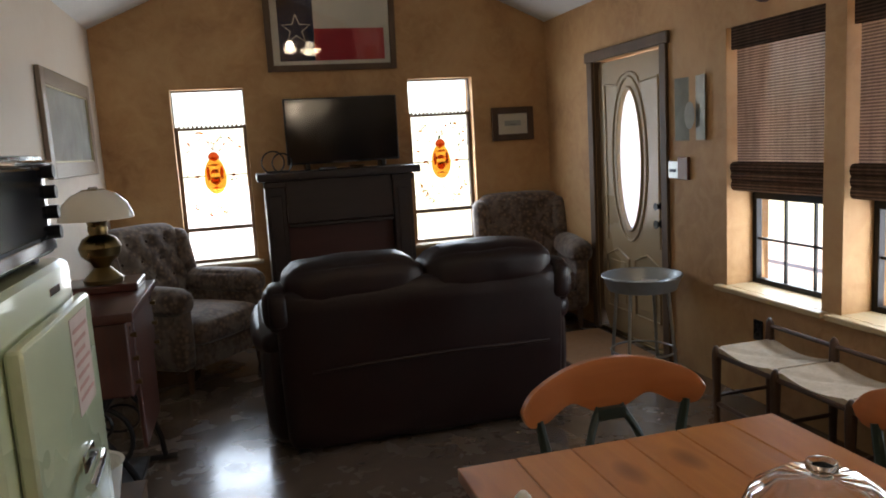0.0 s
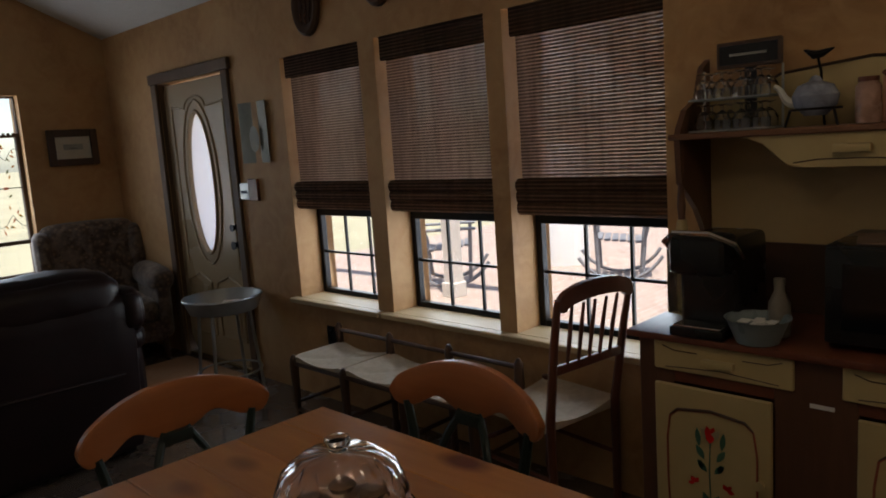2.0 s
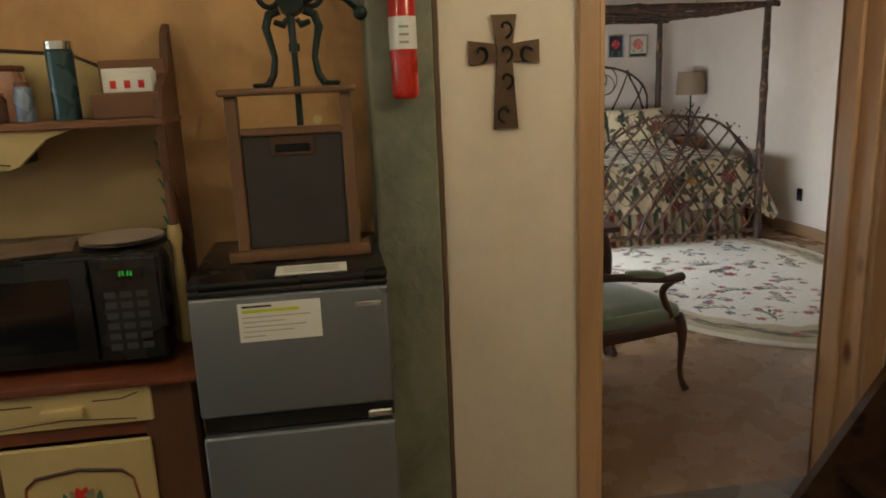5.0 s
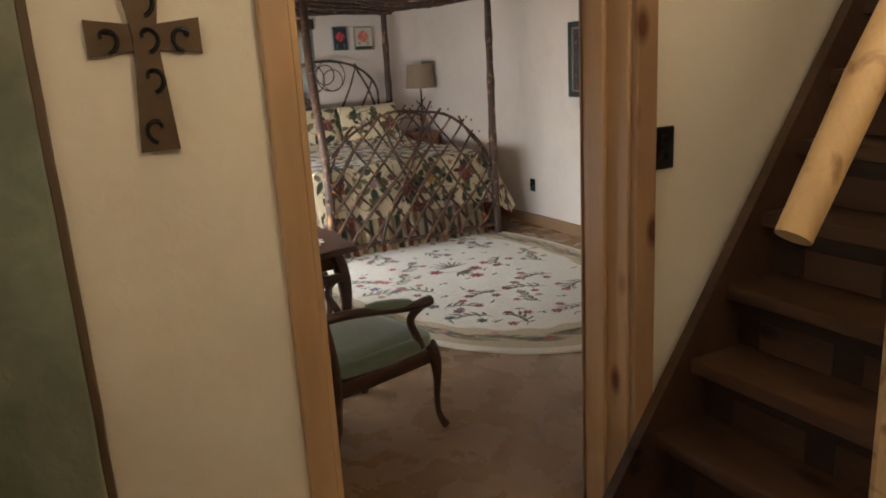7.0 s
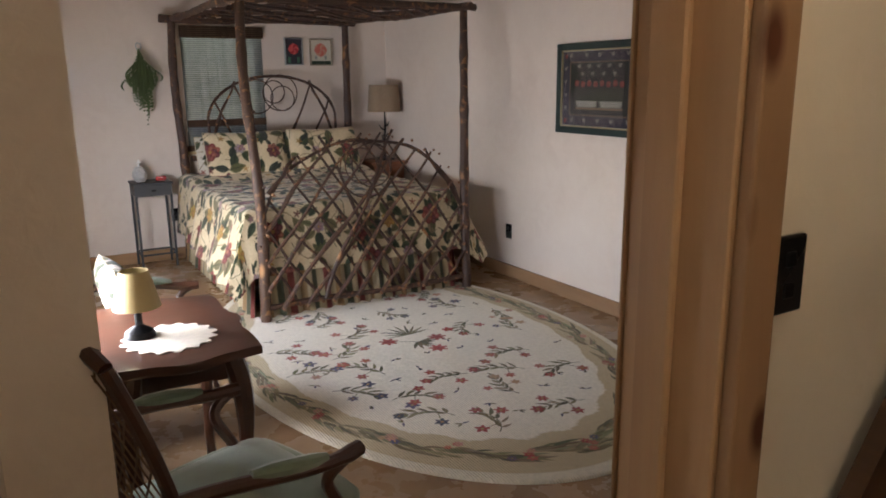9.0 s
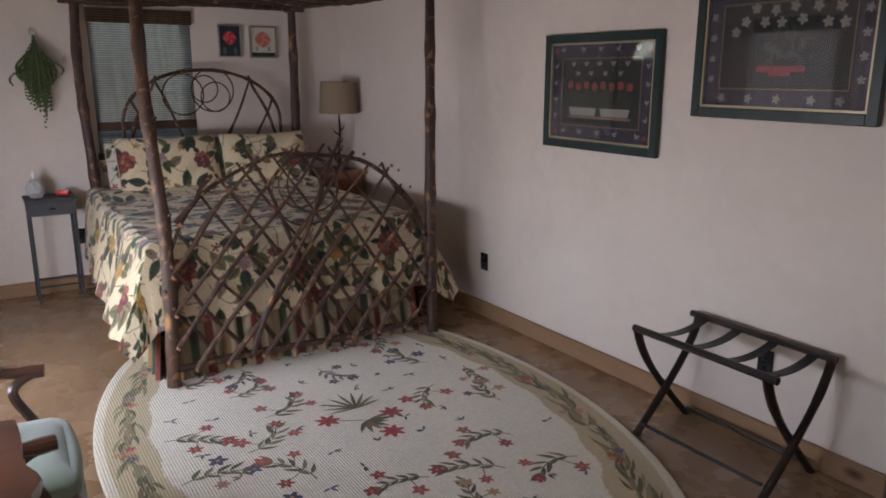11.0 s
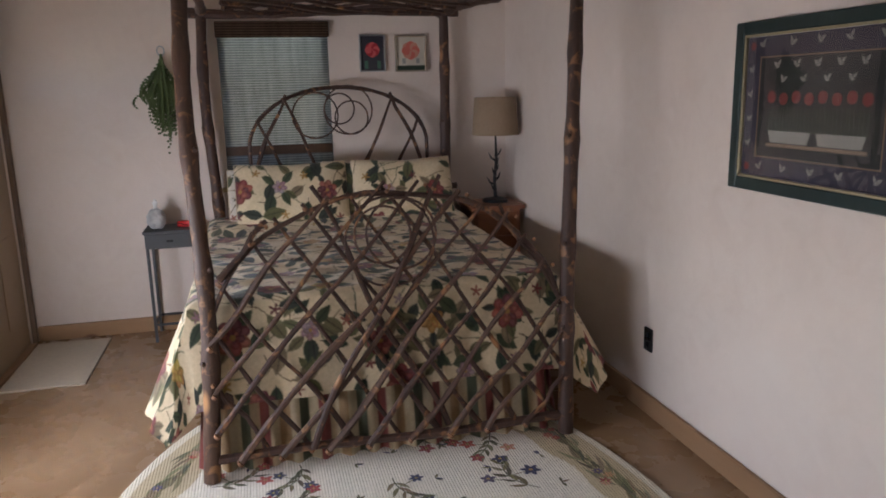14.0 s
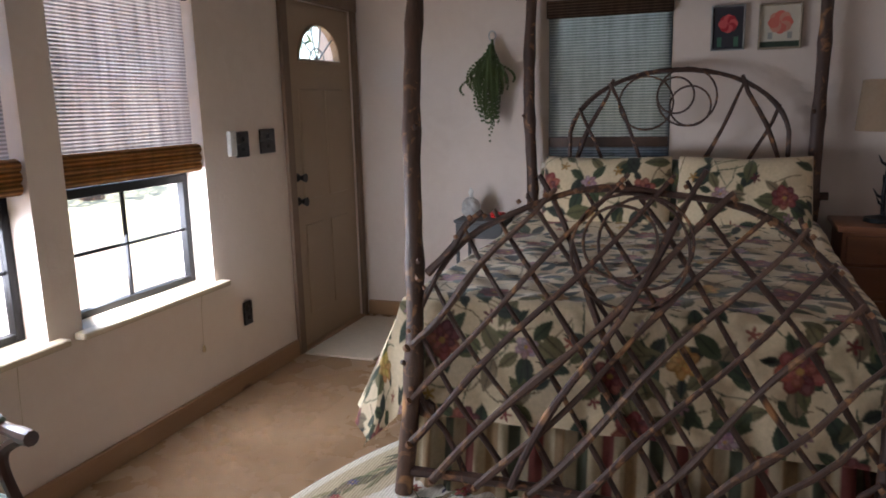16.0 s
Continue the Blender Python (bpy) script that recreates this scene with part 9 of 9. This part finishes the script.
def luggage_rack():
    o = thing("luggage_rack", 5.80, -4.07, 0, 0, "dark wooden folding luggage rack against the cream wall", "luggage rack")
    for sx in (-1, 1):
        for s in (-1, 1):
            x = sx * 0.315 + (0.012 if s > 0 else -0.012)
            pts = bezier((x, s * 0.19, 0.50), (x, s * 0.155, 0.36), (x, s * 0.045, 0.24), (x, -s * 0.185, 0.0), 12)
            g = tube(B(), pts, [0.019] * 5 + [0.017] * 8, 8, 0.7)
            part("curved_leg", g, RACKW, o)
    for s in (-1, 1):
        part("top_rail", tube(B(), [(-0.345, s * 0.19, 0.50), (0.345, s * 0.19, 0.50)], 0.016, 10), RACKW, o)
        part("lower_rail", tube(B(), [(-0.30, s * 0.15, 0.05), (0.30, s * 0.15, 0.05)], 0.008, 8), BLACKM, o)
    for k in range(4):
        x = -0.26 + k * 0.173
        g = B()
        pts = bezier((x, -0.19, 0.505), (x, -0.08, 0.455), (x, 0.08, 0.455), (x, 0.19, 0.505), 8)
        vs_ = [[g.verts.new((p.x + w, p.y, p.z + t)) for w, t in ((-0.022, 0), (0.022, 0), (0.022, -0.004), (-0.022, -0.004))] for p in pts]
        for a, b in zip(vs_, vs_[1:]):
            for i in range(4):
                g.faces.new((a[i], a[(i + 1) % 4], b[(i + 1) % 4], b[i]))
        part("strap", g, BLACKM, o, "dark webbing strap")


luggage_rack()


# ---- writing table and open armchairs ----
def carved_chair(x, y, rz, label, cushion_=False):
    o = thing("open_armchair", x, y, 0, rz, label, "armchair", "carved armchairs")
    g = B()
    cushion(g, -0.25, -0.22, 0.365, 0.25, 0.28, 0.455, 0.045, 10, 0.05)
    for v in g.verts:
        v.co.x *= 0.92 + 0.25 * (v.co.y + 0.22)
    part("seat_cushion", g, GREENV, o, "faded green velvet seat")
    g = B()
    prism(g, [(-0.25, -0.24), (0.25, -0.24), (0.275, 0.26), (0.15, 0.30), (-0.15, 0.30), (-0.275, 0.26)], 0.315, 0.385, "xy", 0.012)
    part("seat_frame", g, MAHOG, o)
    for s in (-1, 1):
        part("cabriole_leg", tube(B(), bezier((s * 0.255, 0.245, 0.40), (s * 0.30, 0.30, 0.26), (s * 0.235, 0.23, 0.12), (s * 0.275, 0.30, 0.012), 12), [0.030, 0.030, 0.028, 0.024, 0.020, 0.017, 0.015, 0.014, 0.013, 0.013, 0.014, 0.017, 0.020], 10), MAHOG, o)
        part("back_leg", tube(B(), [(s * 0.235, -0.225, 0.38), (s * 0.235, -0.24, 0.2), (s * 0.24, -0.30, 0.0)], [0.022, 0.018, 0.015], 8), MAHOG, o)
        part("back_stile", tube(B(), bezier((s * 0.235, -0.225, 0.38), (s * 0.25, -0.24, 0.6), (s * 0.25, -0.30, 0.8), (s * 0.20, -0.36, 0.98), 10), [0.022, 0.02, 0.019, 0.018, 0.017, 0.017, 0.017, 0.017, 0.017, 0.017, 0.018], 8), MAHOG, o)
        arm = bezier((s * 0.25, -0.27, 0.65), (s * 0.31, -0.10, 0.67), (s * 0.315, 0.08, 0.595), (s * 0.29, 0.235, 0.60), 12)
        part("arm_rail", tube(B(), arm, [0.019] * 11 + [0.024, 0.022], 10), MAHOG, o)
        part("arm_support", tube(B(), bezier((s * 0.292, 0.20, 0.595), (s * 0.28, 0.08, 0.55), (s * 0.25, 0.16, 0.52), (s * 0.262, 0.20, 0.40), 10), 0.017, 8), MAHOG, o)
        part("arm_pad", tube(B(), [p + Vector((0, 0, 0.018)) for p in arm[4:10]], [0.012, 0.020, 0.022, 0.022, 0.020, 0.012], 10), GREENV, o, "green velvet arm pad")
    g = B()
    tube(g, [(-0.20, -0.36, 0.98), (-0.12, -0.375, 1.02), (0, -0.38, 1.04), (0.12, -0.375, 1.02), (0.20, -0.36, 0.98)], [0.018, 0.021, 0.026, 0.021, 0.018], 8)
    part("crest_rail", g, MAHOG, o)
    part("lower_back_rail", tube(B(), [(-0.235, -0.245, 0.52), (0, -0.25, 0.53), (0.235, -0.245, 0.52)], 0.016, 8), MAHOG, o)
    g = B()
    for k in range(-6, 7):
        for sl in (1, -1):
            pts = []
            for i in range(21):
                z = 0.55 + 0.45 * i / 20
                xx = k * 0.065 + sl * (z - 0.77) * 0.9
                lim = 0.235 - 0.06 * max(0, z - 0.8) * 3
                if abs(xx) < lim:
                    pts.append((xx, -0.255 - 0.13 * ((z - 0.52) / 0.48) ** 1.3, z))
            if len(pts) > 2:
                tube(g, [pts[0], pts[len(pts) // 2], pts[-1]], 0.0028, 4)
    part("cane_panel", g, plain("dark_cane", (0.14, 0.075, 0.035), 0.6) if "dark_cane" not in bpy.data.materials else bpy.data.materials["dark_cane"], o, "woven cane back panel", kind="stuff")
    return o


carved_chair(5.03, -1.32, 197, "carved mahogany armchair, green seat and cane back")
carved_chair(6.44, -1.40, 178, "carved mahogany armchair beyond the writing table")
o = thing("writing_table", 5.68, -1.31, 0, 0, "polished mahogany side table with shaped edge", "table")
g = B()
pts = []
hx, hy = 0.38, 0.25
for i in range(64):
    t = math.tau * i / 64
    c, s = math.cos(t), math.sin(t)
    f = 1 / max(abs(c) / hx, abs(s) / hy)
    k = 1 - 0.10 * abs(math.sin(2 * t)) + 0.025 * math.cos(8 * t)
    pts.append((c * f * k, s * f * k))
prism(g, pts, 0.715, 0.745, "xy", 0.006)
part("top", g, MAHOG, o, "polished serpentine tabletop")
part("apron", bx(-0.27, -0.16, 0.63, 0.27, 0.17, 0.715, 0.01, 2), MAHOG, o)
for sx in (-1, 1):
    for sy in (-1, 1):
        part("cabriole_leg", tube(B(), bezier((sx * 0.25, sy * 0.15, 0.70), (sx * 0.33, sy * 0.22, 0.45), (sx * 0.20, sy * 0.12, 0.22), (sx * 0.28, sy * 0.19, 0.012), 12), [0.034, 0.036, 0.034, 0.030, 0.026, 0.023, 0.020, 0.018, 0.017, 0.017, 0.018, 0.022, 0.026], 10), MAHOG, o)
o = thing("lace_doily", 5.56, -1.30, 0.746, 0, "cream scalloped lace doily on the mahogany table", "doily")
g = B()
prism(g, [((0.14 + 0.012 * math.cos(16 * t)) * math.cos(t), (0.14 + 0.012 * math.cos(16 * t)) * math.sin(t)) for t in [math.tau * i / 96 for i in range(96)]], 0, 0.003, "xy")
part("lace", g, plain("lace_cotton", (0.62, 0.55, 0.46), 0.9, 0, 0.2, 40, 0.6), o, smooth=False)
o = thing("small_lamp", 5.62, -1.22, 0.750, 0, "small cream lamp with dark foot on the doily", "table lamp")
part("foot", lathe(B(), [(0.05, 0), (0.045, 0.02), (0.012, 0.04), (0.012, 0.10)], 18), BLACKM, o)
part("shade", lathe(B(), [(0.075, 0.10), (0.045, 0.22), (0.043, 0.22), (0.073, 0.10)], 24), CREAMP, o)
pillow("chair_cushion", 6.42, -1.26, 0.50, 0.36, 0.34, 0.12, 14, 92, 51, "cream floral cushion standing on the carved chair", (0.62, 0.55, 0.44), 0.6, "cushion", "")


# ---- closet door in the bedroom's south wall, air conditioner, shade cords ----
CLOSETD = wood("dark_closet_door", (0.030, 0.024, 0.024), (0.060, 0.046, 0.042), "Z", 1, 0.4)
CLOSETC = wood("dark_olive_casing", (0.070, 0.055, 0.034), (0.110, 0.085, 0.055), "Z", 1, 0.5)
o = new("door_3")
tagged(o, "closed dark stained closet door in the cream wall", kind="structure")
part("leaf", bx(4.36, BY0 + 0.003, 0.01, 5.145, BY0 + 0.022, 2.05, 0.003), CLOSETD, o)
for a, b, c, d in ((4.48, 4.72, 0.2, 0.85), (4.80, 5.03, 0.2, 0.85), (4.48, 4.72, 1.0, 1.9), (4.80, 5.03, 1.0, 1.9)):
    part("raised_panel", bx(a, BY0 + 0.0225, c, b, BY0 + 0.030, d, 0.003), CLOSETD, o)
for z in (0.30, 1.05, 1.80):
    part("hinge", bx(5.125, BY0 + 0.0225, z - 0.045, 5.150, BY0 + 0.032, z + 0.045, 0.003), BLACKM, o)
part("door_knob", tube(B(), [(4.42, BY0 + 0.02, 0.95), (4.42, BY0 + 0.05, 0.95), (4.42, BY0 + 0.075, 0.95)], [0.026, 0.012, 0.027], 14), BLACKM, o)
struct("trim_closet_door", bx(5.150, BY0 + 0.003, 0, 5.225, BY0 + 0.034, 2.06, 0.004), CLOSETC, "dark olive brown closet casing")
struct("trim_closet_door", bx(4.280, BY0 + 0.003, 0, 4.355, BY0 + 0.034, 2.06, 0.004), CLOSETC, "dark olive brown closet casing")
struct("trim_closet_head", bx(4.270, BY0 + 0.003, 2.062, 5.235, BY0 + 0.036, 2.14, 0.004), CLOSETC, "dark olive brown closet head casing")

o = thing("air_conditioner", 7.30, BY0, 2.14, 0, "white wall mounted air conditioner above the framed prints", "air conditioner")
part("housing", bx(-0.36, 0.002, 0.012, 0.36, 0.19, 0.27, 0.02, 3), ENAM, o)
part("louvre", bx(-0.33, 0.03, 0.0, 0.33, 0.165, 0.010, 0.002), plain("grey_plastic_louvre", (0.10, 0.10, 0.11), 0.5), o, "dark grey outlet louvre")

for xc in (8.02, 7.02):
    o = thing("shade_cord", xc + 0.16, -1.040, 0.30, 0, "thin shade cord with a small wooden tassel under the sill", "shade cord", "shade cords")
    part("cord", tube(B(), [(0, -0.018, 0.31), (0.002, -0.006, 0.20), (0, -0.002, 0.03)], 0.0014, 5), RUSH, o)
    part("tassel", lathe(B(), [(0.002, 0.035), (0.008, 0.025), (0.010, 0.008), (0.007, 0.0)], 10, (0, -0.004, 0)), SILLP, o)
